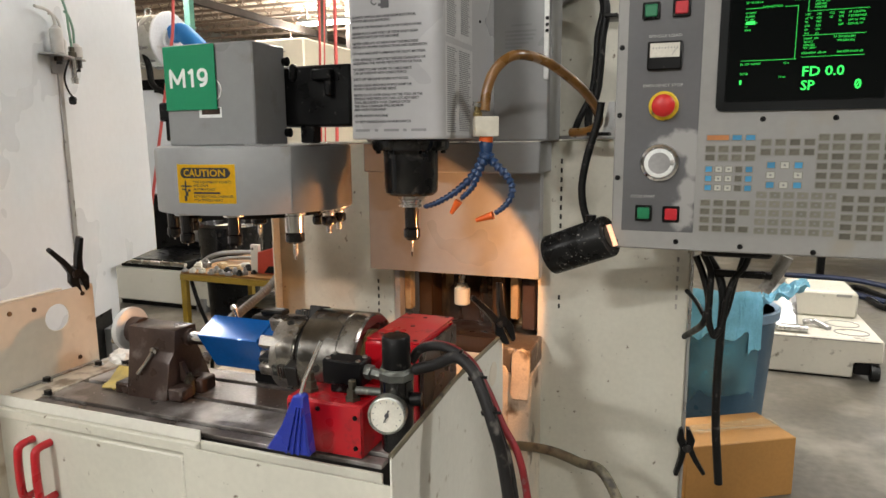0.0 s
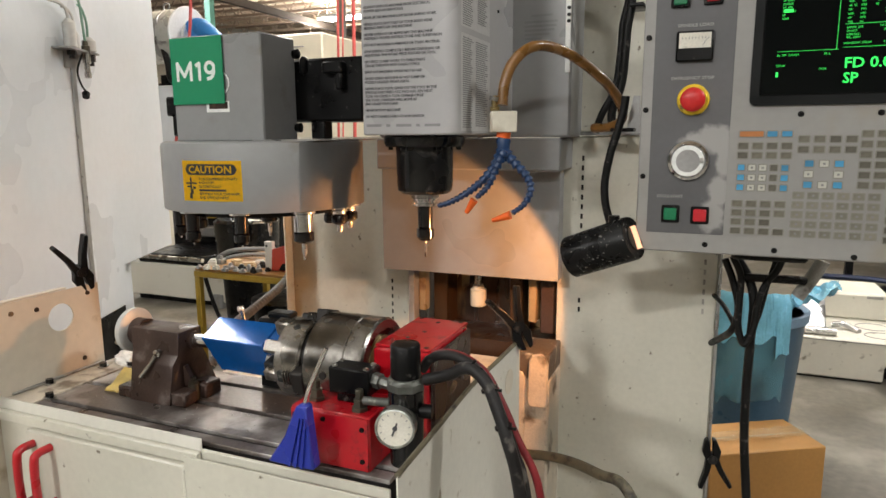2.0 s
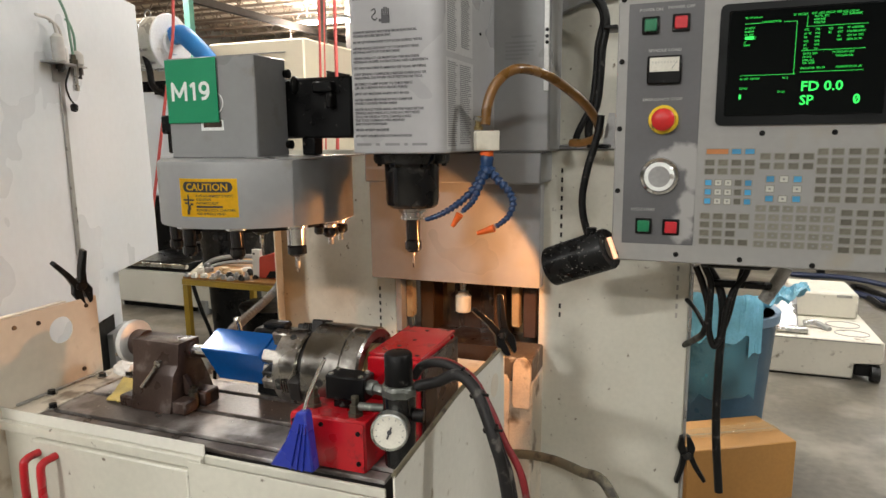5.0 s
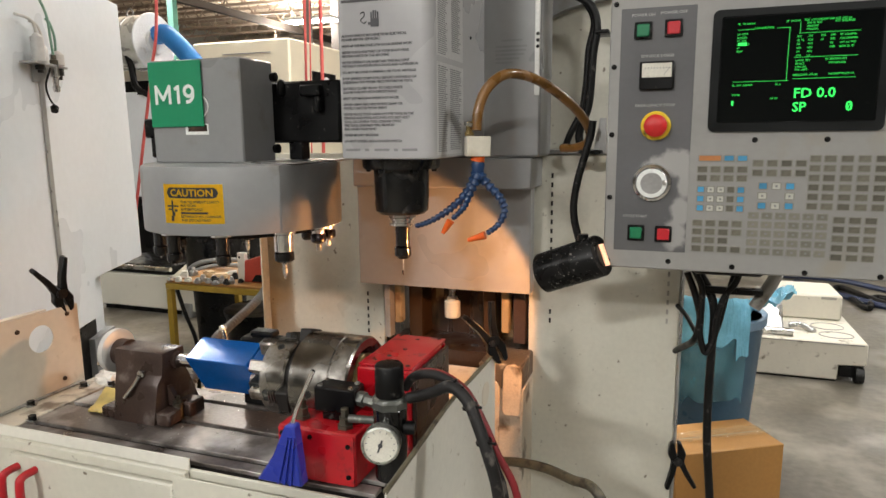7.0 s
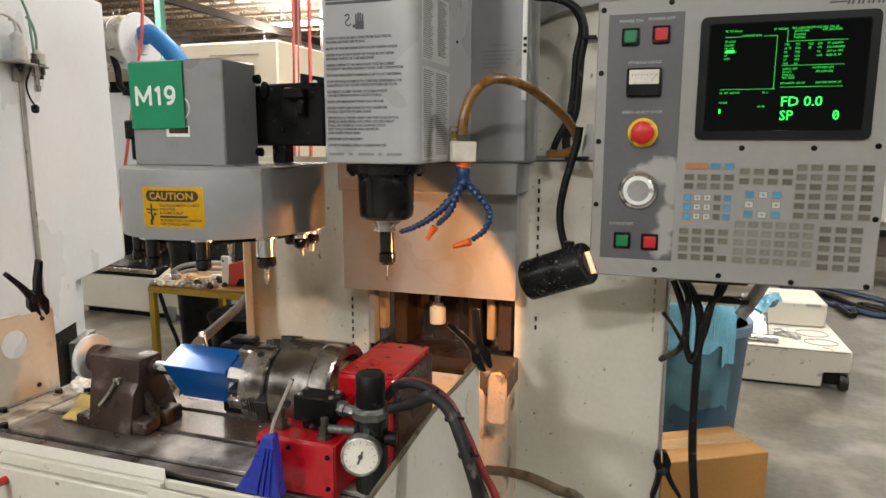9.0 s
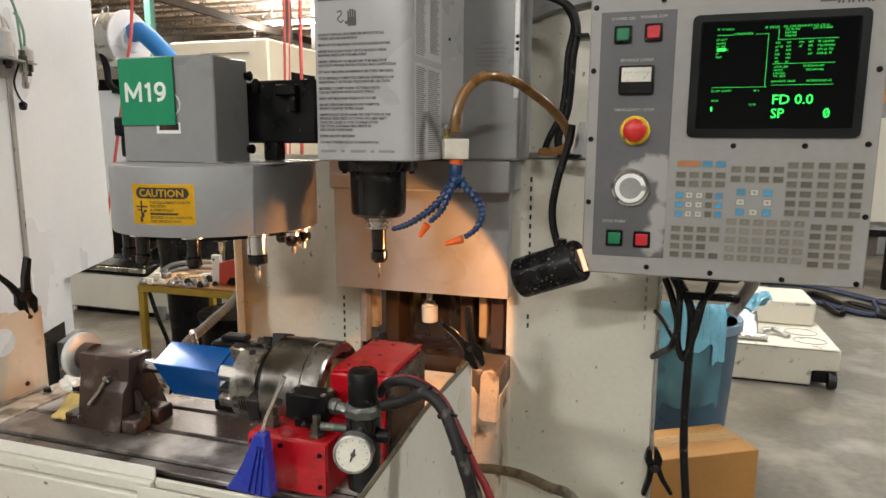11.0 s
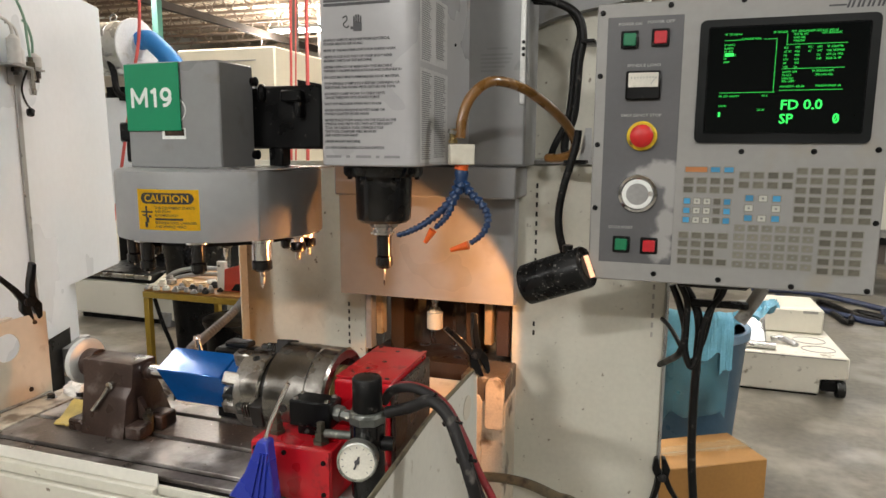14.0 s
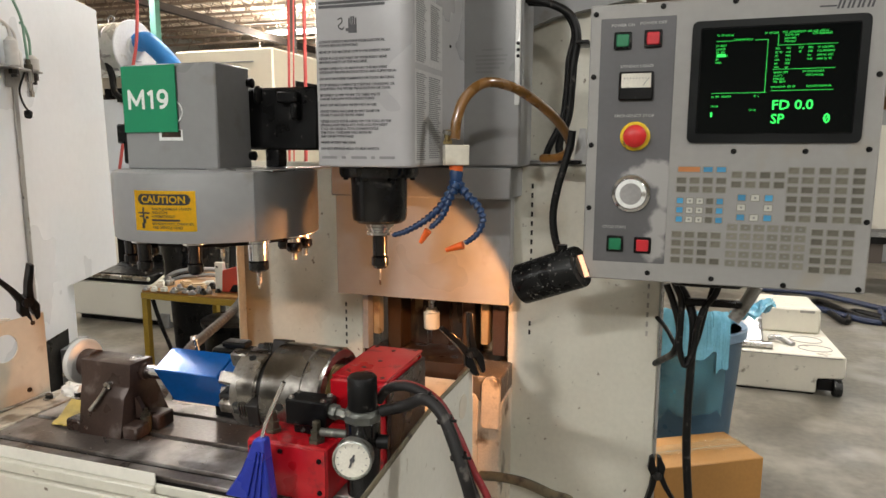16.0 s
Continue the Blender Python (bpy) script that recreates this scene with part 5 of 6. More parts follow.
part("clamp_bolt", lathe([(0, 0.010), (0.008, 0.010), (0.009, 0.006), (0.016, 0.006)], (-1.026, 1.1, TZ + 0.036), (0, 0, 1), 6), M_STUD, ts)
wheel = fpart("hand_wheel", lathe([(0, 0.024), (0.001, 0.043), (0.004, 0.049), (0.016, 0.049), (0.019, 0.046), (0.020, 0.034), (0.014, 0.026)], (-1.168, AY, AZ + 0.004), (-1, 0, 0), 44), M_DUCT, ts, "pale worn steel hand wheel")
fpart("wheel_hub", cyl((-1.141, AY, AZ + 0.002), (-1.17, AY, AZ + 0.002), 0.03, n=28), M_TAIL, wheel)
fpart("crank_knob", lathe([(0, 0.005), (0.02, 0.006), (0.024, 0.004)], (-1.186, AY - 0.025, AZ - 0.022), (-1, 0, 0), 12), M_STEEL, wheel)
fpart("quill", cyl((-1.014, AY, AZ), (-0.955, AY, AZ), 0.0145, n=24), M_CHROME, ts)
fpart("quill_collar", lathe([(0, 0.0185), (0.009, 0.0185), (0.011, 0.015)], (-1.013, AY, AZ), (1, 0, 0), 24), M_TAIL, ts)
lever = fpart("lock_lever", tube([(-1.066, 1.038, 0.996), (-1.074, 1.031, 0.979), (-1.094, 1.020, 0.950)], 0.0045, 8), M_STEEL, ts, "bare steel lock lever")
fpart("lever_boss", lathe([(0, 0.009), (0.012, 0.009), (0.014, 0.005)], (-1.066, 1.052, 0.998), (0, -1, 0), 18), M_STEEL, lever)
bm = bmesh.new()
bmesh.ops.create_grid(bm, x_segments=10, y_segments=8, size=0.5)
for v in bm.verts:
    c = v.co.copy()
    v.co = Vector((-1.236 + c.x * 0.07 - c.y * 0.05, 1.108 + c.y * 0.10, TZ + 0.0055 + 0.022 * max(0, c.y + 0.1) + 0.005 * abs(noise.noise(c * 4))))
bmesh.ops.solidify(bm, geom=bm.faces[:], thickness=0.003)
solo("yellow_packet", bm, M_RAG, (-1.25, 1.105, TZ), "crumpled yellow foil packet lying on the table", "packet")

wp = thing("workpiece", (-0.89, AY, 0.97), "blue anodised metal block held between tailstock and chuck", "workpiece")
MW = pose(0.008, AY + 0.010, AZ + 0.004) @ Matrix.Rotation(radians(26), 4, "X")
bm = prism([(-0.967, 0.034), (-0.952, -0.055), (-0.803, -0.055), (-0.815, 0.034)], "y", -0.034, 0.034, 0.002)
bmesh.ops.transform(bm, matrix=MW, verts=bm.verts[:])
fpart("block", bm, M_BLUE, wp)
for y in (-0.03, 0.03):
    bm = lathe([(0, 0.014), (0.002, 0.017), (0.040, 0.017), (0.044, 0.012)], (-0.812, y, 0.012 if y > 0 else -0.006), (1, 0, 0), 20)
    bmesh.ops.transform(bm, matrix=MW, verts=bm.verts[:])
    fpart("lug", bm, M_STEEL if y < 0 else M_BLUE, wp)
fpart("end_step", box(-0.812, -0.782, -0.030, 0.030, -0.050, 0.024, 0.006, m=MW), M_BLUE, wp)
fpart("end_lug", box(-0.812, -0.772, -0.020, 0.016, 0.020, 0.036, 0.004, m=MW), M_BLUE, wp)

ch = thing("lathe_chuck", (-0.65, AY, AZ), "dark steel three-jaw chuck with oily sheen", "chuck")
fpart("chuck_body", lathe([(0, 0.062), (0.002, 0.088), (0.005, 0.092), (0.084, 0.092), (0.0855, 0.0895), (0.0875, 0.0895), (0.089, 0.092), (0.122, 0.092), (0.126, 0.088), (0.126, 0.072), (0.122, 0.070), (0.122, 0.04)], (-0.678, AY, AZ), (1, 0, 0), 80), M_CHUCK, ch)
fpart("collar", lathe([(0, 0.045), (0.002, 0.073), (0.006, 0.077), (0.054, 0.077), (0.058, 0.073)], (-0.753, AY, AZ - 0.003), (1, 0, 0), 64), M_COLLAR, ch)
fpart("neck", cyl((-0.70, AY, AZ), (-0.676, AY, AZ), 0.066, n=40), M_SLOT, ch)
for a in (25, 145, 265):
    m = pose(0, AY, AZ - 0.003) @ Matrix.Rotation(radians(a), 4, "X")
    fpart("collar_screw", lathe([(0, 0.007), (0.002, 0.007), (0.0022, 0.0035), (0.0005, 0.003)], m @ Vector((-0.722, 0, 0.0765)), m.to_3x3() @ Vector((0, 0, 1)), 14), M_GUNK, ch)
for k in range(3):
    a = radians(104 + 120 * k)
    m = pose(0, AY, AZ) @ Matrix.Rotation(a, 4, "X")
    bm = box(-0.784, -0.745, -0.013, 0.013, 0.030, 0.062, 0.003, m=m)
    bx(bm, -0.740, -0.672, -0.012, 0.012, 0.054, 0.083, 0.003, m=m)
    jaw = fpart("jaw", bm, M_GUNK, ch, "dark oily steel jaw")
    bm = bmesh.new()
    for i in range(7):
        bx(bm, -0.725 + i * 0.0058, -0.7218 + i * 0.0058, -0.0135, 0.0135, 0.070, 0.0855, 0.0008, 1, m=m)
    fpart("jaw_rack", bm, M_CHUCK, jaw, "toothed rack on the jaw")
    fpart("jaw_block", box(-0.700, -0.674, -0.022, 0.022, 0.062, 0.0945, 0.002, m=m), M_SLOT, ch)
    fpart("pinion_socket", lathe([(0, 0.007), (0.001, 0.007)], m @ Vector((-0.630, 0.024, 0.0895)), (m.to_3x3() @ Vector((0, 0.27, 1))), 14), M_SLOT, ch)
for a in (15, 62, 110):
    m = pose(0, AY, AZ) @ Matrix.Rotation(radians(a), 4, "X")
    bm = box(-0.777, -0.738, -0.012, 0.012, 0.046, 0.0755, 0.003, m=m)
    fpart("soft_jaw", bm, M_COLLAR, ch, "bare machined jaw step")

ix = thing("rotary_indexer", (-0.55, 1.05, TZ), "red enamelled rotary indexer with a black solenoid valve", "indexer")
lower = part("drive_housing", box(-0.668, -0.511, 0.955, 1.062, TZ, 0.980, 0.003), M_RED, ix)
part("front_cover", box(-0.666, -0.513, 0.951, 0.9545, TZ + 0.002, 0.977, 0.001), M_RED, lower)
upper = part("gear_housing", box(-0.562, -0.450, 1.066, 1.270, TZ, 1.064, 0.004), M_RED, ix)
part("cover_plate", box(-0.561, -0.449, 1.074, 1.270, 1.0645, 1.069, 0.001), M_RED, upper)
part("end_plate", box(-0.4495, -0.441, 1.070, 1.266, TZ + 0.01, 1.058, 0.003), M_TAIL, upper, "oily dark end plate")
for x, y in ((-0.52, 1.13), (-0.505, 1.175), (-0.505, 1.245), (-0.462, 1.262), (-0.462, 1.085), (-0.55, 1.262)):
    part("screw_hole", lathe([(0, 0.0048), (0.0006, 0.0048)], (x, y, 1.0691), (0, 0, 1), 14), M_SLOT, upper)
for x, z in ((-0.658, 0.966), (-0.60, 0.966), (-0.524, 0.958), (-0.658, 0.90), (-0.524, 0.90)):
    part("cover_screw", bolt_front(x, 0.951, z, 0.0045), M_BLACK, lower)
# Brass colour stands in for the warm apron light reflected on this end.
part("faceplate_hub", cyl((-0.577, 1.125, 1.008), (-0.5615, 1.125, 1.008), 0.06, n=40), M_BRASS, ix, "hub flange in brass colour for the warm reflection")
valve = part("solenoid_valve", box(-0.612, -0.530, 0.990, 1.036, 0.998, 1.046, 0.003), M_BLACK, ix)
part("valve_bracket", box(-0.60, -0.545, 0.998, 1.03, 0.9805, 0.9975, 0.002), M_BLACK, valve)
for x in (-0.603, -0.540):
    for y in (0.999, 1.027):
        part("valve_screw", lathe([(0, 0.0055), (0.003, 0.005), (0.0032, 0.0025), (0.0015, 0.002)], (x, y, 1.046), (0, 0, 1), 12), M_STEEL, valve)
part("fitting", lathe([(0, 0.014), (0.016, 0.014), (0.017, 0.010), (0.05, 0.010)], (-0.530, 1.01, 1.026), (1, -0.2, -0.05), 6), M_FITTING, valve)
for x, y, s in ((-0.638, 0.992, 0.9), (-0.542, 0.978, 0.9)):
    part("stud", lathe([(0, 0.017 * s), (0.006, 0.017 * s), (0.007, 0.013 * s), (0.020, 0.013 * s), (0.021, 0.009 * s), (0.036, 0.009 * s), (0.038, 0.006 * s)], (x, y, 0.9805), (0, 0, 1), 6), M_STUD, ix, "oily dark clamping stud")
part("pipe_stub", cyl((-0.53, 0.972, 1.002), (-0.48, 0.975, 1.004), 0.0075, n=14), M_FITTING, ix)

RX, RY = -0.450, 0.972
rg = thing("air_regulator", (RX, RY, 0.9), "black air pressure regulator with a round dial gauge", "air regulator")
part("knob", lathe([(0, 0.0245), (0.002, 0.0252), (0.054, 0.0248), (0.057, 0.0225), (0.058, 0.005)], (RX, RY, 1.056), (0, 0, 1), 40), M_BLACK, rg)
part("bonnet", lathe([(0, 0.026), (0.006, 0.032), (0.018, 0.033), (0.022, 0.030), (0.025, 0.029), (0.026, 0.024)], (RX, RY, 1.031), (0, 0, 1), 8), M_FITTING, rg, "grimy hexagonal bonnet")
part("bowl", lathe([(0, 0.02), (0.006, 0.028), (0.135, 0.030), (0.14, 0.026)], (RX, RY, 0.90), (0, 0, 1), 28), M_BLACK_GLOSS, rg)
part("port", lathe([(0, 0.012), (0.02, 0.012)], (RX + 0.026, RY, 1.0), (1, 0.2, 0), 12), M_BLACK, rg)
gd = Vector((0.26, -0.95, 0.08)).normalized()
go = Vector((-0.447, 0.922, 0.986))
gauge = part("gauge_case", lathe([(-0.030, 0.012), (-0.026, 0.012), (-0.025, 0.033), (-0.002, 0.0335), (0.002, 0.0325), (0.003, 0.0295), (-0.001, 0.029)], go, gd, 44), M_GAUGE, rg, "grimy steel gauge case")
part("gauge_face", lathe([(-0.003, 0.029), (-0.0005, 0.029)], go, gd, 40), M_DIAL, gauge, "yellowed white dial face")
q = gd.to_track_quat("-Y", "Z")
for i in range(11):
    bm = box(-0.0006, 0.0006, -0.0009, -0.0003, 0.0225, 0.0255)
    bmesh.ops.transform(bm, matrix=Matrix.Translation(go) @ q.to_matrix().to_4x4() @ Matrix.Rotation(radians(-135 + 27 * i), 4, "Y"), verts=bm.verts[:])
    part("gauge_tick", bm, M_INK_SOFT, gauge)
bm = box(-0.0015, 0.0015, -0.0014, -0.0009, -0.010, 0.013)
bmesh.ops.transform(bm, matrix=Matrix.Translation(go) @ q.to_matrix().to_4x4() @ Matrix.Rotation(radians(200), 4, "Y"), verts=bm.verts[:])
part("gauge_needle", bm, M_INK, gauge)
part("needle_hub", lathe([(0, 0.004), (0.0018, 0.004)], go, gd, 14), M_INK, gauge)

def hang(points, *more):
    """The same line with further points, each given as a step from the last."""
    out = list(points)
    for dx, dy, dz in more:
        x, y, z = out[-1]
        out.append((x + dx, y + dy, z + dz))
    return out


solo("air_hose", tube(hang([(-0.416, 0.975, 1.054), (-0.374, 0.970, 1.070), (-0.335, 0.960, 1.090), (-0.303, 0.950, 1.074), (-0.281, 0.940, 1.037), (-0.261, 0.930, 0.992), (-0.245, 0.930, 0.933)], (0.02, 0, -0.14), (0.005, 0.01, -0.2), (-0.005, 0.02, -0.28)), 0.0100, 12), M_HOSE, (-0.35, 1.03, 0.85), "thick black rubber air hose", "hose", "air hoses")
solo("air_hose", tube(hang([(-0.433, 1.000, 1.060), (-0.416, 1.000, 1.083), (-0.376, 0.990, 1.096), (-0.334, 0.975, 1.089), (-0.303, 0.965, 1.064), (-0.279, 0.955, 1.020), (-0.254, 0.945, 0.967), (-0.238, 0.940, 0.924)], (0.02, 0, -0.14), (0.004, 0.01, -0.2), (-0.006, 0.02, -0.28)), 0.0082, 12), M_HOSE, (-0.35, 1.02, 0.85), "black rubber air hose", "hose", "air hoses")
solo("red_air_line", tube(hang([(-0.431, 1.010, 1.063), (-0.408, 1.010, 1.089), (-0.364, 1.000, 1.094), (-0.317, 0.985, 1.077), (-0.285, 0.975, 1.035), (-0.255, 0.965, 0.981), (-0.221, 0.960, 0.916)], (0.02, 0, -0.14), (0.002, 0.01, -0.2), (-0.01, 0.02, -0.28)), 0.0065, 10), M_DARKRED, (-0.33, 1.06, 0.85), "thin red air line beside the black hose", "hose")
for p, d in zip([(-0.334, 0.965, 1.091), (-0.300, 0.955, 1.065), (-0.272, 0.940, 1.014)], ((1, 0.1, -0.5), (0.4, 0, -1), (0.3, 0, -1))):
    tie = thing("cable_tie", p, "black cable tie round the air hoses", "cable tie", "hose ties")
    part("band", lathe([(0, 0.0135), (0.005, 0.0135)], p, d, 16), M_BLACK, tie)
    part("tail", box(p[0] + 0.010, p[0] + 0.024, p[1] - 0.012, p[1] - 0.009, p[2], p[2] + 0.004), M_BLACK, tie)
solo("floor_hose", tube(hang([(-0.419, 1.660, 0.598), (-0.354, 1.640, 0.613), (-0.285, 1.600, 0.629), (-0.211, 1.550, 0.636), (-0.143, 1.500, 0.640)], (0.07, -0.04, -0.12), (0.06, -0.03, -0.18), (0.08, 0, -0.16)), 0.013, 12), M_EDGE, (-0.25, 1.6, 0.5), "grey-green hose lying across the machine base", "hose")

ag = thing("air_gun", (-0.6, 0.93, 0.8), "blue plastic air blow gun with a bent steel tube", "air gun")
part("nozzle_tube", tube([(-0.603, 0.900, 1.006), (-0.593, 0.900, 1.038), (-0.580, 0.905, 1.070), (-0.562, 0.910, 1.110)], 0.0036, 10), M_CHROME, ag)
bm = prism([(-0.008, 0.0), (0.010, 0.0), (0.022, -0.11), (-0.07, -0.11), (-0.035, -0.06)], "y", -0.012, 0.012, 0.003)
bmesh.ops.translate(bm, vec=[(-0.603, 0.900, 1.013)][0], verts=bm.verts[:])
part("body", bm, M_BLUE_GRIP, ag)
GX, GZ = [(-0.603, 0.900, 1.013)][0][0], [(-0.603, 0.900, 1.013)][0][2]
for i in range(3):
    part("grip_rib", prism([(GX - 0.002 + i * 0.006, GZ - 0.02), (GX + 0.001 + i * 0.006, GZ - 0.02), (GX - 0.022 + i * 0.012, GZ - 0.108), (GX - 0.026 + i * 0.012, GZ - 0.108)], "y", 0.884, 0.8885), M_BLUE_GRIP, ag)


# ---------------------------------------------------------------- neighbouring machine with the white door
MD = Matrix(((-0.411, -0.912, 0, -2.9), (0.912, -0.411, 0, 3.0), (0, 0, 1, 0), (0, 0, 0, 1)))


def dbox(x0, x1, y0, y1, z0, z1, bev=0.002):
    return box(x0, x1, y0, y1, z0, z1, bev, m=MD)


nm = thing("neighbour_machine", (-2.9, 3.0, 0), "tall white sheet-metal enclosure of a neighbouring machine", "machine")
bm = prism([(-0.722, 0.84), (-0.08, 0.84), (-0.118, 2.205), (-0.722, 2.205)], "y", 0.0, 0.9, 0.002)
bmesh.ops.transform(bm, matrix=MD, verts=bm.verts[:])
part("far_leaf", bm, M_WHITE, nm)
part("near_leaf", dbox(-3.0, -0.728, -0.012, 0.9, 0.655, 2.205), M_WHITE, nm)
part("seam_strip", dbox(-1.070, -1.038, -0.020, -0.0125, 0.78, 1.80, 0.001), M_GALV, nm, "dull grey seam strip")
part("lower_skirt", dbox(-0.74, -0.50, 0.06, 0.9, 0.50, 0.835), M_WHITE, nm)
part("dark_base", dbox(-3.0, -0.62, 0.05, 0.9, 0.0, 0.62), M_BLACK, nm)
part("drive_box", dbox(-0.72, -0.48, 0.02, 0.25, 0.30, 0.54), M_GREY, nm)
part("warning_label", dbox(-0.56, -0.52, 0.017, 0.02, 0.43, 0.49, 0.0), M_YELLOW, nm)
vf = thing("door_valve", MD @ Vector((-0.97, -0.05, 1.8)), "small air valve bracket with green tubing on the white door", "valve")
part("bracket", dbox(-1.14, -0.88, -0.075, -0.0125, 1.806, 1.814, 0.001), M_GALV, vf)
part("bracket_back", dbox(-1.06, -0.95, -0.020, -0.0125, 1.74, 1.805), M_GALV, vf)
for x, z1, r, m in ((-1.075, 1.925, 0.024, M_DUCT), (-1.03, 1.885, 0.016, M_DUCT), (-0.925, 1.875, 0.027, M_DUCT)):
    p = MD @ Vector((x, -0.055, 1.8145))
    part("cylinder", lathe([(0, r * 0.8), (0.004, r), (z1 - 1.8305, r), (z1 - 1.8245, r * 0.75), (z1 - 1.8145, r * 0.4)], p, (0, 0, 1), 20), m, vf)
for x, h in ((-1.06, 0.03), (-0.905, 0.045)):
    part("clamp_nut", lathe([(0, 0.018), (h * 0.6, 0.018), (h * 0.65, 0.011), (h, 0.011)], MD @ Vector((x, -0.05, 1.8055)), (0, 0, -1), 6), M_GUNK, vf)
part("pale_tube", tube([MD @ Vector(p) for p in ((-1.075, -0.055, 1.92), (-1.09, -0.055, 1.96), (-1.13, -0.05, 1.975), (-1.2, -0.045, 1.975))], 0.006, 8), M_DUCT, vf, "pale air tube")
part("pale_tube", tube([MD @ Vector(p) for p in ((-1.03, -0.055, 1.88), (-1.045, -0.055, 1.94), (-1.075, -0.05, 1.965), (-1.10, -0.045, 1.965))], 0.005, 8), M_DUCT, vf, "pale air tube")
part("elbow", lathe([(0, 0.016), (0.02, 0.016), (0.022, 0.011), (0.04, 0.010)], MD @ Vector((-0.965, -0.06, 1.8145)), (0, 0, 1), 12), M_STUD, vf)
part("green_tube", tube([MD @ Vector(p) for p in ((-0.93, -0.055, 1.87), (-0.94, -0.06, 1.93), (-0.97, -0.06, 1.98), (-1.0, -0.06, 1.99))], 0.005, 8), M_AIRTUBE, vf, "green air tube")
part("fitting", lathe([(0, 0.016), (0.04, 0.016), (0.042, 0.011), (0.075, 0.011), (0.077, 0.015), (0.10, 0.013)], MD @ Vector((-0.965, -0.06, 1.806)), (0, 0, -1), 14), M_CHROME, vf)
part("green_tube", tube([MD @ Vector(p) for p in ((-0.965, -0.06, 1.85), (-0.975, -0.06, 1.92), (-1.01, -0.07, 2.0), (-1.07, -0.07, 2.07), (-1.14, -0.08, 2.10), (-1.25, -0.08, 2.10), (-1.45, -0.06, 2.02))], 0.005, 8), M_AIRTUBE, vf, "green air tube")
part("sensor_cable", tube([MD @ Vector(p) for p in ((-1.0, -0.06, 1.8), (-1.03, -0.05, 1.73), (-0.99, -0.04, 1.68), (-0.95, -0.04, 1.65))], 0.004, 8), M_RUBBER, vf)
part("sensor_plug", lathe([(0, 0.008), (0.01, 0.016), (0.03, 0.014)], MD @ Vector((-0.955, -0.04, 1.653)), (0.3, -0.3, -0.6), 12), M_BLACK, vf)
vf.location += MD.to_3x3() @ Vector((-0.055, 0, -0.015))

# ---------------------------------------------------------------- cart with parts
ct = thing("parts_cart", (-2.1, 2.85, 0), "mustard-painted angle-iron cart with a wooden top", "cart")
CX0, CX1, CY0, CY1, CZ = -2.395, -1.62, 2.58, 3.15, 0.785
W = 0.032
for x in (CX0, CX1 - W):
    for y in (CY0, CY1 - W):
        part("leg", box(x, x + W, y, y + W, 0.0, CZ - W, 0.003), M_CART, ct)
part("rail", box(CX0, CX1, CY0 - 0.003, CY0 + W, CZ - W, CZ - 0.001, 0.003), M_CART, ct)
part("rail", box(CX0, CX1, CY1 - W, CY1 + 0.003, CZ - W, CZ - 0.001, 0.003), M_CART, ct)
part("shelf", box(CX0 + 0.01, CX1 - 0.01, CY0 + 0.052, CY1 - 0.052, 0.14, 0.16), M_CART, ct)
part("low_rail", box(CX0 + W + 0.002, CX1 - W - 0.002, CY0, CY0 + 0.04, 0.12, 0.16, 0.003), M_CART, ct)
part("top_board", box(CX0 + 0.004, CX1 - 0.004, CY0 + 0.004, CY1 - 0.004, CZ, CZ + 0.012, 0.002), M_CARDBOARD, ct)
random.seed(11)
M_CHALK = mat("white_plastic_block", (0.74, 0.73, 0.66), 0.5, vary=0.05, scale=20)
M_PALE_WOOD = mat("pale_wood_block", (0.60, 0.44, 0.25), 0.6, vary=0.12, scale=20, stretch=(1, 8, 8))
CARTZ = CZ + 0.0125
KINDS = {"w": (M_CHALK, "white plastic block on the cart"), "g": (M_GALV, "small grey machined metal part on the cart"), "d": (M_GUNK, "dark oily metal part on the cart"), "t": (M_PALE_WOOD, "pale wooden block on the cart")}
spots_on_cart = [(-2.356, 2.578, 0.798), (-2.301, 2.569, 0.798), (-2.349, 2.665, 0.798), (-2.256, 2.585, 0.798), (-2.331, 2.714, 0.798), (-2.186, 2.568, 0.798), (-2.194, 2.619, 0.798), (-2.134, 2.586, 0.798), (-2.142, 2.637, 0.798), (-2.079, 2.566, 0.798), (-2.072, 2.607, 0.798), (-2.028, 2.583, 0.798), (-2.018, 2.612, 0.798), (-2.159, 2.701, 0.798), (-2.075, 2.715, 0.798), (-2.252, 2.741, 0.798), (-2.155, 2.789, 0.798), (-1.992, 2.647, 0.798)]
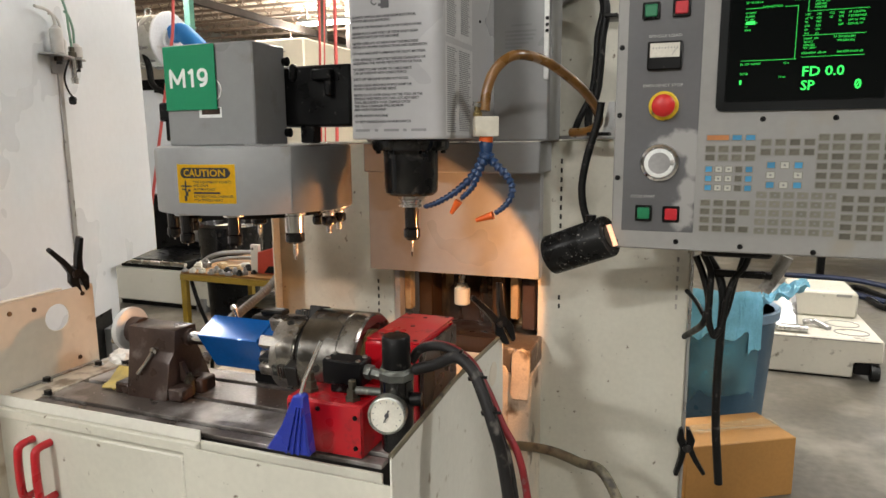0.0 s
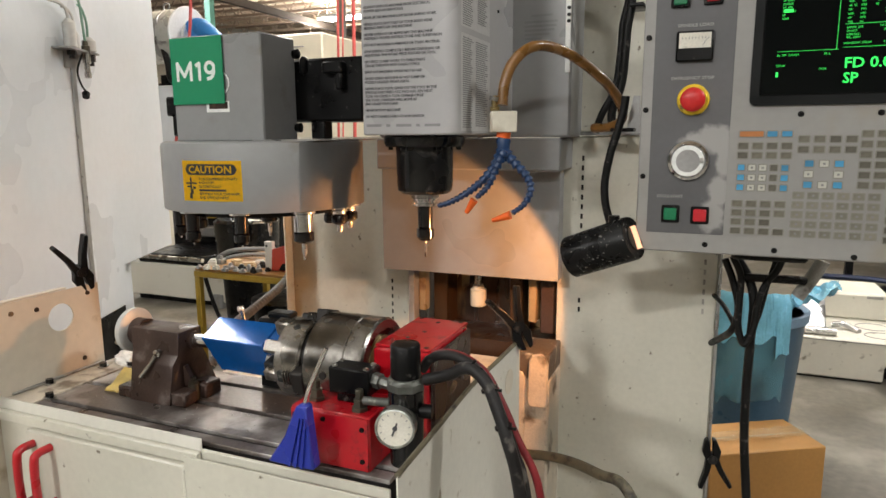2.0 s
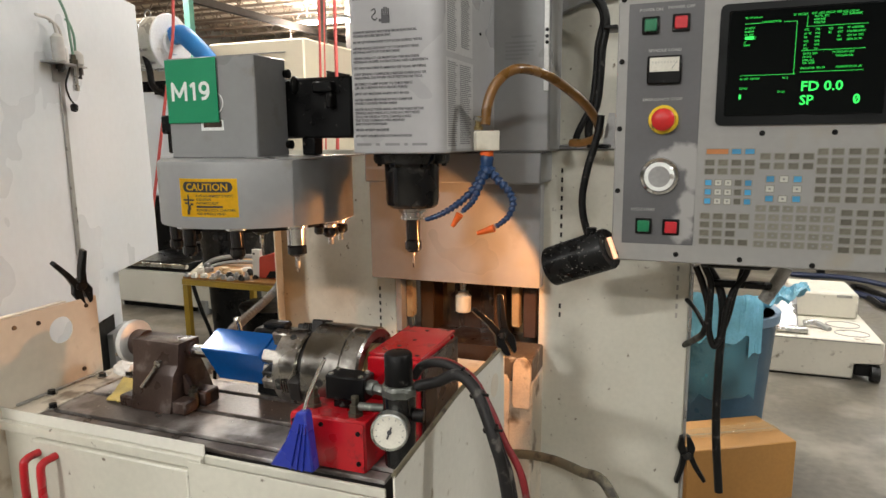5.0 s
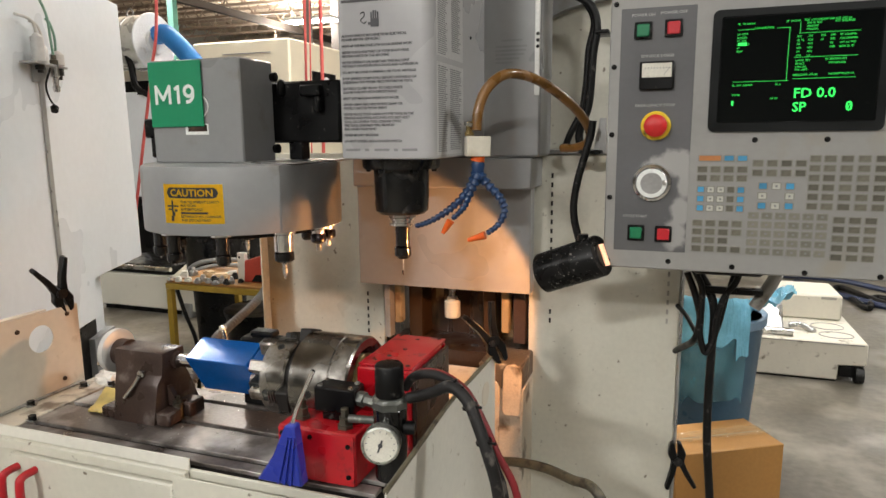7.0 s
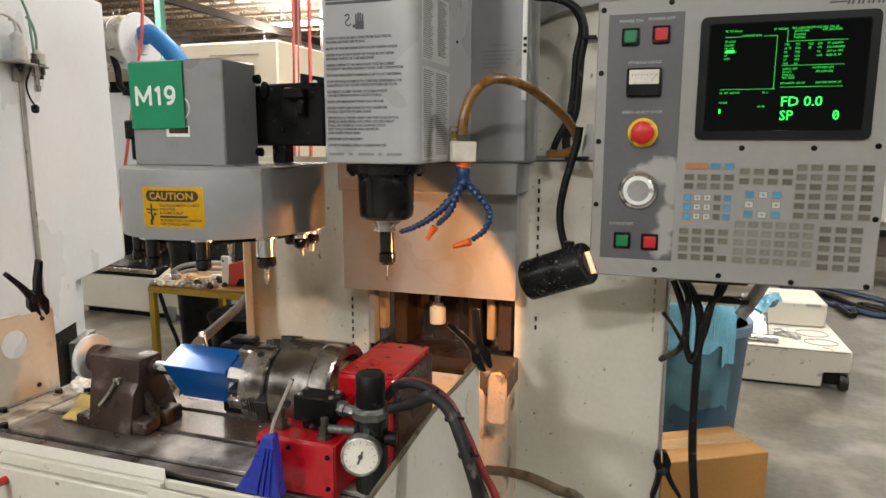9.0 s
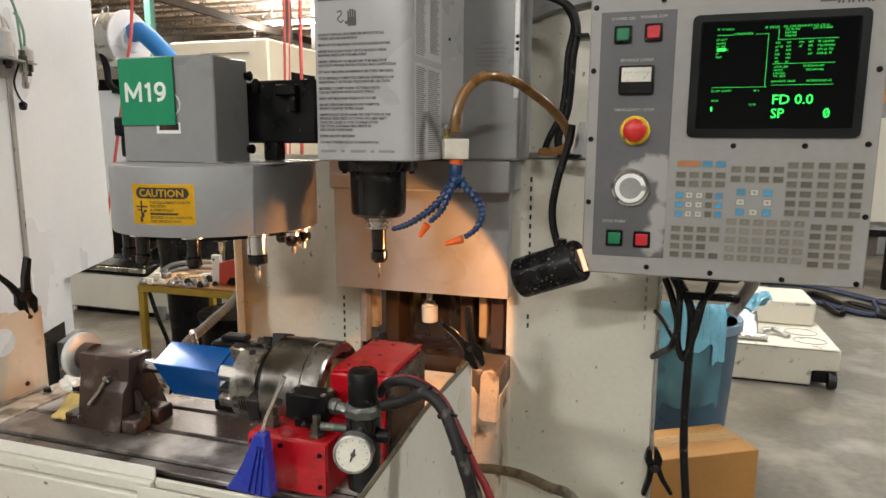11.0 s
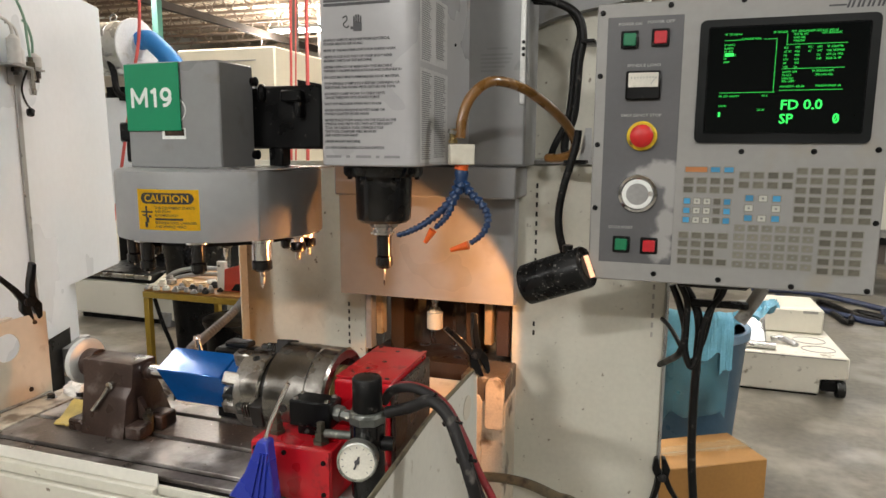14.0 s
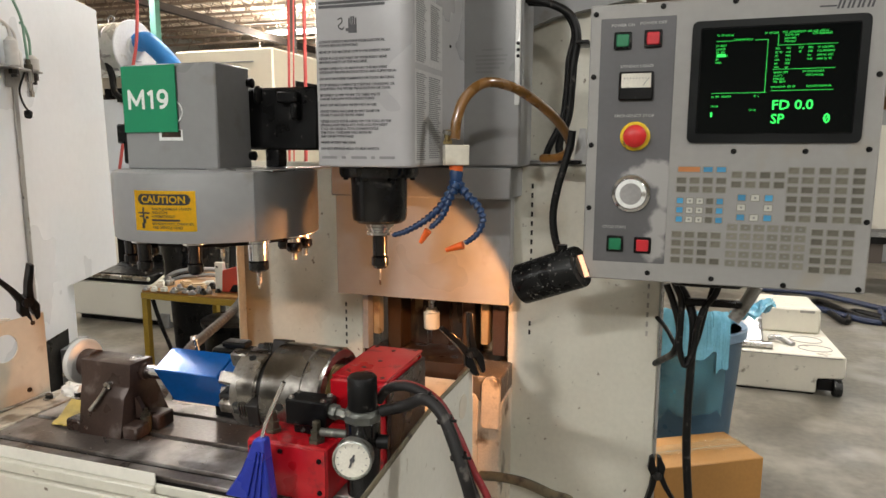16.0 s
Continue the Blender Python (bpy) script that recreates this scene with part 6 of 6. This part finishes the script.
for (x, y, _z), k, (w, d, h) in zip(spots_on_cart, "gwwwggggdggdgtdtwd", ((12, 14, 20), (14, 12, 26), (20, 26, 34), (16, 12, 24), (15, 22, 38), (16, 12, 24), (18, 15, 28), (14, 12, 20), (20, 18, 22), (18, 10, 18), (16, 13, 30), (15, 10, 26), (14, 12, 30), (40, 22, 24), (22, 18, 26), (44, 22, 26), (30, 16, 20), (14, 12, 16))):
    w, d, h = w / 1000, d / 1000, h / 1000
    mm, lab = KINDS[k]
    o = thing("machined_part" if k in "gd" else "block", (x, y, CARTZ), lab, "machined part" if k in "gd" else "block", "parts on the cart")
    turn = pose(x, y, 0, 0, 0, random.uniform(-40, 40))
    part("body", box(-w, w, -d, d, CARTZ, CARTZ + h * 0.7, 0.003, m=turn), mm, o)
    if k in "gd":
        part("boss", lathe([(0, w * 0.7), (h * 0.3, w * 0.65), (h * 0.35, w * 0.5), (h * 0.5, w * 0.5)], (x, y, CARTZ + h * 0.68), (0, 0, 1), 14), mm, o)
    else:
        part("step", box(-w * 0.5, w * 0.9, -d * 0.8, d * 0.8, CARTZ + h * 0.7 + 0.0005, CARTZ + h, 0.002, m=turn), mm, o)
rb = thing("red_bin_box", (-1.95, 2.74, CARTZ), "orange-red plastic parts bin on the cart", "parts bin")
(ra, rb0, rc) = [(-1.982, 2.660, 0.793), (-1.975, 2.660, 0.905), (-1.852, 2.660, 0.940)]
M_BINRED = mat("orange_red_plastic", (0.55, 0.06, 0.03), 0.45, vary=0.05)
part("shell", prism([(ra[0], CARTZ), (rc[0], CARTZ), (rc[0], rc[2]), (rb0[0], rb0[2])], "y", 2.66, 2.84, 0.004), M_BINRED, rb)
part("dark_mouth", prism([(ra[0] + 0.045, CARTZ + 0.006), (rc[0] - 0.004, CARTZ + 0.006), (rc[0] - 0.004, CARTZ + 0.045), (ra[0] + 0.07, CARTZ + 0.04)], "y", 2.656, 2.6595), M_BLACK, rb)
bk = thing("white_bracket", (-2.03, 2.68, CARTZ), "white plastic bracket standing on the cart", "bracket")
(wa, wb) = [(-2.032, 2.680, 0.808), (-1.985, 2.680, 0.938)]
part("plate", box(wa[0], wb[0], 2.68, 2.705, CARTZ, wb[2], 0.003), M_CHALK, bk)
part("hole", lathe([(0, 0.006), (0.001, 0.006)], (wa[0] + 0.014, 2.6795, wb[2] - 0.022), (0, -1, 0), 14), M_SLOT, bk)
for pts, r in (([(-2.579, 2.930, 0.731), (-2.541, 2.930, 0.778), (-2.477, 2.930, 0.814), (-2.390, 2.930, 0.835), (-2.280, 2.930, 0.845), (-2.154, 2.930, 0.849)], 0.0125), ([(-2.572, 2.900, 0.725), (-2.516, 2.900, 0.760), (-2.443, 2.900, 0.790), (-2.350, 2.900, 0.812), (-2.241, 2.900, 0.822), (-2.134, 2.900, 0.825)], 0.0115)):
    solo("grey_pipe", tube(pts, r, 12), M_GALV, (pts[0][0], pts[0][1], CARTZ), "bent grey pipe lying on the cart", "pipe", "pipes on the cart")
ub = thing("black_tub", (-2.02, 2.9, 0.161), "black plastic tub on the cart's lower shelf", "tub")
part("shell", lathe([(0, 0.15), (0.01, 0.165), (0.42, 0.19), (0.44, 0.20), (0.455, 0.20), (0.455, 0.18)], (-2.02, 2.86, 0.161), (0, 0, 1), 32), M_BLACK, ub)
solo("cart_cable", tube([(-2.36, 2.62, 0.74), (-2.3, 2.6, 0.62), (-2.25, 2.6, 0.5), (-2.24, 2.6, 0.38), (-2.27, 2.62, 0.2)], 0.010, 8), M_RUBBER, (-2.3, 2.6, 0.2), "black cable hanging beside the cart", "cable")
solo("flexible_conduit", tube([(-1.369, 1.950, 0.963), (-1.354, 1.900, 0.951), (-1.322, 1.800, 0.942), (-1.308, 1.720, 0.930), (-1.281, 1.620, 0.923), (-1.243, 1.520, 0.925), (-1.220, 1.450, 0.909), (-1.213, 1.400, 0.878), (-1.215, 1.360, 0.844)], 0.0108, 12, 10, 0.4, 2), M_CONDUIT, (-1.3, 1.7, 0.85), "ribbed metal flexible conduit reaching the fixture", "conduit")
sp = thing("air_coupling", (-0.9, 1.23, TZ), "black air coupling with a chrome fitting behind the fixture", "coupling")
part("body", box(-0.935, -0.83, 1.21, 1.255, TZ, 1.045, 0.006), M_BLACK, sp)
part("cap", box(-0.91, -0.85, 1.215, 1.25, 1.0455, 1.06, 0.004), M_BLACK, sp)
part("chrome_fitting", lathe([(0, 0.010), (0.02, 0.010), (0.022, 0.006), (0.05, 0.006), (0.052, 0.009), (0.062, 0.007)], (-0.985, 1.235, 1.0), (-0.25, 0, 1), 14), M_CHROME, sp)
part("chrome_elbow", tube([(-0.985, 1.235, 1.005), (-0.965, 1.235, 1.015), (-0.93, 1.235, 1.015)], 0.009, 10), M_CHROME, sp)

# ---------------------------------------------------------------- far machines on the left side
lb = thing("far_machine", (-3.9, 4.8, 0), "cream machine base with a dark chip tray", "machine base")
part("bed", box(-4.85, -3.0, 4.40, 5.3, 0.05, 0.345, 0.01), M_FARWHITE, lb)
part("kick_gap", box(-4.8, -3.05, 4.45, 5.3, 0.0, 0.05), M_BLACK, lb)
part("tray", box(-4.75, -4.02, 4.42, 5.1, 0.346, 0.43, 0.01), M_BLACK, lb, "dark steel chip tray")
part("tray_lip", cyl((-4.76, 4.41, 0.40), (-4.01, 4.41, 0.40), 0.02, n=12), M_STEEL, lb)
part("wedge", prism([(4.42, 0.346), (5.1, 0.346), (5.1, 0.62)], "x", -4.0, -3.86), M_FARCREAM, lb)
part("foot", box(-3.9, -3.8, 4.38, 4.46, 0.0, 0.12, 0.004), M_GREY, lb)
tcn = thing("trash_can", (-3.15, 3.95, 0), "black trash can lined with a bag, full", "trash can")
part("can", lathe([(0, 0.17), (0.6, 0.2), (0.61, 0.215)], (-3.15, 3.95, 0), (0, 0, 1), 28), M_BLACK, tcn)
part("liner", lathe([(0.45, 0.217), (0.62, 0.222), (0.84, 0.235), (0.86, 0.21), (0.8, 0.19)], (-3.15, 3.95, 0), (0, 0, 1), 28), M_BLACK_GLOSS, tcn, "glossy black bag liner")
part("rubbish", lathe([(0.78, 0.185), (0.83, 0.13), (0.85, 0.02)], (-3.15, 3.95, 0), (0, 0, 1), 14), M_FARWHITE, tcn)
ec = thing("electrical_cabinet", (-4.6, 5.2, 0), "white electrical cabinet on a dark machine body", "electrical cabinet")
part("cabinet", box(-5.0, -4.3, 5.0, 5.5, 0.95, 1.93, 0.01), M_WHITE, ec)
part("switch_box", box(-4.50, -4.29, 4.93, 5.0, 1.36, 1.60, 0.006), M_GALV, ec)
part("switch_knob", box(-4.36, -4.32, 4.90, 4.93, 1.45, 1.5, 0.004), M_BLACK, ec)
part("vent", box(-4.75, -4.60, 4.995, 5.0, 1.08, 1.25), M_GALV, ec)
part("dark_body", box(-5.0, -3.7, 5.1, 5.9, 0.35, 0.94, 0.02), M_BLACK, ec)
part("column", box(-4.25, -3.95, 5.1, 5.5, 0.95, 2.0, 0.01), M_BLACK, ec)
part("amber_unit", box(-4.6, -4.38, 5.0, 5.09, 0.68, 0.86, 0.01), M_CART, ec)
part("grey_unit", box(-4.55, -4.25, 4.98, 5.09, 0.5, 0.6, 0.01), M_GALV, ec)
dc = thing("dust_collector", (-4.8, 5.2, 2.05), "pale drum-shaped mist collector with a blue hose", "mist collector")
part("drum", lathe([(0, 0.23), (0.004, 0.242), (0.68, 0.242), (0.7, 0.235)], (-5.36, 5.16, 2.39), (1, -0.03, 0), 44), M_MIST, dc)
part("end_disc", lathe([(0.7, 0.258), (0.715, 0.262), (0.722, 0.255), (0.726, 0.12), (0.75, 0.11)], (-5.36, 5.16, 2.39), (1, -0.03, 0), 44), M_DISC, dc)
for a in (200, 232, 262, 300):
    q = Vector((-4.72, 5.14 + 0.25 * math.cos(radians(a)), 2.39 + 0.25 * math.sin(radians(a))))
    part("drum_latch", lathe([(0, 0.012), (0.05, 0.012), (0.055, 0.02), (0.075, 0.02)], q, (-1, 0.03, 0), 10), M_GALV, dc)
part("drum_band", lathe([(0.50, 0.243), (0.502, 0.248), (0.53, 0.248), (0.532, 0.243)], (-5.36, 5.16, 2.39), (1, -0.03, 0), 44), M_GALV, dc)
part("rating_label", box(-4.93, -4.82, 4.915, 4.935, 2.44, 2.52), M_PRINT_DIM, dc)
part("eye_bolt", tube([(-4.9, 5.1, 2.62), (-4.9, 5.1, 2.67), (-4.86, 5.1, 2.69), (-4.83, 5.1, 2.66), (-4.86, 5.1, 2.625)], 0.008, 8), M_GALV, dc)
part("blue_hose", tube([(-4.60, 5.14, 2.45), (-4.49, 5.11, 2.45), (-4.37, 5.06, 2.39), (-4.22, 5.05, 2.26), (-4.08, 5.05, 2.09), (-3.98, 5.05, 1.86)], 0.08, 18, 14, 0.06, 2), M_BLUEHOSE, dc, "blue ribbed extraction hose")
part("frame", box(-5.2, -4.35, 5.3, 5.4, 1.94, 2.06), M_BLACK, dc)
part("power_cable", tube([(-4.95, 5.02, 2.25), (-4.85, 4.98, 2.3), (-4.78, 4.97, 2.15), (-4.75, 4.97, 1.98), (-4.6, 4.95, 1.9)], 0.03, 8), M_RUBBER, dc)
part("bracket", box(-4.72, -4.45, 4.95, 5.0, 1.90, 1.96), M_BLACK, dc)
fm = thing("far_machine", (-4.9, 8.0, 0), "large cream machining centre enclosure", "machine")
part("enclosure", box(-5.75, -4.36, 7.0, 10.5, 0.0, 2.66, 0.02), M_FARCREAM, fm)
part("seam", box(-5.3, -4.62, 6.994, 7.0, 2.50, 2.512), M_GREY, fm)
part("side_window", box(-4.36, -4.35, 7.5, 8.1, 2.05, 2.32), M_BLACK, fm)
part("window_ring", lathe([(0, 0.1), (0.012, 0.1)], (-4.36, 7.85, 2.17), (1, 0, 0), 24), M_WHITE, fm)
fb = thing("far_machine", (-7.8, 6.6, 0), "pale machine cabinet standing far behind", "machine")
part("enclosure", box(-8.6, -6.6, 6.4, 7.4, 0.0, 1.95, 0.02), M_FARWHITE, fb)
part("door", box(-7.6, -6.8, 6.39, 6.4, 0.2, 1.8), M_WHITE, fb)
fc = thing("far_machine", (-1.6, 7.5, 0), "pale machine cabinet standing behind the column", "machine")
part("enclosure", box(-3.3, -1.2, 6.6, 8.4, 0.0, 1.75, 0.02), M_FARWHITE, fc)
part("warning_label", box(-3.05, -2.9, 6.594, 6.6, 1.58, 1.70), M_YELLOW, fc)
part("red_panel", box(-3.28, -3.1, 6.594, 6.6, 1.5, 1.62), M_RED, fc)
for pts, r in (([(-3.577, 4.000, 2.482), (-3.673, 4.000, 1.977), (-3.805, 4.000, 1.448), (-3.990, 4.000, 0.713)], 0.011), ([(-3.540, 6.000, 2.860), (-3.560, 6.000, 2.049), (-3.587, 6.000, 1.203)], 0.013), ([(-3.600, 6.200, 2.902), (-3.625, 6.200, 2.066), (-3.652, 6.200, 1.194)], 0.008), ([(-3.365, 6.000, 2.850), (-3.374, 6.000, 2.045), (-3.397, 6.000, 1.206)], 0.018)):
    pts = [(pts[0][0] + 0.1, pts[0][1], 5.33), (pts[0][0] + 0.04, pts[0][1], 4.0)] + pts
    solo("hanging_hose", tube(pts, r, 10), M_REDPIPE, pts[0], "red air hose hanging from the roof deck", "hose", "hanging hoses")
for x, y, w, m in ((-7.72, 9.0, 0.055, M_TEAL), (-5.5, 9.4, 0.05, M_BEAM), (-7.4, 14.0, 0.12, M_BEAM), (-5.6, 16.0, 0.12, M_TEAL)):
    solo("roof_post", box(x - w, x + w, y - w, y + w, 0, 4.6), m, (x, y, 0), "painted steel roof post", "post", "roof posts", "structure")
for i, (x, y, w) in enumerate(((-12.5, 11.5, 1.2), (-10.2, 13.5, 1.0), (-8.2, 17.5, 1.5), (-6.2, 13.0, 0.8), (-3.6, 18.0, 1.4), (0.5, 17.0, 1.2), (4.5, 15.0, 1.5))):
    o = thing("storage_rack", (x, y, 0), "far storage rack loaded with cartons", "storage rack", "far storage racks")
    for dx in (-w, w):
        part("upright", box(x + dx - 0.05, x + dx + 0.05, y - 0.05, y + 0.05, 0, 2.6), M_BEAM, o)
    for z in (0.3, 1.2, 2.1):
        part("shelf", box(x - w, x + w, y - 0.4, y + 0.4, z, z + 0.06), M_BEAM, o)
        for k in range(3):
            xx = x - w + 0.15 + k * (2 * w - 0.3) / 3
            part("carton", box(xx, xx + (2 * w - 0.3) / 3 - 0.1, y - 0.35, y + 0.3, z + 0.061, z + 0.061 + random.uniform(0.3, 0.6)), random.choice((M_CARDBOARD, M_FARWHITE, M_GREY)), o)

# ---------------------------------------------------------------- beside and behind the column
cb = thing("cardboard_box", (0.25, 2.85, 0), "brown cardboard box closed with clear tape", "cardboard box")
MBX = Matrix(((0.862, -0.507, 0, 0.473), (0.507, 0.862, 0, 2.811), (0, 0, 1, 0), (0, 0, 0, 1)))
part("carton", box(-0.48, 0, 0, 0.26, 0, 0.25, 0.004, m=MBX), M_CARDBOARD, cb)
part("flap_line", box(-0.478, -0.002, 0.128, 0.132, 0.2502, 0.2512, m=MBX), M_DIRTY, cb)
bm = bmesh.new()
bmesh.ops.create_grid(bm, x_segments=70, y_segments=12, size=0.5)
random.seed(5)
for v in bm.verts:
    v.co = Vector((-0.24 + v.co.x * 0.47, 0.13 + v.co.y * (0.085 + 0.02 * noise.noise(Vector((v.co.x * 6, 0, 3)))), 0.2535 + 0.012 * abs(noise.noise(v.co * 9)) + 0.010 * abs(noise.noise(v.co * 23))))
bmesh.ops.transform(bm, matrix=MBX, verts=bm.verts[:])
part("tape", bm, M_TAPE, cb, "wrinkled clear packing tape")
bm = box(0.0005, 0.001, 0.1, 0.16, 0.15, 0.2505, m=MBX)
part("tape_end", bm, M_TAPE, cb)

bn = thing("waste_bin", (0.22, 3.8, 0), "dark blue plastic waste bin with a pale blue liner", "waste bin")
BX, BY = 0.190, 3.32
part("body", lathe([(0, 0.185), (0.01, 0.195), (0.62, 0.238), (0.63, 0.244), (0.655, 0.246), (0.655, 0.226)], (BX, BY, 0), (0, 0, 1), 56), M_BIN, bn)
part("rim", lathe([(0.616, 0.240), (0.622, 0.252), (0.662, 0.254), (0.668, 0.246), (0.655, 0.228)], (BX, BY, 0), (0, 0, 1), 56), M_BLUEGREY, bn, "pale blue moulded rim")


def drape(rows, a0, a1, seed, n=150):
    """Film hung over the bin's rim: rows of (height, radius) swept from angle a0 to a1, crumpled into pleats."""
    bm = bmesh.new()
    rings = []
    for k, (z, r) in enumerate(rows):
        ring = []
        for i in range(n):
            a = radians(a0 + (a1 - a0) * i / (n - 1))
            c = Vector((math.cos(a), math.sin(a), 0))
            free = 0.4 + 1.2 * k / (len(rows) - 1)
            wob = (0.010 * noise.noise(c * 6 + Vector((seed, 0, z * 3))) + 0.008 * abs(noise.noise(c * 15 + Vector((0, seed, z * 6)))) + 0.004 * noise.noise(c * 30 + Vector((0, 0, z * 30 + seed)))) * free
            lift = 0.11 * noise.noise(c * 4 + Vector((0, 0, seed))) * (k / (len(rows) - 1)) ** 2
            ring.append(bm.verts.new((BX + (r + abs(wob)) * c.x, BY + (r + abs(wob)) * c.y, z + lift)))
        rings.append(ring)
    for p, q in zip(rings, rings[1:]):
        for i in range(n - 1):
            bm.faces.new((p[i], p[i + 1], q[i + 1], q[i]))
    return bm


part("liner", drape([(0.60, 0.205), (0.68, 0.215), (0.76, 0.225), (0.775, 0.24), (0.75, 0.257), (0.70, 0.262), (0.65, 0.262), (0.60, 0.262), (0.565, 0.264)], 150, 304, 2.0), M_BAG, bn, "pale blue film liner folded over the rim")
part("liner_skirt", drape([(0.66, 0.2565), (0.60, 0.2570), (0.54, 0.256), (0.47, 0.252), (0.40, 0.248), (0.34, 0.245), (0.29, 0.243)], 165, 306, 7.0), M_FILM, bn, "clear wrinkled film hanging down the bin")
part("liner_tail", drape([(0.775, 0.245), (0.72, 0.265), (0.66, 0.268), (0.61, 0.266), (0.55, 0.264), (0.52, 0.266)], 293, 306, 11.0, 30), M_BAG, bn)
bm = bmesh.new()
bmesh.ops.create_grid(bm, x_segments=20, y_segments=14, size=0.5)
for v in bm.verts:
    v.co = Vector((0.43 + v.co.x * 0.20, 3.22 + v.co.y * 0.14, 0.755 + 0.10 * v.co.x + 0.05 * noise.noise(v.co * 5) + 0.02 * noise.noise(v.co * 13)))
part("liner_flap", bm, M_BAG, bn)

rbm = thing("far_machine", (0.8, 4.9, 0), "off-white machine base on castors", "machine base")
bm = prism([(0.40, 0.012), (0.992, 0.012), (0.992, 0.105), (1.142, 0.115), (1.142, 0.25), (0.40, 0.25)], "y", 4.385, 5.35, 0.008)
part("bed", bm, M_BEDWHITE, rbm)
part("kick_gap", box(0.42, 0.985, 4.40, 5.3, 0.0, 0.0115), M_BLACK, rbm)
part("worn_rim", box(0.42, 1.12, 4.3825, 4.3845, 0.236, 0.243), M_DIRTY, rbm, "worn dirty rim along the bed")
part("raised_plinth", box(0.71, 1.10, 4.90, 5.32, 0.2515, 0.425, 0.014), M_BEDWHITE, rbm)
part("plinth_notch", box(0.97, 1.06, 4.897, 4.8995, 0.395, 0.412), M_DIRTY, rbm)
part("silver_block", prism([(4.50, 0.2515), (4.86, 0.2515), (4.86, 0.47), (4.70, 0.46)], "x", 0.56, 0.70, 0.008), M_GALV, rbm, "bare silver casting")
part("silver_pan", cyl((0.48, 4.45, 0.275), (0.742, 4.45, 0.275), 0.023, n=20), M_STEEL, rbm)
part("casting_arm", tube([(0.74, 4.62, 0.275), (0.80, 4.62, 0.285), (0.85, 4.60, 0.27), (0.88, 4.56, 0.26)], 0.018, 10), M_GALV, rbm)
for cx_, cy_, rx_, ry_ in ((0.985, 4.74, 0.095, 0.08), (1.0, 4.54, 0.095, 0.07)):
    part("cover_ring", tube([(cx_ + rx_ * math.cos(a * 0.4), cy_ + ry_ * math.sin(a * 0.4), 0.2515) for a in range(17)], 0.0035, 6), M_PANEL, rbm)
part("castor_housing", box(1.0, 1.10, 4.40, 4.48, 0.03, 0.1, 0.006), M_BLACK, rbm)
part("castor", cyl((1.085, 4.41, 0.052), (1.13, 4.41, 0.052), 0.052, n=20), M_GUNK, rbm)
for k, pts in enumerate(([(1.1, 6.7, 0.02), (1.5, 6.9, 0.02), (1.6, 6.3, 0.03), (1.8, 6.8, 0.02), (2.2, 6.2, 0.02)], [(1.2, 7.3, 0.02), (1.6, 6.6, 0.03), (1.9, 6.4, 0.02), (2.1, 7.0, 0.02), (2.6, 6.4, 0.02)], [(1.3, 6.5, 0.05), (1.55, 7.1, 0.03), (1.75, 6.5, 0.04), (2.0, 6.3, 0.02), (2.4, 5.6, 0.02)], [(1.0, 7.6, 0.02), (1.5, 7.4, 0.05), (1.8, 7.2, 0.04), (2.2, 6.8, 0.02)])):
    solo("floor_cable", tube(pts, 0.026, 8), M_NAVY if k % 2 else M_RUBBER, (1.6, 6.7, 0), "dark cable lying in a heap on the floor", "cable", "floor cables")
wt = thing("work_bench", (1.9, 8.0, 0), "black steel bench standing far on the shop floor", "bench")
part("top", box(1.2, 3.6, 7.6, 8.4, 0.55, 0.62), M_BLACK, wt)
for x in (1.3, 2.3, 3.4):
    part("leg", box(x, x + 0.07, 7.65, 7.72, 0, 0.55), M_BLACK, wt)
part("drawer", box(1.4, 2.2, 7.62, 8.2, 0.35, 0.55), M_BEAM, wt)
fr = thing("far_machine", (3.2, 10.5, 0), "grey machine cabinet far across the floor", "machine")
part("enclosure", box(2.2, 4.6, 10, 12, 0, 2.0, 0.02), M_GREY, fr)
part("door", box(2.6, 3.6, 9.99, 10, 0.3, 1.8), M_FARWHITE, fr)
